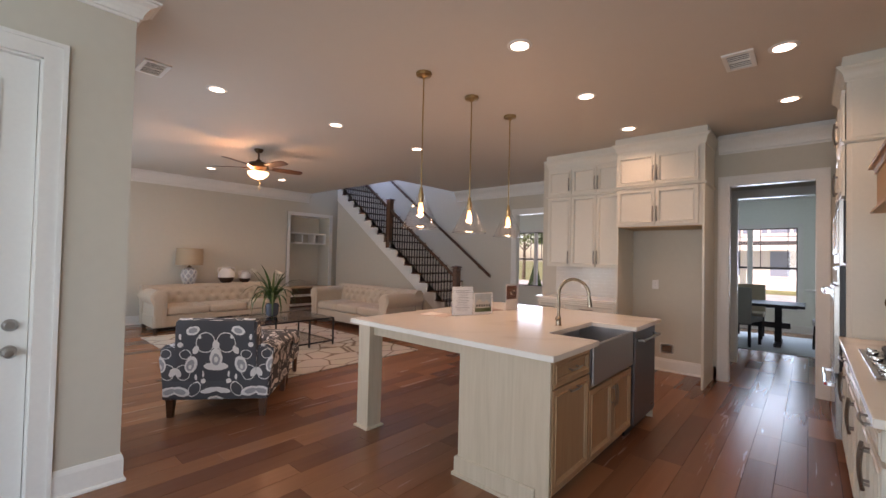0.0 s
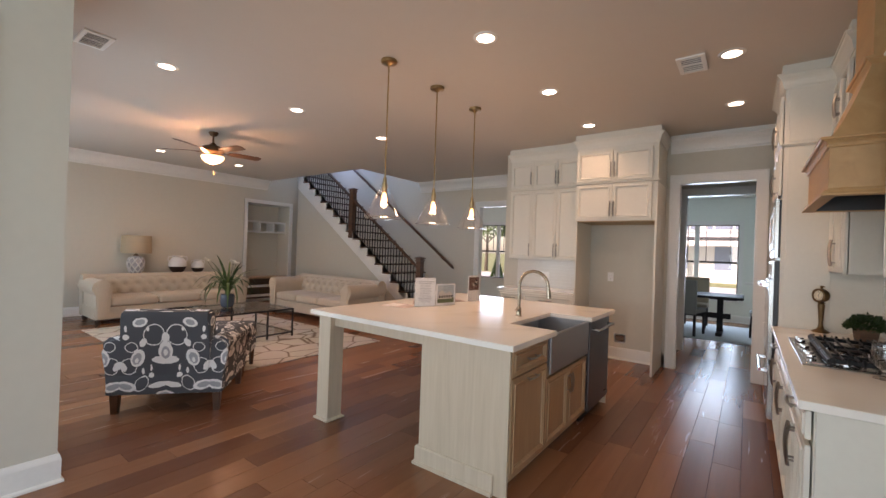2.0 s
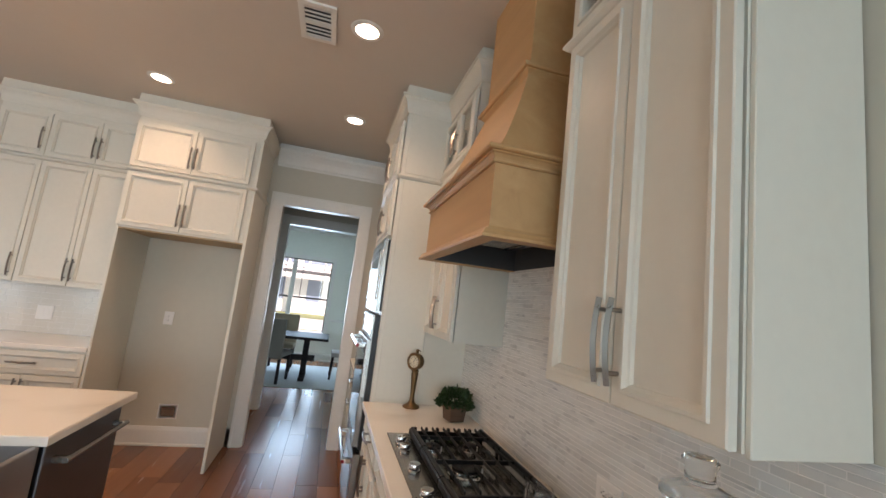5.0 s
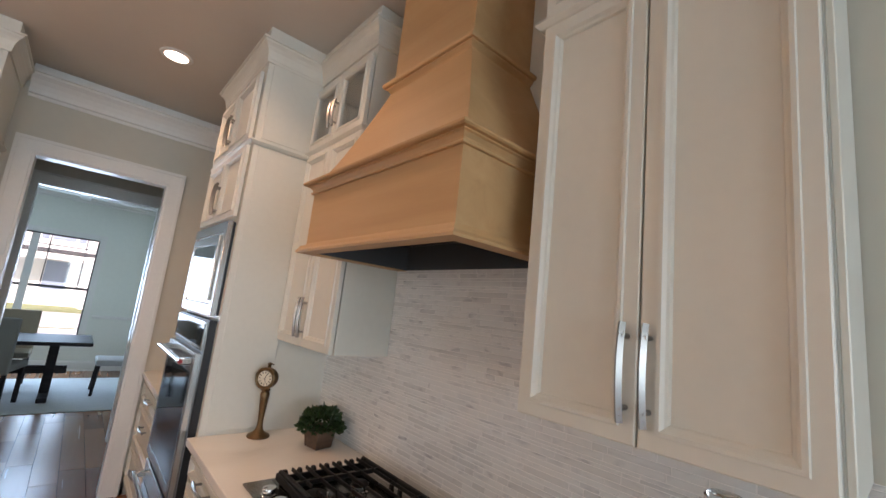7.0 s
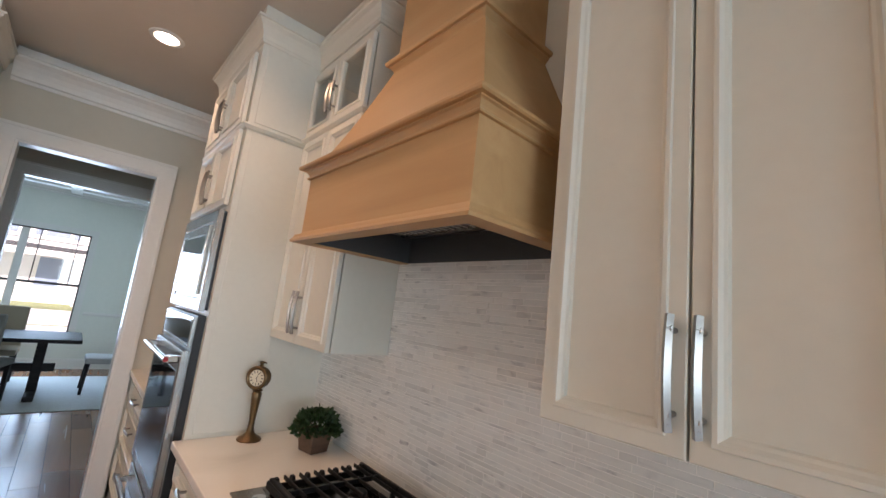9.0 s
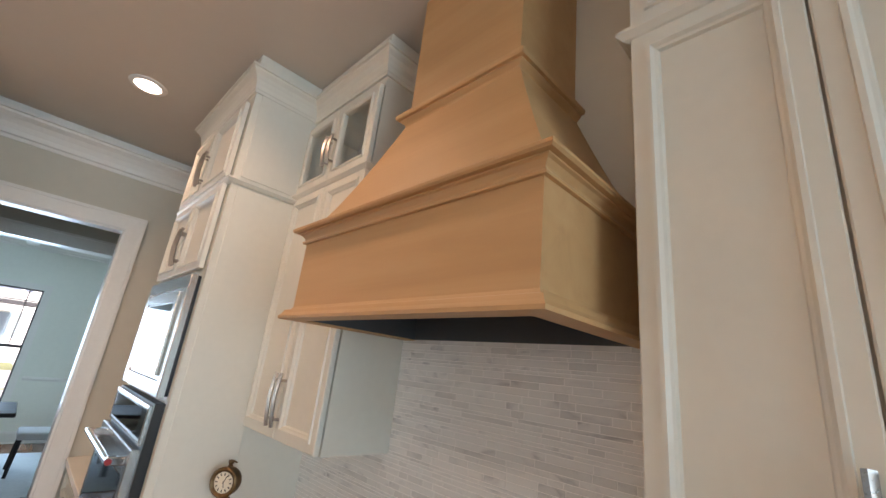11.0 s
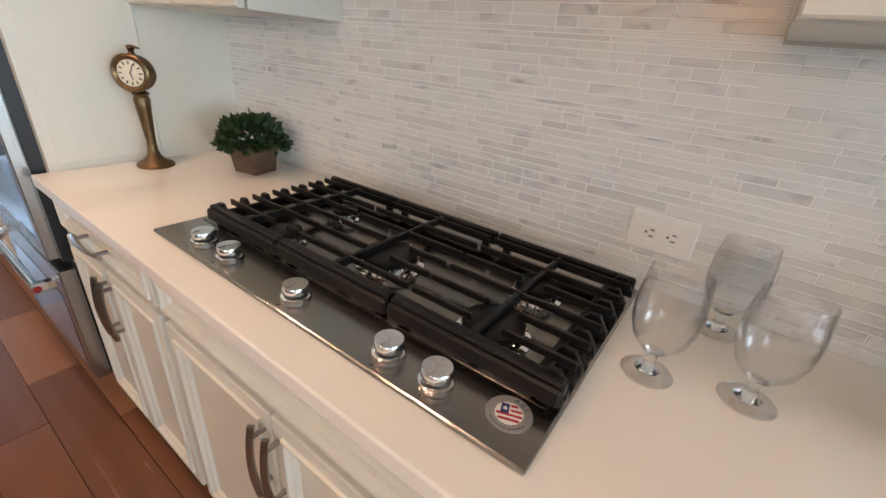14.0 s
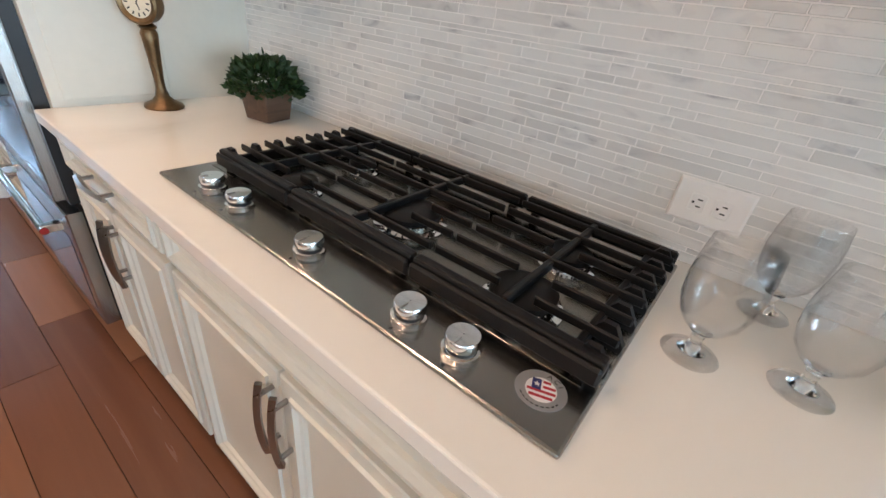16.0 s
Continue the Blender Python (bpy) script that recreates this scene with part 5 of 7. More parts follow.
# outlets
def outlet_plate(name, m, gangs, label, switch=False):
    o = thing(name, m, label, "outlet", "wall plates")
    w = 0.080 + 0.046 * (gangs - 1)
    part("plate", nested(B(), -w / 2, w / 2, -0.0615, 0.0615, [(0, 0), (0, -0.003), (0.004, -0.006)]), M_PLASTIC, o)
    for k in range(gangs):
        cx = (k - (gangs - 1) / 2) * 0.046
        if switch:
            part("rocker", box(B(), cx - 0.016, cx + 0.016, -0.009, -0.0058, -0.033, 0.033, 0.001), M_PLASTIC, o)
            continue
        for cz in (-0.02, 0.02):
            s = part("socket", box(B(), cx - 0.016, cx + 0.016, -0.008, -0.0058, cz - 0.014, cz + 0.014, 0.003), M_PLASTIC, o)
            for dx, w2 in ((-0.0065, 0.0012), (0.0065, 0.0012)):
                part("slot", box(B(), cx + dx - w2, cx + dx + w2, -0.0086, -0.0079, cz - 0.001, cz + 0.007), M_INK, s)
            part("slot", box(B(), cx - 0.002, cx + 0.002, -0.0086, -0.0079, cz - 0.009, cz - 0.005), M_INK, s)


# plate laid sideways on the splashback
outlet_plate("wall_outlet", pose(XE - 0.0075, 5.605, 1.042, 0, 0, -90) @ pose(0, 0, 0, 0, 90, 0), 1, "white double outlet plate on the marble splashback")
outlet_plate("wall_outlet", pose(-1.277, YN - 0.0005, 1.15), 1, "white outlet plate in the refrigerator bay")
outlet_plate("wall_outlet", pose(-2.25, YN - 0.0075, 1.10), 2, "white switch plate over the coffee counter", True)
wb = thing("water_box", pose(-1.13, YN - 0.0005, 0.30), "recessed white water supply box near the floor", "outlet")
part("rim", nested(B(), -0.08, 0.08, -0.065, 0.065, [(0, 0), (0, -0.006), (0.012, -0.006), (0.014, 0.0)], fill=True), M_PLASTIC, wb)
part("recess", box(B(), -0.055, 0.055, -0.004, -0.001, -0.04, 0.04), M_WALNUT, wb)
outlet_plate("wall_outlet", pose(IX1 + 0.0, 7.0, 0.3) @ pose(-0.03, 0.046, 0, 0, 0, 180), 1, "outlet plate on the end of the island")

# faucet with pull-down spout
fc = thing("kitchen_faucet", pose(-1.225, 5.93, CZ), "brushed champagne pull-down gooseneck faucet", "faucet")
M_CHAMP = mat("champagne nickel", (0.36, 0.295, 0.225), 0.26, 1.0, vary=0.05, scale=30)
part("base", lathe(B(), [(0.001, 0.0), (0.027, 0.0), (0.027, 0.006), (0.022, 0.010), (0.020, 0.07), (0.016, 0.075), (0.001, 0.075)], 24), M_CHAMP, fc, smooth=True)
pts = [(0, 0, 0.07), (0, 0, 0.14), (0, 0, 0.24)]
for k in range(13):
    a = math.pi * k / 12 * 1.02
    pts.append((0.125 - 0.125 * math.cos(a), 0, 0.255 + 0.125 * math.sin(a)))
part("spout", tube(B(), pts, 0.0125, 14), M_CHAMP, fc, smooth=True)
e = Vector(pts[-1])
part("spray_head", tube(B(), [e, e + Vector((0.004, 0, -0.03)), e + Vector((0.008, 0, -0.075))], [0.014, 0.016, 0.0185], 16), M_CHAMP, fc, "pull-down spray head", True)
part("lever", tube(B(), [(0, -0.015, 0.05), (0, -0.045, 0.055), (0.03, -0.052, 0.09)], [0.012, 0.010, 0.006], 12), M_CHAMP, fc, smooth=True)

# stands and brochures on the island
def stand(x, y, w, h, yaw, label, photo):
    s = thing("acrylic_sign_stand", pose(x, y, CZ + 0.0005, 0, 0, yaw), label, "sign stand", "sign stands on the island")
    part("card", box(B(), -w / 2, w / 2, -0.001, 0.001, 0.004, h), M_PAPER, s)
    sh = part("acrylic_sleeve", box(B(), -w / 2 - 0.003, w / 2 + 0.003, -0.0035, -0.0018, 0.0, h + 0.004), M_PANE, s)
    part("foot", box(B(), -w / 2, w / 2, -0.035, 0.035, 0.0, 0.003), M_PANE, s)
    r = random.Random(photo)
    if photo == 0:
        for k in range(13):
            bw = w * r.uniform(0.18, 0.36)
            z = h * (0.86 - k * 0.058)
            part("text_line", box(B(), -bw, bw, -0.0015, -0.0011, z - 0.0022, z + 0.0022), M_TEXT, s)
    else:
        z0, z1 = (0.12 * h, 0.94 * h) if photo == 1 else (0.42 * h, 0.93 * h)
        part("photo_sky", box(B(), -w * 0.43, w * 0.43, -0.0014, -0.0011, z0, z1), M_PHSKY if photo == 1 else M_PHRED, s)
        if photo == 2:
            for k in range(5):
                a, z = r.uniform(-0.36, 0.2) * w, z0 + (z1 - z0) * r.uniform(0.05, 0.7)
                part("photo_patch", box(B(), a, a + w * r.uniform(0.12, 0.22), -0.0018, -0.0014, z, z + h * r.uniform(0.06, 0.12)), M_PHHOUSE if k % 2 else M_INK, s)
            return
        part("photo_hedge", box(B(), -w * 0.43, w * 0.43, -0.0018, -0.0014, z0, z0 + (z1 - z0) * 0.28), M_PHLAWN, s)
        hw, zz = w * 0.40, z0 + (z1 - z0) * 0.22
        for c, half, hi, roof in ((-0.25, 0.30, 0.26, 0.16), (0.22, 0.26, 0.22, 0.14), (0.0, 0.14, 0.17, 0.12)):
            bm = B()
            q = -0.0021 - 0.0004 * (half < 0.2)
            bm.faces.new([bm.verts.new((c * 2 * hw + px1 * half * hw * 1.6, q, zz + pz1 * h)) for px1, pz1 in ((-1, 0), (1, 0), (1, hi), (0, hi + roof), (-1, hi))])
            part("photo_house", bm, M_PHHOUSE, s)
        for k in range(6):
            u = -hw * 0.8 + k * hw * 0.32
            part("photo_window", box(B(), u - hw * 0.09, u + hw * 0.09, -0.0032, -0.0027, zz + h * 0.05, zz + h * 0.17), M_INK, s)


M_TEXT = mat("grey printed text", (0.30, 0.28, 0.30), 0.6, vary=0)
M_PHSKY = mat("photo print sky", (0.42, 0.47, 0.50), 0.4, vary=0.2, scale=60)
M_PHRED = mat("photo print dark interior", (0.16, 0.08, 0.06), 0.4, vary=0.5, scale=80)
M_PHLAWN = mat("photo print hedge", (0.10, 0.13, 0.05), 0.4, vary=0.5, scale=120)
M_PHHOUSE = mat("photo print house", (0.55, 0.52, 0.46), 0.4, vary=0.2, scale=90)
stand(-2.09, 5.76, 0.205, 0.265, 62, "white printed card in a clear stand on the island", 0)
stand(-2.02, 5.985, 0.235, 0.205, 76, "house photograph card in a clear stand", 1)
stand(-2.03, 6.50, 0.20, 0.27, 86, "printed card with a dark photograph in a clear stand", 2)
M_BROCH = mat("printed brochure", (0.60, 0.50, 0.46), 0.35, vary=0.15, scale=25)
for bx, by, bz, lab in ((-2.28, 5.62, 10, "flat pale brochure lying on the island"), (-2.25, 6.0, 40, "flat brown brochure lying on the island"), (-2.22, 6.3, 70, "flat dark brochure lying on the island")):
    s = thing("brochure", pose(bx, by, CZ + 0.0005, 0, 0, bz), lab, "brochure", "brochures on the island")
    part("sheet", box(B(), -0.14, 0.14, -0.11, 0.11, 0.0, 0.003), M_BROCH if bz < 20 else M_PHRED, s)
    part("printed_panel", box(B(), -0.12, 0.02, -0.09, 0.09, 0.0031, 0.0034), M_PAPER if bz < 20 else M_BROCH, s)


# ---- entry door ----
dr = tagged(new("door_1"), "closed white panelled entry door with satin hardware", "door", kind="structure")
dr.matrix_world = pose(-2.985, 2.10, 0.012, 0, 0, 90)
DW, DH = 0.885, 2.50
leaf = part("leaf", box(B(), 0.0, DW, 0.0, 0.04, 0.0, DH, 0.002), M_TRIM, dr)
for z0, z1 in ((0.25, 0.95), (1.12, 2.36)):
    part("panel", nested(B(), 0.14, DW - 0.14, z0, z1, [(0, 0.0), (0, -0.006), (0.012, -0.009), (0.02, -0.006), (0.03, -0.001), (0.05, -0.001), (0.065, -0.005)]), M_TRIM, leaf)
part("deadbolt", lathe(B(), [(0.001, -0.026), (0.020, -0.026), (0.026, -0.02), (0.033, -0.010), (0.034, -0.001)], 24, (DW - 0.07, 0, 1.012), "y"), M_NICKEL, dr, "satin nickel deadbolt", True)
bm = B()
lathe(bm, [(0.001, -0.014), (0.028, -0.012), (0.033, -0.006), (0.034, -0.001)], 24, (DW - 0.07, 0, 0.868), "y")
tube(bm, [(DW - 0.07, -0.01, 0.868), (DW - 0.07, -0.045, 0.868)], 0.010, 10)
lathe(bm, [(0.001, -0.075), (0.018, -0.074), (0.028, -0.062), (0.028, -0.052), (0.016, -0.040), (0.011, -0.038)], 24, (DW - 0.07, 0, 0.868), "y")
part("door_handle", bm, M_NICKEL, dr, "satin nickel knob", True)
bm = B()
box(bm, -3.09, -2.95, 2.08, 2.092, 0, 2.52)
box(bm, -3.09, -2.95, 2.988, 3.0, 0, 2.52)
box(bm, -3.09, -2.95, 2.092, 2.988, 2.513, 2.524)
setting("doorway_lining_entry", bm, M_TRIM, "white painted doorway lining", "trim")

# ---- stairs ----
RISE, RUN, SX, SY0, SY1, NST = 0.183, 0.25, -4.92, 9.32, 10.498, 18
stair = thing("staircase", pose(0, 0, 0), "white stair with dark stained treads and iron balusters", "staircase")
bm = B()
pr = [(SX, 0.0)]
for k in range(NST):
    pr += [(SX - k * RUN, (k + 1) * RISE - 0.03), (SX - (k + 1) * RUN, (k + 1) * RISE - 0.03)]
end = SX - NST * RUN
pr = [(x, z) for x, z in pr if x > XW + 0.002]
pr += [(end, 0.0)]
lo = [bm.verts.new((x, SY0, z)) for x, z in pr]
hi = [bm.verts.new((x, SY0 + 0.1, z)) for x, z in pr]
bm.faces.new(lo)
bm.faces.new(hi[::-1])
for k in range(len(pr)):
    bm.faces.new((lo[k], lo[(k + 1) % len(pr)], hi[(k + 1) % len(pr)], hi[k]))
bmesh.ops.triangulate(bm, faces=[f for f in bm.faces if len(f.verts) > 4])
part("side_wall", bm, M_WALL, stair, "greige wall under the stairs")
bm = B()
slope = RISE / RUN
pr2 = [(SX, 0.0)]
for k in range(NST):
    pr2 += [(SX - k * RUN, (k + 1) * RISE - 0.03), (SX - (k + 1) * RUN, (k + 1) * RISE - 0.03)]
drop = 0.26
pr2 += [(end, NST * RISE - drop - 0.08), (SX - drop / slope * 0.9, 0.0)]
lo = [bm.verts.new((x, SY0 - 0.016, z)) for x, z in pr2]
hi = [bm.verts.new((x, SY0 - 0.001, z)) for x, z in pr2]
bm.faces.new(lo)
bm.faces.new(hi[::-1])
for k in range(len(pr2)):
    bm.faces.new((lo[k], lo[(k + 1) % len(pr2)], hi[(k + 1) % len(pr2)], hi[k]))
bmesh.ops.triangulate(bm, faces=[f for f in bm.faces if len(f.verts) > 4])
part("stringer", bm, M_TRIM, stair, "white stepped stringer")
tread_me = mesh_of("tread", box(B(), -RUN - 0.004, 0.024, SY0 - 0.030, SY1, -0.028, 0.0, 0.008, 2), M_STAIN)
riser_me = mesh_of("riser", box(B(), -0.02, 0.0, SY0 + 0.001, SY1, 0.0, RISE - 0.031), M_TRIM)
bal_me = {}
for k in range(NST):
    t = part("tread", tread_me, None, stair, "dark stained tread")
    t.location = (SX - k * RUN, 0, (k + 1) * RISE)
    r = part("riser", riser_me, None, stair)
    r.location = (SX - k * RUN, 0, k * RISE)
RH = 0.86
for k in range(NST - 1):
    for j in range(3):
        off = RUN * (j + 0.5) / 3
        x = SX - k * RUN - off
        if abs(x + 5.13) < 0.07 or abs(x + 7.25) < 0.07:
            continue
        top = (SX - x) * slope + RH - 0.01
        h = top - (k + 1) * RISE
        if j not in bal_me:
            bal_me[j] = mesh_of("baluster", box(B(), -0.0075, 0.0075, -0.0075, 0.0075, 0, h), M_BLACK)
        b = part("baluster", bal_me[j], None, stair, "black iron baluster")
        b.location = (x, SY0 + 0.012, (k + 1) * RISE)


def newel(x, z0, z1):
    n = part("newel_post", box(B(), x - 0.06, x + 0.06, SY0 - 0.048, SY0 + 0.072, z0, z1 - 0.05, 0.004), M_STAIN, stair, "square dark stained newel post")
    bm = B()
    cy = SY0 + 0.012
    c = [(x - 0.06, cy - 0.06), (x - 0.06, cy + 0.06), (x + 0.06, cy + 0.06), (x + 0.06, cy - 0.06)]
    sweep(bm, c, [(0, z1 - 0.10), (0.012, z1 - 0.095), (0.012, z1 - 0.08), (0, z1 - 0.075)], True)
    sweep(bm, c, [(-0.06, z1 - 0.05), (0.022, z1 - 0.05), (0.024, z1 - 0.035), (0.012, z1 - 0.025), (-0.059, z1)], True)
    part("newel_cap", bm, M_STAIN, n)


newel(-5.13, 0.183, 1.30)
newel(-7.25, 1.66, 2.85)


def rail(x0, x1, y, h, w=0.032, name="handrail"):
    bm = B()
    za, zb = (SX - x0) * slope + h, (SX - x1) * slope + h
    prof = [(-w, -0.03), (w, -0.03), (w, 0.0), (w * 0.85, 0.02), (w * 0.4, 0.03), (-w * 0.4, 0.03), (-w * 0.85, 0.02), (-w, 0.0)]
    a = [bm.verts.new((x0, y + u, za + v)) for u, v in prof]
    b = [bm.verts.new((x1, y + u, zb + v)) for u, v in prof]
    bm.faces.new(a)
    bm.faces.new(b[::-1])
    for k in range(len(prof)):
        bm.faces.new((a[k], b[k], b[(k + 1) % len(prof)], a[(k + 1) % len(prof)]))
    return part(name, bm, M_STAIN, stair, "dark stained handrail")


rail(-5.19, -7.19, SY0 + 0.012, RH + 0.02)
rail(-7.31, -9.5, SY0 + 0.012, RH + 0.02)
wr = rail(-5.06, -9.5, 10.42, RH + 0.10, 0.026, "wall_rail")
for k in range(4):
    x = -5.4 - k * 1.25
    z = (SX - x) * slope + RH + 0.07
    part("bracket", tube(B(), [(x, 10.42, z), (x, 10.45, z - 0.05), (x, 10.497, z - 0.05)], 0.008, 8), M_BLACK, wr)

# ---- wall niche with shelf and bench ----
nb = thing("niche_shelf", pose(XW - 0.519, 8.062, 0), "white built-in cubby shelf and bench in the niche", "shelf")
part("shelf_board", box(B(), 0.0, 0.36, 0.0, 1.136, 1.74, 1.775), M_TRIM, nb)
part("shelf_board", box(B(), 0.0, 0.36, 0.0, 1.136, 2.0, 2.035), M_TRIM, nb)
for y in (0.0, 0.42, 0.80, 1.111):
    part("divider", box(B(), 0.0, 0.36, y, y + 0.025, 1.7755, 1.9995), M_TRIM, nb)
part("bench_top", box(B(), 0.0, 0.50, 0.0, 1.136, 0.56, 0.60, 0.004), M_OAKDOOR, nb, "stained wood bench top")
for z in (0.1, 0.34):
    part("bench_rail", box(B(), 0.40, 0.43, 0.0, 1.136, z, z + 0.06), M_TRIM, nb)
part("bench_back", box(B(), 0.0, 0.02, 0.0, 1.136, 0.0, 0.559), M_WALNUT, nb)

# ---- rug ----
M_RUG = bpy.data.materials.new("ivory trellis rug")
M_RUG.use_nodes = True
n, l = M_RUG.node_tree.nodes, M_RUG.node_tree.links
tc, mp, wp, vor, nz = (n.new("ShaderNodeTexCoord"), n.new("ShaderNodeMapping"), n.new("ShaderNodeMixRGB"), n.new("ShaderNodeTexVoronoi"), n.new("ShaderNodeTexNoise"))
mp.inputs["Scale"].default_value = (3.3, 2.5, 1)
mp.inputs["Rotation"].default_value = (0, 0, radians(40))
vor.feature = "DISTANCE_TO_EDGE"
vor.inputs["Scale"].default_value, vor.inputs["Randomness"].default_value = 1.0, 0.55
nz.inputs["Scale"].default_value = 2.6
wp.inputs[0].default_value = 0.06
l.new(tc.outputs["Object"], mp.inputs[0])
l.new(mp.outputs[0], nz.inputs["Vector"])
l.new(mp.outputs[0], wp.inputs[1])
l.new(nz.outputs["Color"], wp.inputs[2])
l.new(wp.outputs[0], vor.inputs["Vector"])
rp = ramp_node(n, [(0.012, (0.20, 0.14, 0.10)), (0.03, (0.40, 0.33, 0.27)), (0.05, (0.62, 0.56, 0.49))])
l.new(vor.outputs["Distance"], rp.inputs[0])
n2 = n.new("ShaderNodeTexNoise")
n2.inputs["Scale"].default_value = 5
mm = n.new("ShaderNodeMixRGB")
mm.blend_type, mm.inputs[0].default_value = "MULTIPLY", 0.25
l.new(rp.outputs[0], mm.inputs[1])
l.new(n2.outputs["Color"], mm.inputs[2])
pb = n["Principled BSDF"]
l.new(mm.outputs[0], pb.inputs["Base Color"])
pb.inputs["Roughness"].default_value = 0.95
n3 = n.new("ShaderNodeTexNoise")
n3.inputs["Scale"].default_value = 250
bp = n.new("ShaderNodeBump")
bp.inputs["Strength"].default_value, bp.inputs["Distance"].default_value = 0.7, 0.004
l.new(n3.outputs["Fac"], bp.inputs["Height"])
l.new(bp.outputs[0], pb.inputs["Normal"])
tagged(part("area_rug", box(B(), -8.0, -4.25, 4.62, 7.38, 0.0005, 0.014, 0.006, 2), M_RUG), "ivory rug with thin brown trellis lines", "rug")

# ---- sofas ----
M_LINEN = mat("oatmeal linen", (0.52, 0.44, 0.345), 0.85, vary=0.07, scale=6, bump=0.35, bump_scale=600, sheen=0.15)
M_FOOT = mat("dark stained foot", (0.035, 0.018, 0.012), 0.4, vary=0.2)
# button linen darkened in colour, as shade that deepens the tufts
M_BUTTON_SHADED = mat("linen button with tuft shade", (0.34, 0.28, 0.21), 0.85, vary=0.05)


def sofa(m, W, label):
    """Chesterfield: rolled arms and a tufted back; faces local -y, back at y = D."""
    D, A = 0.95, 0.30
    s = thing("chesterfield_sofa", m, label, "sofa", "chesterfield sofas")
    part("base", box(B(), 0.04, W - 0.04, 0.06, D - 0.06, 0.10, 0.30, 0.012, 2), M_LINEN, s)
    for k, x in enumerate((0.0, W - A)):
        bm = B()
        prof = [(0.055, 0.10), (0.055, 0.50), (0.03, 0.53), (0.0, 0.58), (-0.005, 0.64), (0.02, 0.70), (0.075, 0.745), (0.15, 0.755), (0.215, 0.735), (0.255, 0.68), (0.26, 0.62), (0.245, 0.57), (0.245, 0.10)]
        if k:
            prof = [(A - u, z) for u, z in prof][::-1]
        a = [bm.verts.new((x + u, 0.02, z)) for u, z in prof]
        b = [bm.verts.new((x + u, D - 0.04, z)) for u, z in prof]
        fa = bm.faces.new(a)
        fb = bm.faces.new(b[::-1])
        for j in range(len(prof)):
            bm.faces.new((a[j], b[j], b[(j + 1) % len(prof)], a[(j + 1) % len(prof)]))
        bmesh.ops.bevel(bm, geom=list(fa.edges), offset=0.012, segments=2, affect="EDGES")
        arm = part("arm", bm, M_LINEN, s, smooth=True)
        cx = x + 0.13 if not k else x + A - 0.13
        part("arm_front", lathe(B(), [(0.001, 0.006), (0.075, 0.004), (0.085, 0.006), (0.095, 0.012), (0.098, 0.022)], 24, (cx, 0, 0.645), "y"), M_LINEN, arm, smooth=True)
        part("arm_front_panel", box(B(), cx - 0.06, cx + 0.06, 0.006, 0.022, 0.12, 0.57, 0.006), M_LINEN, arm)
    # tufted back
    bm = B()
    x0, x1, z0, z1 = A - 0.06, W - A + 0.06, 0.40, 0.80
    nx, nz_ = 84, 16
    cols, rows = int((x1 - x0) / 0.20), 3
    tufts = []
    for r in range(rows):
        for c in range(cols + 1):
            tufts.append((x0 + 0.08 + (c + (0.5 if r % 2 else 0.0)) * (x1 - x0 - 0.16) / cols, z0 + 0.09 + r * 0.125))
    grid = []
    for i in range(nx + 1):
        col = []
        for j in range(nz_ + 1):
            x, v = x0 + (x1 - x0) * i / nx, j / nz_
            ang = v * 1.9
            z = z0 + (z1 - z0 - 0.06) * v + 0.06 * math.sin(min(v * 1.3, 1.57))
            y = D - 0.26 + 0.05 * v - (0.04 if v < 0.8 else 0.04 - (v - 0.8) * 0.5)
            dip = sum(math.exp(-((x - tx) ** 2 + (z - tz) ** 2) / 0.0016) for tx, tz in tufts)
            col.append(bm.verts.new((x, y + 0.048 * min(dip, 1.2), z)))
        grid.append(col)
    for i in range(nx):
        for j in range(nz_):
            bm.faces.new((grid[i][j], grid[i + 1][j], grid[i + 1][j + 1], grid[i][j + 1]))
    back = part("tufted_back", bm, M_LINEN, s, "button-tufted back", True)
    btn = mesh_of("button", lathe(B(), [(0.001, -0.006), (0.008, -0.004), (0.011, 0.001), (0.009, 0.004)], 10, (0, 0, 0), "y"), M_BUTTON_SHADED, True)
    for tx, tz in tufts:
        if x0 + 0.03 < tx < x1 - 0.03:
            b = part("button", btn, None, back)
            v = (tz - z0) / (z1 - z0 - 0.02)
            b.location = (tx, D - 0.26 + 0.05 * v - 0.04 + 0.043, tz)
    bm = B()
    prof = [(D - 0.20, 0.60), (D - 0.235, 0.68), (D - 0.215, 0.765), (D - 0.15, 0.81), (D - 0.07, 0.80), (D - 0.01, 0.74), (D, 0.66), (D - 0.03, 0.57), (D - 0.05, 0.10), (D - 0.20, 0.10)]
    a = [bm.verts.new((0.03, u, z)) for u, z in prof]
    b = [bm.verts.new((W - 0.03, u, z)) for u, z in prof]
    bm.faces.new(a)
    bm.faces.new(b[::-1])
    for j in range(len(prof)):
        bm.faces.new((a[j], b[j], b[(j + 1) % len(prof)], a[(j + 1) % len(prof)]))
    part("back_roll", bm, M_LINEN, s, smooth=True)
    cw = (W - 2 * A + 0.09) / 3
    for k in range(3):
        x = A - 0.045 + k * cw
        c = part("seat_cushion", box(B(), x + 0.003, x + cw - 0.003, 0.03, D - 0.22, 0.305, 0.455, 0.045, 4), M_LINEN, s, smooth=True)
    for fx in (0.10, W - 0.10):
        for fy in (0.10, D - 0.10):
            part("foot", lathe(B(), [(0.028, 0.0), (0.04, 0.03), (0.042, 0.07), (0.034, 0.10)], 14, (fx, fy, 0)), M_FOOT, s, "dark turned foot", True)


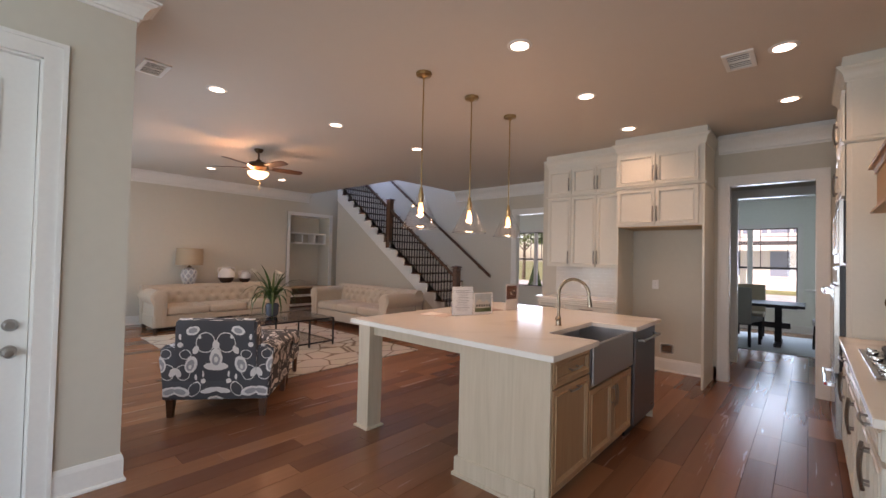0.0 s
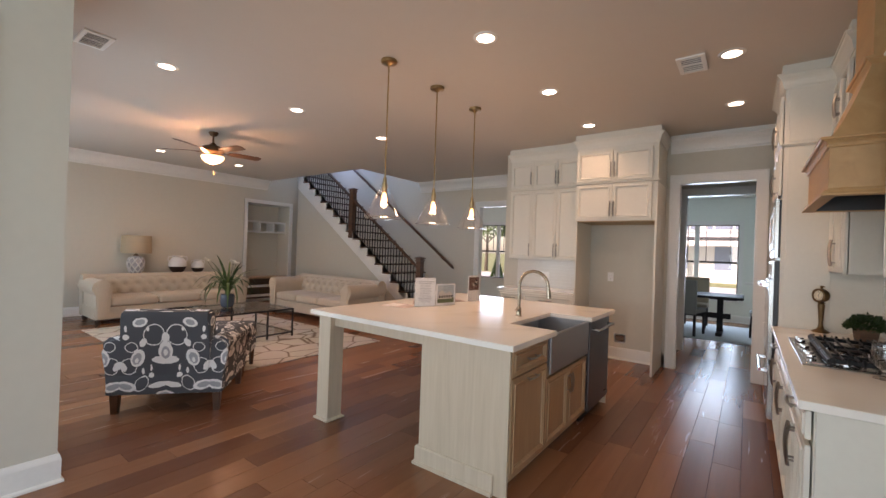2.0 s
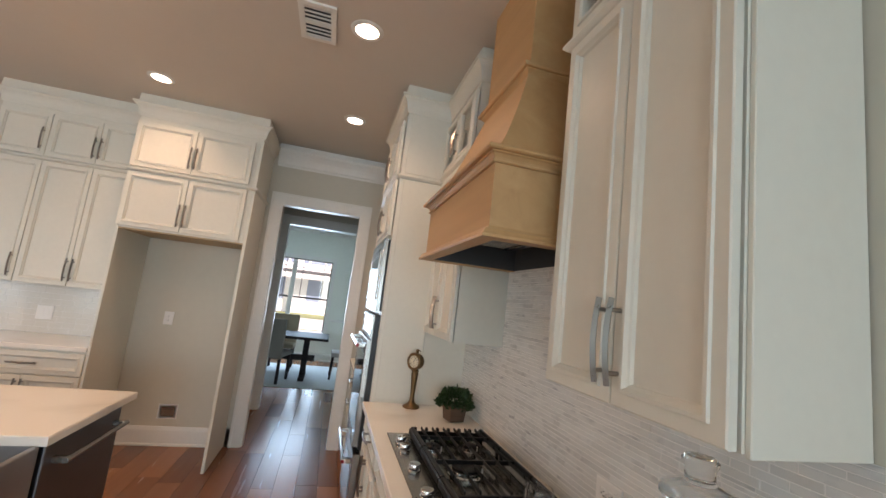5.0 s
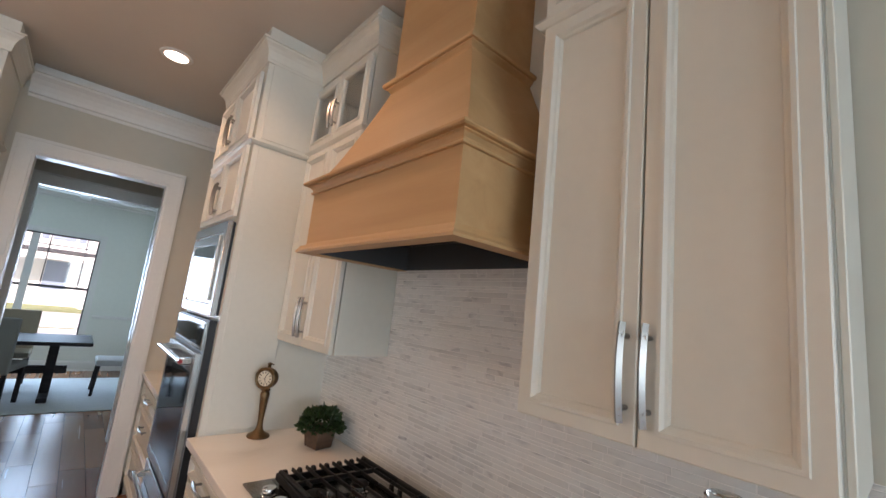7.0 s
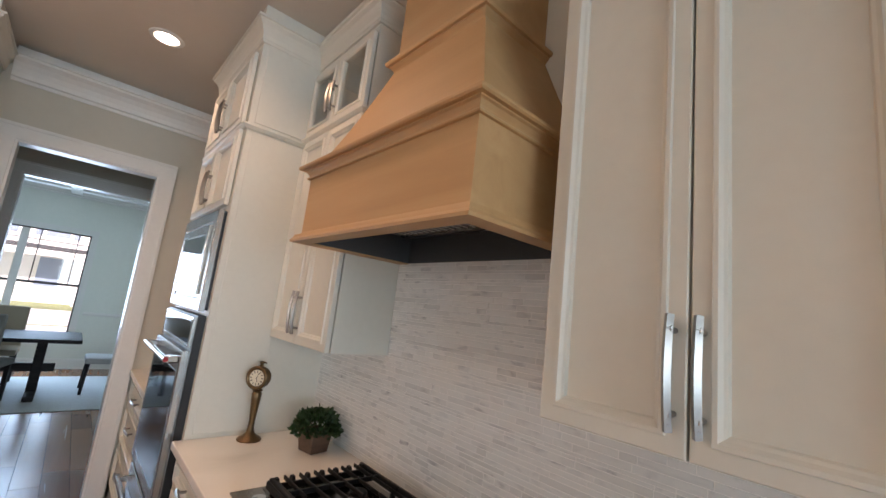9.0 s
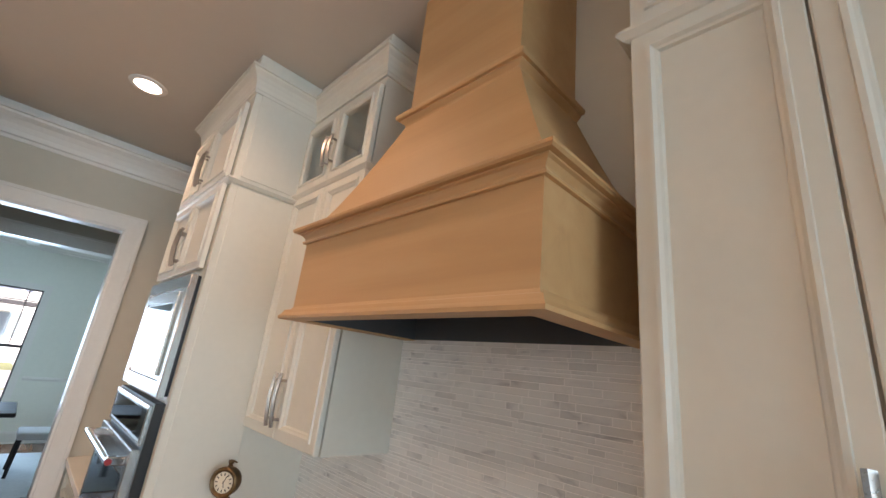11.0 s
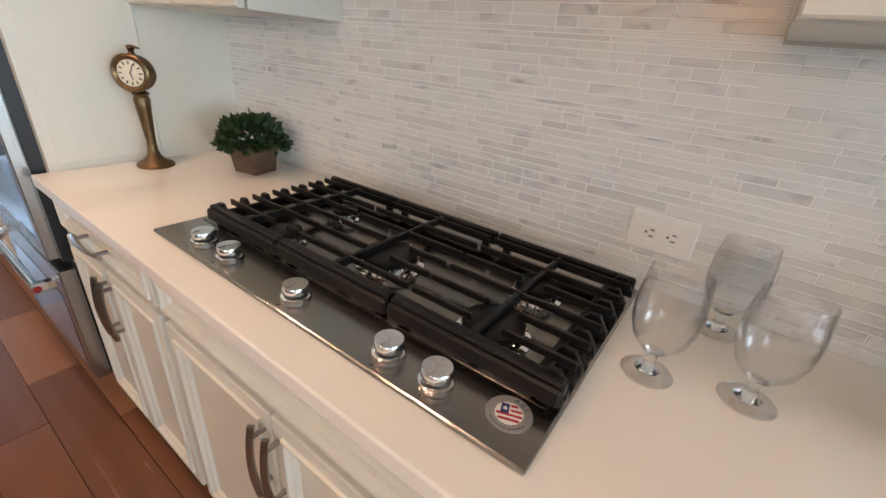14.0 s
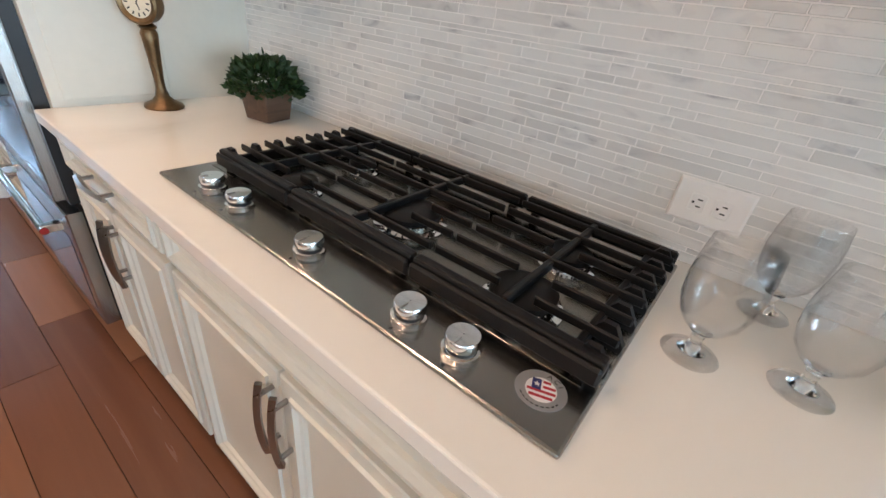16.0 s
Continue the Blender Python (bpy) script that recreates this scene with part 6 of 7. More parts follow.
sofa(pose(-8.22, 4.80, 0.0, 0, 0, 90), 2.62, "oatmeal linen chesterfield sofa with tufted back")
sofa(pose(-7.93, 7.66, 0.0), 2.60, "pale oatmeal chesterfield sofa below the stairs")

# console, lamp and vases behind the sofa
cs = thing("console_table", pose(-9.42, 6.1, 0), "slim dark console table behind the sofa", "table")
part("top", box(B(), -0.17, 0.13, -0.95, 0.95, 0.74, 0.775, 0.004), M_STAIN, cs)
for lx in (-0.14, 0.10):
    for ly in (-0.9, 0.9):
        part("leg", box(B(), lx - 0.02, lx + 0.02, ly - 0.02, ly + 0.02, 0.0, 0.7395), M_STAIN, cs)
M_CER = mat("white ceramic lattice", (0.74, 0.72, 0.70), 0.35, vary=0.05, scale=10)
M_CERG = mat("grey ceramic glaze", (0.40, 0.40, 0.42), 0.4, vary=0.1, scale=10)
M_LSH = mat("tan linen lampshade", (0.46, 0.36, 0.25), 0.9, vary=0.06, scale=10, bump=0.3, bump_scale=400)
lp = thing("table_lamp", pose(-9.41, 5.73, 0.776), "white lattice ceramic table lamp with a tan shade", "table lamp")
part("body", lathe(B(), [(0.07, 0.0), (0.085, 0.01), (0.115, 0.10), (0.14, 0.20), (0.135, 0.28), (0.09, 0.33), (0.05, 0.35), (0.001, 0.35)], 28), M_CERG, lp, smooth=True)
bm = B()
for s in (-1, 1):
    for k in range(8):
        pts = []
        for j in range(15):
            v = j / 14
            rr_ = 0.088 + 0.055 * math.sin(v * math.pi * 0.86)
            a = 2 * math.pi * k / 8 + s * v * 1.5
            pts.append((rr_ * math.cos(a), rr_ * math.sin(a), 0.012 + 0.31 * v))
        tube(bm, pts, 0.011, 6)
part("lattice", bm, M_CER, lp, "raised white lattice", True)
part("neck", lathe(B(), [(0.045, 0.34), (0.045, 0.37), (0.02, 0.38), (0.015, 0.45), (0.001, 0.45)], 16), M_BRONZE, lp, smooth=True)
part("shade", lathe(B(), [(0.255, 0.40), (0.245, 0.75), (0.24, 0.75), (0.25, 0.40)], 36, caps=False), M_LSH, lp, "tan drum shade", True)
for vy, sc, lab in ((6.47, 1.2, "white and dark glazed round vase with handles"), (6.87, 0.92, "smaller white and dark glazed vase")):
    vs_ = thing("ceramic_vase", pose(-9.41, vy, 0.776), lab, "vase", "vases on the console")
    part("lower_body", lathe(B(), [(r * sc, z * sc) for r, z in ((0.06, 0.0), (0.10, 0.03), (0.13, 0.09), (0.135, 0.11))], 24), M_FOOT, vs_, "dark brown glazed lower half", True)
    part("upper_body", lathe(B(), [(r * sc, z * sc) for r, z in ((0.135, 0.11), (0.138, 0.14), (0.13, 0.20), (0.09, 0.25), (0.065, 0.27), (0.08, 0.30), (0.07, 0.302), (0.055, 0.27))], 24), M_CER, vs_, "white glazed upper half", True)
    for s in (-1, 1):
        part("handle", tube(B(), [(0, s * 0.075 * sc, 0.28 * sc), (0, s * 0.14 * sc, 0.28 * sc), (0, s * 0.155 * sc, 0.23 * sc), (0, s * 0.13 * sc, 0.19 * sc)], 0.012 * sc, 8), M_CER, vs_, smooth=True)

# ---- coffee table ----
ct = thing("coffee_table", pose(0, 0, 0.0145), "black metal coffee table with a glass top", "coffee table")
TX0, TX1, TY0, TY1, TZ = -6.55, -5.47, 5.15, 6.64, 0.435
M_TINT = pane_glass("tinted table glass")
for x in (TX0, TX1):
    for y in (TY0, TY1, TY1 - 0.42):
        part("leg", box(B(), x - 0.011, x + 0.011, y - 0.011, y + 0.011, 0.0, TZ - 0.022), M_BLACK, ct)
for z in (TZ - 0.011, 0.06):
    for x in (TX0, TX1):
        part("rail", box(B(), x - 0.011, x + 0.011, TY0 + 0.0115, TY1 - 0.0115, z - 0.0105, z + 0.0105), M_BLACK, ct)
    for y in (TY0, TY1):
        part("rail", box(B(), TX0 - 0.011, TX1 + 0.011, y - 0.011, y + 0.011, z - 0.01, z + 0.01), M_BLACK, ct)
part("glass_top", box(B(), TX0 - 0.01, TX1 + 0.01, TY0 - 0.01, TY1 + 0.01, TZ, TZ + 0.008), M_TINT, ct, "clear glass top")
part("glass_shelf", box(B(), TX0, TX1, TY0, TY1, 0.0715, 0.077), M_TINT, ct, "clear glass lower shelf")
pt = thing("strap_leaf_plant", pose(-6.1, 5.92, TZ + 0.0235), "arching strap-leaf plant in a blue glazed pot", "potted plant")
M_POT = mat("blue grey glazed pot", (0.05, 0.065, 0.09), 0.2, vary=0.2, scale=12)
M_STRAP = mat("strap leaf", (0.045, 0.095, 0.024), 0.45, vary=0.3, scale=9)
M_PETAL = mat("white blossom", (0.70, 0.68, 0.60), 0.6, vary=0.06)
part("pot", lathe(B(), [(0.06, 0.0), (0.085, 0.02), (0.10, 0.09), (0.10, 0.17), (0.09, 0.20), (0.082, 0.19), (0.001, 0.17)], 24), M_POT, pt, smooth=True)
rr = random.Random(3)
for k in range(46):
    a = rr.random() * 6.283
    L = rr.uniform(0.42, 0.78)
    lean = rr.uniform(0.35, 1.45)
    bm = B()
    pts = []
    n_ = 7
    for j in range(n_):
        v = j / (n_ - 1)
        th = lean * v * 1.5
        pts.append((0.02 + L * v * math.sin(th) * 0.75, L * v * math.cos(th * 0.85)))
    left, right = [], []
    for j, (u, z) in enumerate(pts):
        v = j / (n_ - 1)
        w = 0.024 * (1 - v) ** 0.55 * (0.5 + 1.2 * min(v * 3, 1) * 0.6)
        c = Vector((math.cos(a) * u, math.sin(a) * u, 0.17 + z))
        sd = Vector((-math.sin(a), math.cos(a), 0)) * w
        left.append(bm.verts.new(c + sd + Vector((0, 0, w * 0.3))))
        right.append(bm.verts.new(c - sd + Vector((0, 0, w * 0.3))))
    for j in range(n_ - 1):
        bm.faces.new((left[j], right[j], right[j + 1], left[j + 1]))
    part("leaf", bm, M_STRAP, pt, smooth=True)
for a, u, z in ((0.5, 0.08, 0.68), (2.2, 0.22, 0.66), (4.0, 0.30, 0.70)):
    bm = B()
    for q in range(6):
        lathe(bm, [(0.001, -0.012), (0.016, -0.006), (0.02, 0.004), (0.012, 0.012), (0.001, 0.014)], 8, (u * math.cos(a) + 0.03 * math.cos(q), u * math.sin(a) + 0.03 * math.sin(q), z + 0.008 * q))
    part("blossom", bm, M_PETAL, pt, "small white flower cluster", True)
    part("flower_stem", tube(B(), [(0, 0, 0.17), (u * 0.6 * math.cos(a), u * 0.6 * math.sin(a), z * 0.75), (u * math.cos(a), u * math.sin(a), z)], 0.003, 6), M_STRAP, pt)

# ---- patterned armchair and ottoman ----
M_IKAT = bpy.data.materials.new("grey and white ikat cloth")
M_IKAT.use_nodes = True
n, l = M_IKAT.node_tree.nodes, M_IKAT.node_tree.links
tc = n.new("ShaderNodeTexCoord")
sep = n.new("ShaderNodeSeparateXYZ")
l.new(tc.outputs["Object"], sep.inputs[0])


def mnode(op, *ins):
    q = n.new("ShaderNodeMath")
    q.operation = op
    for k, v in enumerate(ins):
        if isinstance(v, (int, float)):
            q.inputs[k].default_value = v
        else:
            l.new(v, q.inputs[k])
    return q.outputs[0]


nrm = n.new("ShaderNodeSeparateXYZ")
l.new(tc.outputs["Normal"], nrm.inputs[0])
side = mnode("GREATER_THAN", mnode("ABSOLUTE", nrm.outputs["X"]), 0.7)
flat = mnode("GREATER_THAN", mnode("ABSOLUTE", nrm.outputs["Z"]), 0.75)
bleed = n.new("ShaderNodeTexNoise")
bleed.inputs["Scale"].default_value, bleed.inputs["Detail"].default_value = 38, 3
l.new(tc.outputs["Object"], bleed.inputs["Vector"])
jog = mnode("MULTIPLY", mnode("SUBTRACT", bleed.outputs["Fac"], 0.5), 0.016)
across = mnode("MULTIPLY_ADD", mnode("SUBTRACT", mnode("ADD", sep.outputs["Y"], 0.2), sep.outputs["X"]), side, sep.outputs["X"])
u_ = mnode("PINGPONG", mnode("ADD", mnode("ABSOLUTE", across), jog), 0.335)
rise = mnode("MULTIPLY_ADD", mnode("SUBTRACT", mnode("ADD", sep.outputs["Y"], 0.62), sep.outputs["Z"]), flat, sep.outputs["Z"])
v_ = mnode("ADD", mnode("PINGPONG", mnode("ADD", mnode("SUBTRACT", rise, 0.14), jog), 0.70), 0.14)


def oval(cu, cv, a, b, turn=0.0):
    """Squared radius in units of an ellipse of the print, 1 on its edge."""
    c, s_ = math.cos(radians(turn)), math.sin(radians(turn))
    du, dv = mnode("SUBTRACT", u_, cu), mnode("SUBTRACT", v_, cv)
    a, b = a * 0.88, b * 0.88
    p = mnode("DIVIDE", mnode("ADD", mnode("MULTIPLY", du, c), mnode("MULTIPLY", dv, s_)), a)
    q = mnode("DIVIDE", mnode("SUBTRACT", mnode("MULTIPLY", dv, c), mnode("MULTIPLY", du, s_)), b)
    return mnode("ADD", mnode("MULTIPLY", p, p), mnode("MULTIPLY", q, q))


def any_of(fields):
    out = fields[0]
    for f_ in fields[1:]:
        out = mnode("MAXIMUM", out, f_)
    return out


def inside(*e):
    return mnode("LESS_THAN", oval(*e), 1.0)


def hoop(cu, cv, a, b, turn, thick):
    return mnode("COMPARE", oval(cu, cv, a, b, turn), 1.0, thick)


white = any_of([inside(*e) for e in (
    (0.0, 0.53, 0.060, 0.095), (0.0, 0.455, 0.115, 0.042), (0.0, 0.645, 0.034, 0.045), (0.205, 0.47, 0.056, 0.085, 18), (0.185, 0.77, 0.065, 0.044, -20),
    (0.165, 0.60, 0.026, 0.045, 25), (0.29, 0.645, 0.026, 0.026), (0.105, 0.325, 0.024, 0.024), (0.285, 0.235, 0.085, 0.045, 15), (0.05, 0.245, 0.085, 0.026, -12),
    (0.315, 0.40, 0.03, 0.05, -30), (0.0, 0.165, 0.075, 0.034), (0.29, 0.715, 0.012, 0.03), (0.105, 0.385, 0.010, 0.032), (0.13, 0.715, 0.014, 0.022), (0.165, 0.36, 0.012, 0.03))]
    + [hoop(0.085, 0.665, 0.085, 0.10, 10, 0.10), hoop(0.27, 0.40, 0.065, 0.075, 0, 0.11), hoop(0.175, 0.255, 0.05, 0.075, 30, 0.13), hoop(0.25, 0.56, 0.05, 0.045, 0, 0.15)])
grey = any_of([inside(*e) for e in ((0.0, 0.515, 0.038, 0.060), (0.21, 0.465, 0.036, 0.058, 18), (0.185, 0.77, 0.042, 0.026, -20), (0.29, 0.235, 0.056, 0.026, 15), (0.0, 0.165, 0.042, 0.018))])
core = any_of([inside(*e) for e in ((0.0, 0.515, 0.018, 0.030), (0.212, 0.45, 0.014, 0.024, 18), (0.29, 0.645, 0.011, 0.011), (0.105, 0.325, 0.010, 0.010))])
tone_ = mnode("SUBTRACT", white, mnode("MULTIPLY", mnode("SUBTRACT", grey, core), 0.42))
fine = n.new("ShaderNodeTexNoise")
fine.inputs["Scale"].default_value = 160
edge = mnode("MULTIPLY", tone_, mnode("MULTIPLY_ADD", fine.outputs["Fac"], 0.4, 0.76))
rp = ramp_node(n, [(0.0, (0.078, 0.083, 0.094)), (0.5, (0.30, 0.31, 0.34)), (0.9, (0.80, 0.79, 0.78))])
l.new(edge, rp.inputs[0])
pb = n["Principled BSDF"]
l.new(rp.outputs[0], pb.inputs["Base Color"])
pb.inputs["Roughness"].default_value = 0.9
bp = n.new("ShaderNodeBump")
bp.inputs["Strength"].default_value, bp.inputs["Distance"].default_value = 0.3, 0.002
f2 = n.new("ShaderNodeTexNoise")
f2.inputs["Scale"].default_value = 700
l.new(f2.outputs["Fac"], bp.inputs["Height"])
l.new(bp.outputs[0], pb.inputs["Normal"])

CHM = pose(-3.90, 4.475, 0, 0, 0, 49)
ac = thing("armchair", CHM, "grey armchair with white ikat print and dark legs", "armchair")
# local +y is the chair's front; back at y = -0.40
bm = B()
prof = [(-0.40, 0.20), (-0.43, 0.55), (-0.455, 0.80), (-0.44, 0.855), (-0.39, 0.87), (-0.32, 0.85), (-0.29, 0.79), (-0.23, 0.45), (-0.22, 0.20)]
a = [bm.verts.new((-0.335, y, z)) for y, z in prof]
b = [bm.verts.new((0.335, y, z)) for y, z in prof]
fa, fb = bm.faces.new(a[::-1]), bm.faces.new(b)
for j in range(len(prof)):
    bm.faces.new((a[j], b[j], b[(j + 1) % len(prof)], a[(j + 1) % len(prof)]))
bmesh.ops.bevel(bm, geom=list(fa.edges) + list(fb.edges), offset=0.02, segments=2, affect="EDGES")
part("backrest", bm, M_IKAT, ac, smooth=True)
for s in (-1, 1):
    bm = B()
    prof = [(0.30, 0.20), (0.30, 0.58), (0.32, 0.625), (0.37, 0.645), (0.43, 0.635), (0.47, 0.60), (0.475, 0.56), (0.45, 0.52), (0.44, 0.20)]
    a = [bm.verts.new((s * x, -0.41, z)) for x, z in prof]
    b = [bm.verts.new((s * x, 0.40, z - 0.03 * (z > 0.4))) for x, z in prof]
    fa, fb = bm.faces.new(a), bm.faces.new(b[::-1])
    for j in range(len(prof)):
        bm.faces.new((a[j], b[j], b[(j + 1) % len(prof)], a[(j + 1) % len(prof)]))
    bmesh.ops.bevel(bm, geom=list(fa.edges) + list(fb.edges), offset=0.022, segments=2, affect="EDGES")
    part("arm", bm, M_IKAT, ac, smooth=True)
part("seat_base", box(B(), -0.44, 0.44, -0.415, 0.38, 0.16, 0.33, 0.02, 2), M_IKAT, ac, smooth=True)
part("seat_cushion", box(B(), -0.295, 0.295, -0.23, 0.42, 0.335, 0.47, 0.04, 3), M_IKAT, ac, smooth=True)
for x, y in ((-0.385, -0.36), (0.385, -0.36), (-0.385, 0.33), (0.385, 0.33)):
    bm = B()
    t = [bm.verts.new((sx * 0.032, sy * 0.032, 0.165)) for sx, sy in ((-1, -1), (1, -1), (1, 1), (-1, 1))]
    q = [bm.verts.new((sx * 0.022, sy * 0.022, 0.0)) for sx, sy in ((-1, -1), (1, -1), (1, 1), (-1, 1))]
    bm.faces.new(t)
    bm.faces.new(q[::-1])
    for k in range(4):
        bm.faces.new((q[k], q[(k + 1) % 4], t[(k + 1) % 4], t[k]))
    p = part("leg", bm, M_STAIN, ac, "tapered dark wooden leg")
    p.location = (x, y, 0)
ot = thing("ottoman", CHM @ pose(0, 0.78, 0), "matching ikat print ottoman with dark legs", "ottoman")
part("base", box(B(), -0.40, 0.40, -0.27, 0.27, 0.20, 0.36, 0.02, 2), M_IKAT, ot, smooth=True)
part("cushion", box(B(), -0.41, 0.41, -0.28, 0.28, 0.362, 0.53, 0.06, 4), M_IKAT, ot, smooth=True)
for x in (-0.36, 0.36):
    for y in (-0.22, 0.22):
        bm = B()
        lathe(bm, [(0.02, 0.0), (0.032, 0.20)], 4)
        p = part("leg", bm, M_STAIN, ot, "tapered dark wooden leg")
        p.location = (x, y, 0.0)


# ---- dining room ----
M_DRUG = mat("pale blue-grey rug", (0.52, 0.55, 0.56), 0.95, vary=0.12, scale=5, bump=0.5, bump_scale=300)
tagged(part("dining_rug", box(B(), -2.4, 0.78, 11.60, 13.75, 0.0005, 0.012, 0.004), M_DRUG), "pale blue-grey rug under the dining table", "rug")
M_BLKWOOD = wood("black stained table wood", (0.012, 0.010, 0.012), (0.022, 0.018, 0.020), (0.04, 0.034, 0.034), 0.6, "x", tone=0.2)
M_BLKWOOD.node_tree.nodes["Principled BSDF"].inputs["Specular IOR Level"].default_value = 0.2
dt = thing("dining_table", pose(-0.95, 12.45, 0.0125), "dark trestle dining table", "table")
part("tabletop", box(B(), -1.2, 1.20, -0.50, 0.50, 0.71, 0.755, 0.006), M_BLKWOOD, dt)
for s in (-1, 1):
    t = part("trestle_leg", box(B(), s * 0.83 - 0.05, s * 0.83 + 0.05, -0.06, 0.06, 0.06, 0.7095, 0.004), M_BLKWOOD, dt)
    part("trestle_foot", box(B(), s * 0.83 - 0.05, s * 0.83 + 0.05, -0.38, 0.38, 0.0, 0.0595, 0.006), M_BLKWOOD, t)
part("stretcher", box(B(), -0.779, 1.0, -0.03, 0.03, 0.30, 0.40, 0.004), M_BLKWOOD, dt)
M_GREYCL = mat("grey upholstery", (0.24, 0.24, 0.225), 0.9, vary=0.06, scale=10, bump=0.3, bump_scale=500)
M_TANCL = mat("tan upholstery", (0.40, 0.33, 0.24), 0.9, vary=0.06, scale=10, bump=0.3, bump_scale=500)


def dining_chair(m, cloth, label):
    c = thing("dining_chair", m, label, "chair", "dining chairs")
    part("seat", box(B(), -0.24, 0.24, -0.24, 0.27, 0.42, 0.50, 0.02, 2), cloth, c)
    b = part("backrest", box(B(), -0.24, 0.24, -0.29, -0.225, 0.40, 1.04, 0.018, 2), cloth, c)
    for x in (-0.205, 0.205):
        for y in (-0.24, 0.22):
            part("leg", box(B(), x - 0.02, x + 0.02, y - 0.02, y + 0.02, 0.0, 0.4195), M_BLKWOOD, c)


dining_chair(pose(-0.62, 12.03, 0.0125, 0, 0, -14), M_GREYCL, "grey upholstered high-back dining chair with dark legs")
dining_chair(pose(-0.60, 13.12, 0.0125, 0, 0, 180), M_TANCL, "tan upholstered high-back dining chair with dark legs")
dining_chair(pose(-1.4, 12.0, 0.0125), M_GREYCL, "grey upholstered high-back dining chair with dark legs")
M_WHITECL = mat("pale grey seat cloth", (0.5, 0.5, 0.5), 0.9, vary=0.06)
bn = thing("dining_stool", pose(0.58, 12.62, 0.0125), "backless stool with a pale seat and dark legs", "stool")
part("seat", box(B(), -0.24, 0.24, -0.24, 0.24, 0.40, 0.48, 0.02, 2), M_WHITECL, bn)
for x in (-0.2, 0.2):
    for y in (-0.2, 0.2):
        part("leg", tube(B(), [(x, y, 0.3995), (x * 1.12, y * 1.12, 0.0)], 0.018, 4), M_BLKWOOD, bn)
bm = B()
for k in range(3):
    box(bm, -2.86, XE, 11.3 + k * 1.3, 11.45 + k * 1.3, CEIL - 0.12, CEIL - 0.0005)
for x in (-1.9, -0.3):
    box(bm, x, x + 0.15, 10.43, 14.5, CEIL - 0.115, CEIL - 0.001)
setting("ceiling_beams_dining", bm, M_TRIM, "white coffered ceiling beams", "ceiling")
bm = B()
sweep(bm, [(XE, 14.5), (0.24, 14.5)], [(0, 0.9), (0.02, 0.9), (0.03, 0.93), (0.02, 0.96), (0, 0.96)])
sweep(bm, [(XE, 10.42), (XE, 14.5)], [(0, 0.9), (0.02, 0.9), (0.03, 0.93), (0.02, 0.96), (0, 0.96)])
setting("chair_rail", bm, M_TRIM, "white chair rail along the dining wall", "trim")
bm = B()
for k in range(2):
    box(bm, -7.78, -2.98, 11.8 + k * 1.3, 11.95 + k * 1.3, CEIL - 0.16, CEIL - 0.0005)
setting("ceiling_beams_study", bm, M_TRIM, "white beams on the study ceiling", "ceiling")

# ---- outdoors ----
M_ROAD = mat("concrete road", (0.55, 0.54, 0.52), 0.9, vary=0.1, scale=1, bump=0.3, bump_scale=80)
setting("road", box(B(), -120, 120, 24, 31, -0.17, -0.12), M_ROAD, "pale concrete street", "road")
setting("pavement", box(B(), -120, 120, 18.0, 23.0, -0.17, -0.10), M_ROAD, "pale concrete pavement", "pavement")
M_SIDING = mat("white lap siding", (0.84, 0.84, 0.82), 0.7, vary=0.04, scale=2)
M_STONE = mat("grey stone veneer", (0.34, 0.33, 0.32), 0.85, vary=0.3, scale=4, bump=0.5, bump_scale=20)
M_ROOF = mat("dark roof shingles", (0.07, 0.07, 0.075), 0.9, vary=0.2, scale=6)
# panes carry the sky's reflection in their colour; the shutters share it
M_WINB = mat("blue grey shutters and sky-tinted panes", (0.26, 0.32, 0.42), 0.1, vary=0.1)


def house(x, y, w, h, siding, label):
    g = thing("house", pose(x, y, -0.16), label, "house", "houses across the street")
    part("wall", box(B(), -w / 2, w / 2, 0, 9, 0, h), siding, g)
    bm = B()
    a = [bm.verts.new(p) for p in ((-w / 2 - 0.5, -0.6, h), (w / 2 + 0.5, -0.6, h), (w / 2 + 0.5, 9.6, h), (-w / 2 - 0.5, 9.6, h))]
    r = [bm.verts.new(p) for p in ((-w / 2 + 2.5, 4.5, h + 3.2), (w / 2 - 2.5, 4.5, h + 3.2))]
    for f in ((a[0], a[1], r[1], r[0]), (a[2], a[3], r[0], r[1]), (a[1], a[2], r[1]), (a[3], a[0], r[0]), (a[3], a[2], a[1], a[0])):
        bm.faces.new(f)
    part("roof", bm, M_ROOF, g)
    bm = B()
    box(bm, -w / 2, w * 0.15, -1.8, -0.6, 2.9, 3.1)
    # porch roof of this house
    part("overhang_slab", bm, M_ROOF, g)
    for px0 in (-w / 2 + 0.2, -w * 0.18, w * 0.15 - 0.3):
        part("porch_post", box(B(), px0, px0 + 0.25, -1.75, -1.5, 0, 2.899), M_SIDING, g)
    for fl in (0.9, 3.7):
        k = 0
        u = -w / 2 + 1.2
        while u < w / 2 - 1.4 and fl + 1.6 < h:
            q = part("window", box(B(), u - 0.1, u + 1.1, -0.06, -0.002, fl - 0.1, fl + 1.7), M_TRIM, g)
            part("pane", box(B(), u, u + 1.0, -0.075, -0.0605, fl, fl + 1.6), M_WINB, q)
            if fl > 2:
                for sx in (-0.45, 1.15):
                    part("shutter", box(B(), u + sx, u + sx + 0.3, -0.05, -0.002, fl, fl + 1.6), M_WINB, q)
            u += 2.6


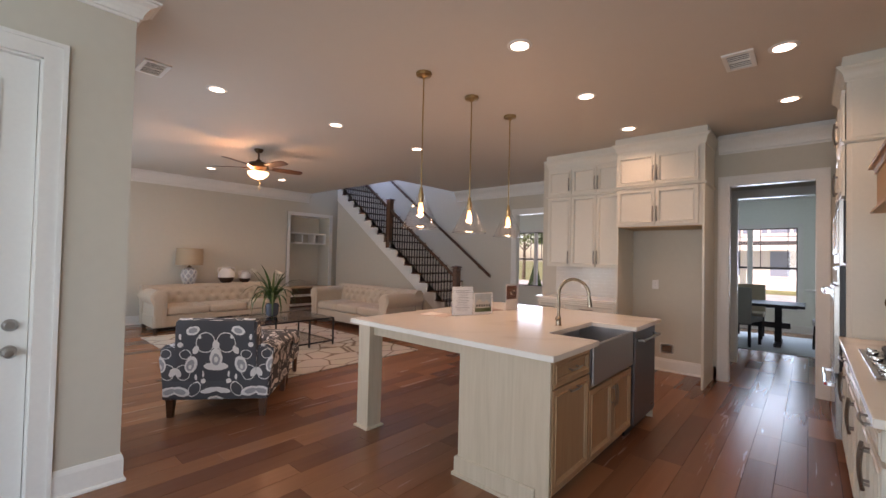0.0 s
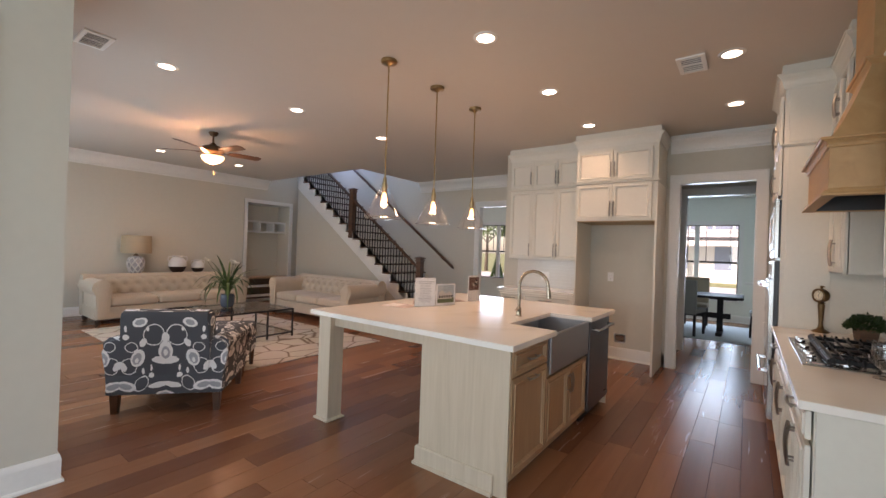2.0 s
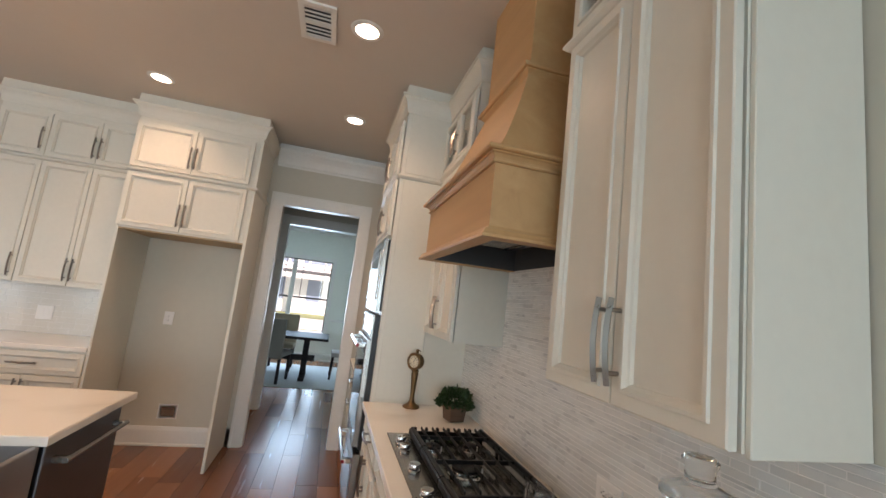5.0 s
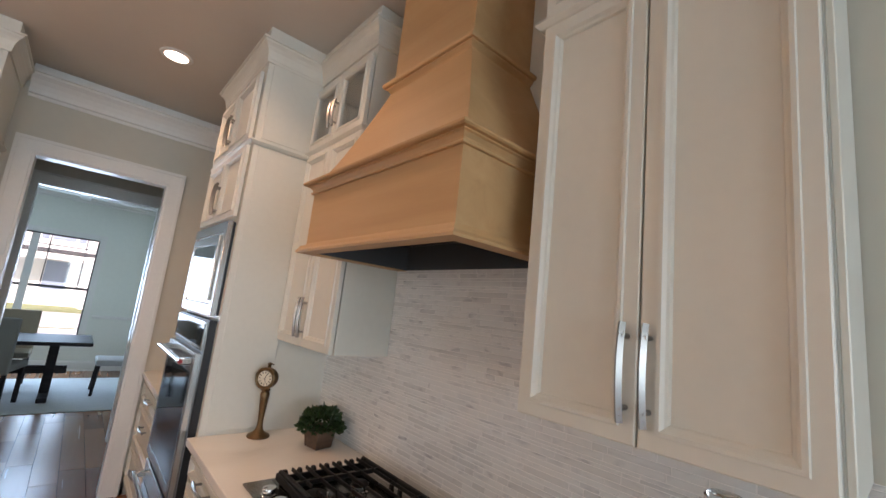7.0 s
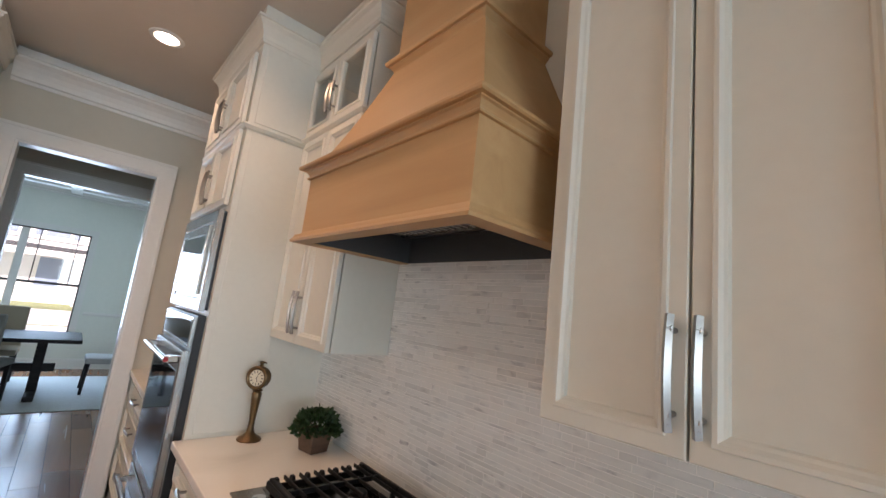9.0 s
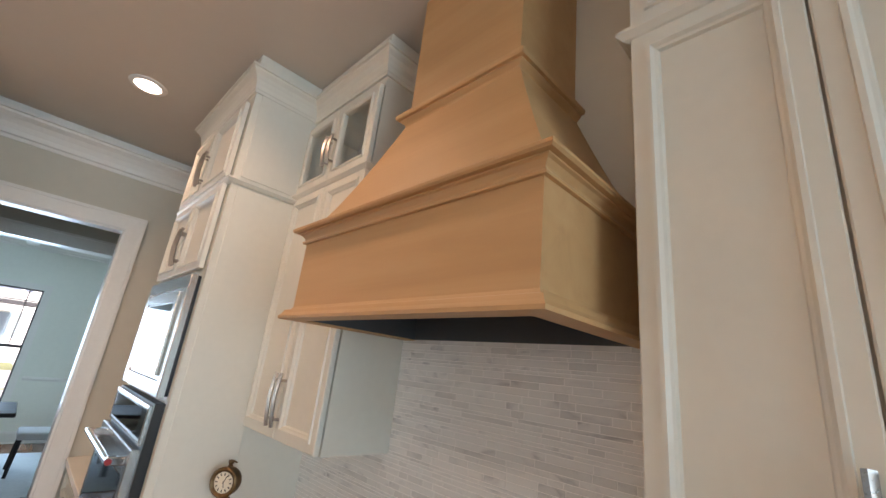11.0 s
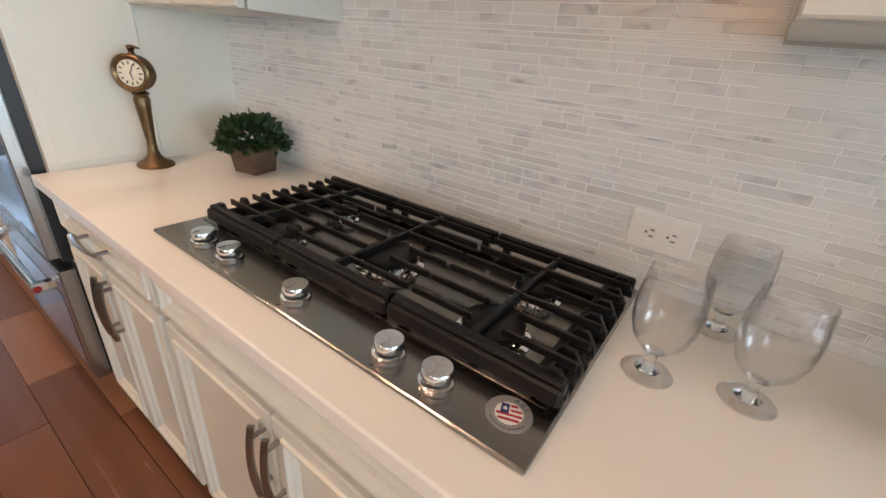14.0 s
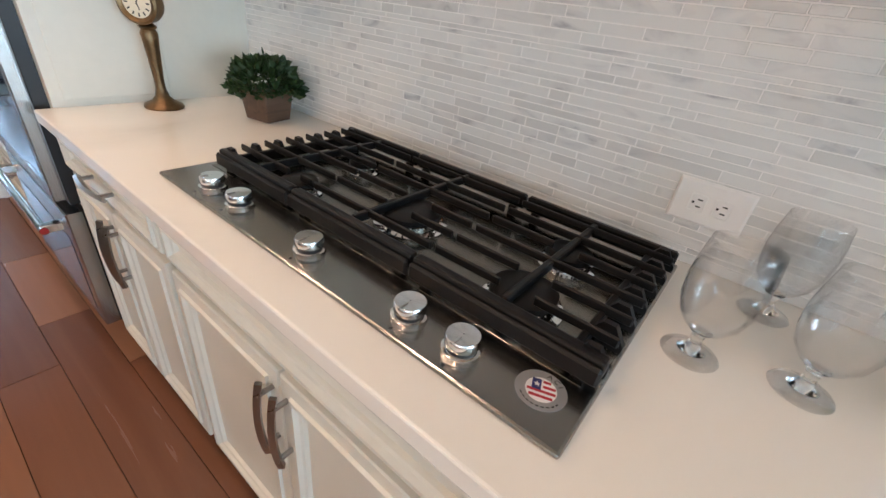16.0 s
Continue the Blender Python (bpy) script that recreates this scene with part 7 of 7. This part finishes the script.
house(-1.5, 37, 13, 5.8, M_SIDING, "white two-storey house with dark roof and porch")
house(-48, 46, 13, 5.8, M_STONE, "grey stone two-storey house with dark roof")
house(16, 38, 13, 5.8, M_STONE, "grey stone two-storey house with dark roof")

M_BARK = mat("tree bark", (0.10, 0.075, 0.05), 0.9, vary=0.3, scale=10, bump=0.5, bump_scale=60)
M_CROWN = mat("tree leaves", (0.13, 0.21, 0.065), 0.7, vary=0.4, scale=3)


def tree(x, y, h, seed):
    r = random.Random(seed)
    t = thing("tree", pose(x, y, -0.17), "leafy green street tree", "tree", "trees along the street")
    bm = B()
    tube(bm, [(0, 0, 0), (0.05, 0, h * 0.25), (0.0, 0.05, h * 0.5), (0.1, 0, h * 0.8)], [0.16, 0.12, 0.08, 0.03], 8)
    for k in range(7):
        a, z = r.random() * 6.28, h * r.uniform(0.3, 0.65)
        tube(bm, [(0, 0, z), (0.5 * math.cos(a), 0.5 * math.sin(a), z + 0.5), (1.2 * math.cos(a), 1.2 * math.sin(a), z + 1.1)], [0.06, 0.04, 0.015], 6)
    part("trunk", bm, M_BARK, t)
    me = leaf_cloud(2600, h * 0.30, h * 0.30, h * 0.42, 0.26, seed, 0.4)
    me.materials.append(M_CROWN)
    part("crown", me, None, t).location = (0, 0, h * 0.52)


for k, (x, y, h) in enumerate(((-11.5, 34, 8), (-14.5, 46, 11), (-9.5, 45, 10), (-17.5, 33, 7), (-6.5, 47, 11), (7, 33, 6.5), (-22, 48, 12), (-12.0, 50, 12))):
    tree(x, y, h, 20 + k)
M_CONIF = mat("arborvitae leaves", (0.10, 0.19, 0.035), 0.7, vary=0.3, scale=6)
sb = thing("conical_shrub", pose(-7.35, 16.6, -0.17), "small bright green conical shrub", "shrub")
vs_me = leaf_cloud(1500, 0.30, 0.30, 1.35, 0.10, 77, 0.3)
for v in vs_me.vertices:
    q = max(0.08, 1.1 - max(v.co.z, 0) / 1.4)
    v.co.x *= q
    v.co.y *= q
vs_me.materials.append(M_CONIF)
part("foliage", vs_me, None, sb).location = (0, 0, 0.3)
part("trunk", tube(B(), [(0, 0, 0), (0, 0, 0.6)], 0.03, 8), M_BARK, sb)
# unseen slabs added behind the house to keep sun out of the rear windows
setting("overhang_slab", box(B(), -10.5, 1.4, -7.0, -1.52, 3.2, 3.35), M_TRIM, "unseen white slab keeping sun off the rear windows", "roof")
setting("sun_slab_living", box(B(), -10.5, -3.12, -1.5, 3.14, 3.2, 3.35), M_TRIM, "unseen white slab keeping sun off the living room windows", "roof")


# ---- marble splashback strips ----
def splash(name, regions, seed, parts_near, label, mats, heights, lengths, to_world, grout_mat):
    """Random strips laid in courses; each region is (u0, u1, z0, z1) on a wall plane."""
    rr = random.Random(seed)
    base = B()
    for u0, u1, z0, z1 in regions:
        p = [to_world(u, d, z) for u in (u0, u1) for d in (0.0008, 0.004) for z in (z0, z1)]
        lo = [min(q[i] for q in p) for i in range(3)]
        hi = [max(q[i] for q in p) for i in range(3)]
        box(base, lo[0], hi[0], lo[1], hi[1], lo[2], hi[2])
    wallob = setting(name, base, grout_mat, label, "backsplash")
    pieces = []
    z0 = min(r[2] for r in regions)
    z1 = max(r[3] for r in regions)
    z = z0
    while z < z1 - 0.004:
        hh = rr.choice(heights)
        for r in regions:  # courses break at the edges of a region
            if z + 0.006 < r[3] < z + hh + 0.006:
                hh = r[3] - z
        for u0, u1, a, b in regions:
            if z + 0.002 < a or z >= b - 0.002:
                continue
            top = min(z + hh, b)
            u = u0 - rr.random() * 0.1
            while u < u1:
                L = rr.choice(lengths)
                s, e = max(u, u0), min(u + L, u1)
                if e - s > 0.006:
                    pieces.append((s, e, z, top))
                u += L
        z += hh
    g = 0.0012
    cache = {}

    def piece_mesh(w, h, d):
        key = (round(w, 4), round(h, 4), d)
        if key not in cache:
            bm = B()
            pts = [to_world(u, dd, zz) for dd, i in ((0.004, 0.0), (0.004 + d, 0.0006)) for u, zz in ((g + i, g + i), (w - g - i, g + i), (w - g - i, h - g - i), (g + i, h - g - i))]
            o = Vector(to_world(0, 0, 0))
            v = [bm.verts.new(Vector(p) - o) for p in pts]
            for f in ((4, 5, 6, 7), (0, 1, 5, 4), (1, 2, 6, 5), (2, 3, 7, 6), (3, 0, 4, 7)):
                bm.faces.new([v[i] for i in f])
            cache[key] = mesh_of("tile", bm, mats[0])
        return cache[key]
    mid = parts_near
    pieces.sort(key=lambda q: ((q[0] + q[1]) / 2 - mid[0]) ** 2 + ((q[2] + q[3]) / 2 - mid[1]) ** 2 * 2)
    o = Vector(to_world(0, 0, 0))
    for s, e, a, b in pieces[:mid[2]]:
        ob = new("tile", piece_mesh(e - s, b - a, rr.choice((0.0010, 0.0014, 0.0018))))
        ob.parent = wallob
        ob.location = Vector(to_world(s, 0, a))
    rest = pieces[mid[2]:]
    if rest:
        vs, fs = [], []
        for s, e, a, b in rest:
            k = len(vs)
            d = rr.choice((0.0010, 0.0014, 0.0018))
            vs += [to_world(u, dd, zz) for dd, i in ((0.004, 0.0), (0.004 + d, 0.0006)) for u, zz in ((s + g + i, a + g + i), (e - g - i, a + g + i), (e - g - i, b - g - i), (s + g + i, b - g - i))]
            fs += [(k + 4, k + 5, k + 6, k + 7)] + [(k + i, k + (i + 1) % 4, k + 4 + (i + 1) % 4, k + 4 + i) for i in range(4)]
        bm = B()
        vv = [bm.verts.new(v) for v in vs]
        for f in fs:
            bm.faces.new([vv[i] for i in f])
        tagged(part("tiles", bm, mats[1], wallob), kind="stuff")


# north edge to south edge of the cooktop wall; u runs south
splash("backsplash_cooktop", [(0.0, 2.246, 0.9205, 1.384), (0.616, 1.614, 1.384, 1.84)],
       7, (1.45, 1.05, 300), "grey-white marble strip splashback", (M_TILE, M_TILE_FAR), (0.0105, 0.0155, 0.0205, 0.0205), (0.045, 0.06, 0.08, 0.10, 0.13, 0.16, 0.20),
       lambda u, d, z: (XE - d, 7.146 - u, z), M_GROUT)
splash("backsplash_coffee", [(0.0, 1.14, 0.9205, 1.359)], 9, (0.6, 1.1, 200), "glossy white tile splashback of the coffee nook", (M_GLOSSTILE, M_GLOSSTILE), (0.05,), (0.1, 0.15),
       lambda u, d, z: (-2.733 + u, YN - d, z), M_GROUT)


# ---- floor boards ----
flr = setting("floor", box(B(), XW, XE, -1.36, 14.5, -0.14, -0.012), M_GAP, "reddish-brown hickory board floor", "floor")
BW = 0.168
board_cache = {}


def board_mesh(length):
    if length not in board_cache:
        bm = B()
        g = 0.0009
        box(bm, g, BW - g, g, length - g, -0.0118, 0.0)
        top = [e for e in bm.edges if all(v.co.z > -0.001 for v in e.verts)]
        bmesh.ops.bevel(bm, geom=top, offset=0.0009, segments=1, affect="EDGES")
        board_cache[length] = mesh_of("board", bm, M_FLOOR)
    return board_cache[length]


rng = random.Random(11)
near, far = [], []
x = XW
while x < XE - 0.02:
    y = -1.36 - rng.random() * 1.2
    while y < 14.5:
        L = rng.choice((0.6, 0.9, 1.2, 1.5, 1.8))
        y1 = min(y + L, 14.5)
        y0 = max(y, -1.36)
        if y1 - y0 > 0.02 and not (x < -3.09 - BW and y1 < 3.3):
            whole = y >= -1.36 and y + L <= 14.5 and x + BW <= XE
            close = -4.4 < x < 0.5 and 2.9 < y0 < 9.0
            (near if whole and close else far).append((x, y0, y1, L))
        y += L
    x += BW
rng.shuffle(near)
near.sort(key=lambda b: (b[0] + 0.8) ** 2 * 0.5 + (b[1] - 5.0) ** 2 * 0.3)
for x, y0, y1, L in near[:300]:
    ob = new("board", board_mesh(L))
    ob.parent = flr
    ob.location = (x, y0, 0)
verts, faces = [], []
for x, y0, y1, L in near[300:] + far:
    g = 0.0009
    x1 = min(x + BW, XE)
    k = len(verts)
    b = 0.0009
    verts += [(x + g, y0 + g, -0.0115), (x1 - g, y0 + g, -0.0115), (x1 - g, y1 - g, -0.0115), (x + g, y1 - g, -0.0115),
              (x + g + b, y0 + g + b, 0), (x1 - g - b, y0 + g + b, 0), (x1 - g - b, y1 - g - b, 0), (x + g + b, y1 - g - b, 0)]
    faces += [(k + 4, k + 5, k + 6, k + 7)] + [(k + i, k + (i + 1) % 4, k + 4 + (i + 1) % 4, k + 4 + i) for i in range(4)]
me = bpy.data.meshes.new("boards")
me.from_pydata(verts, [], faces)
me.materials.append(M_FLOOR_FAR)
tagged(part("boards", me, None, flr), kind="stuff")
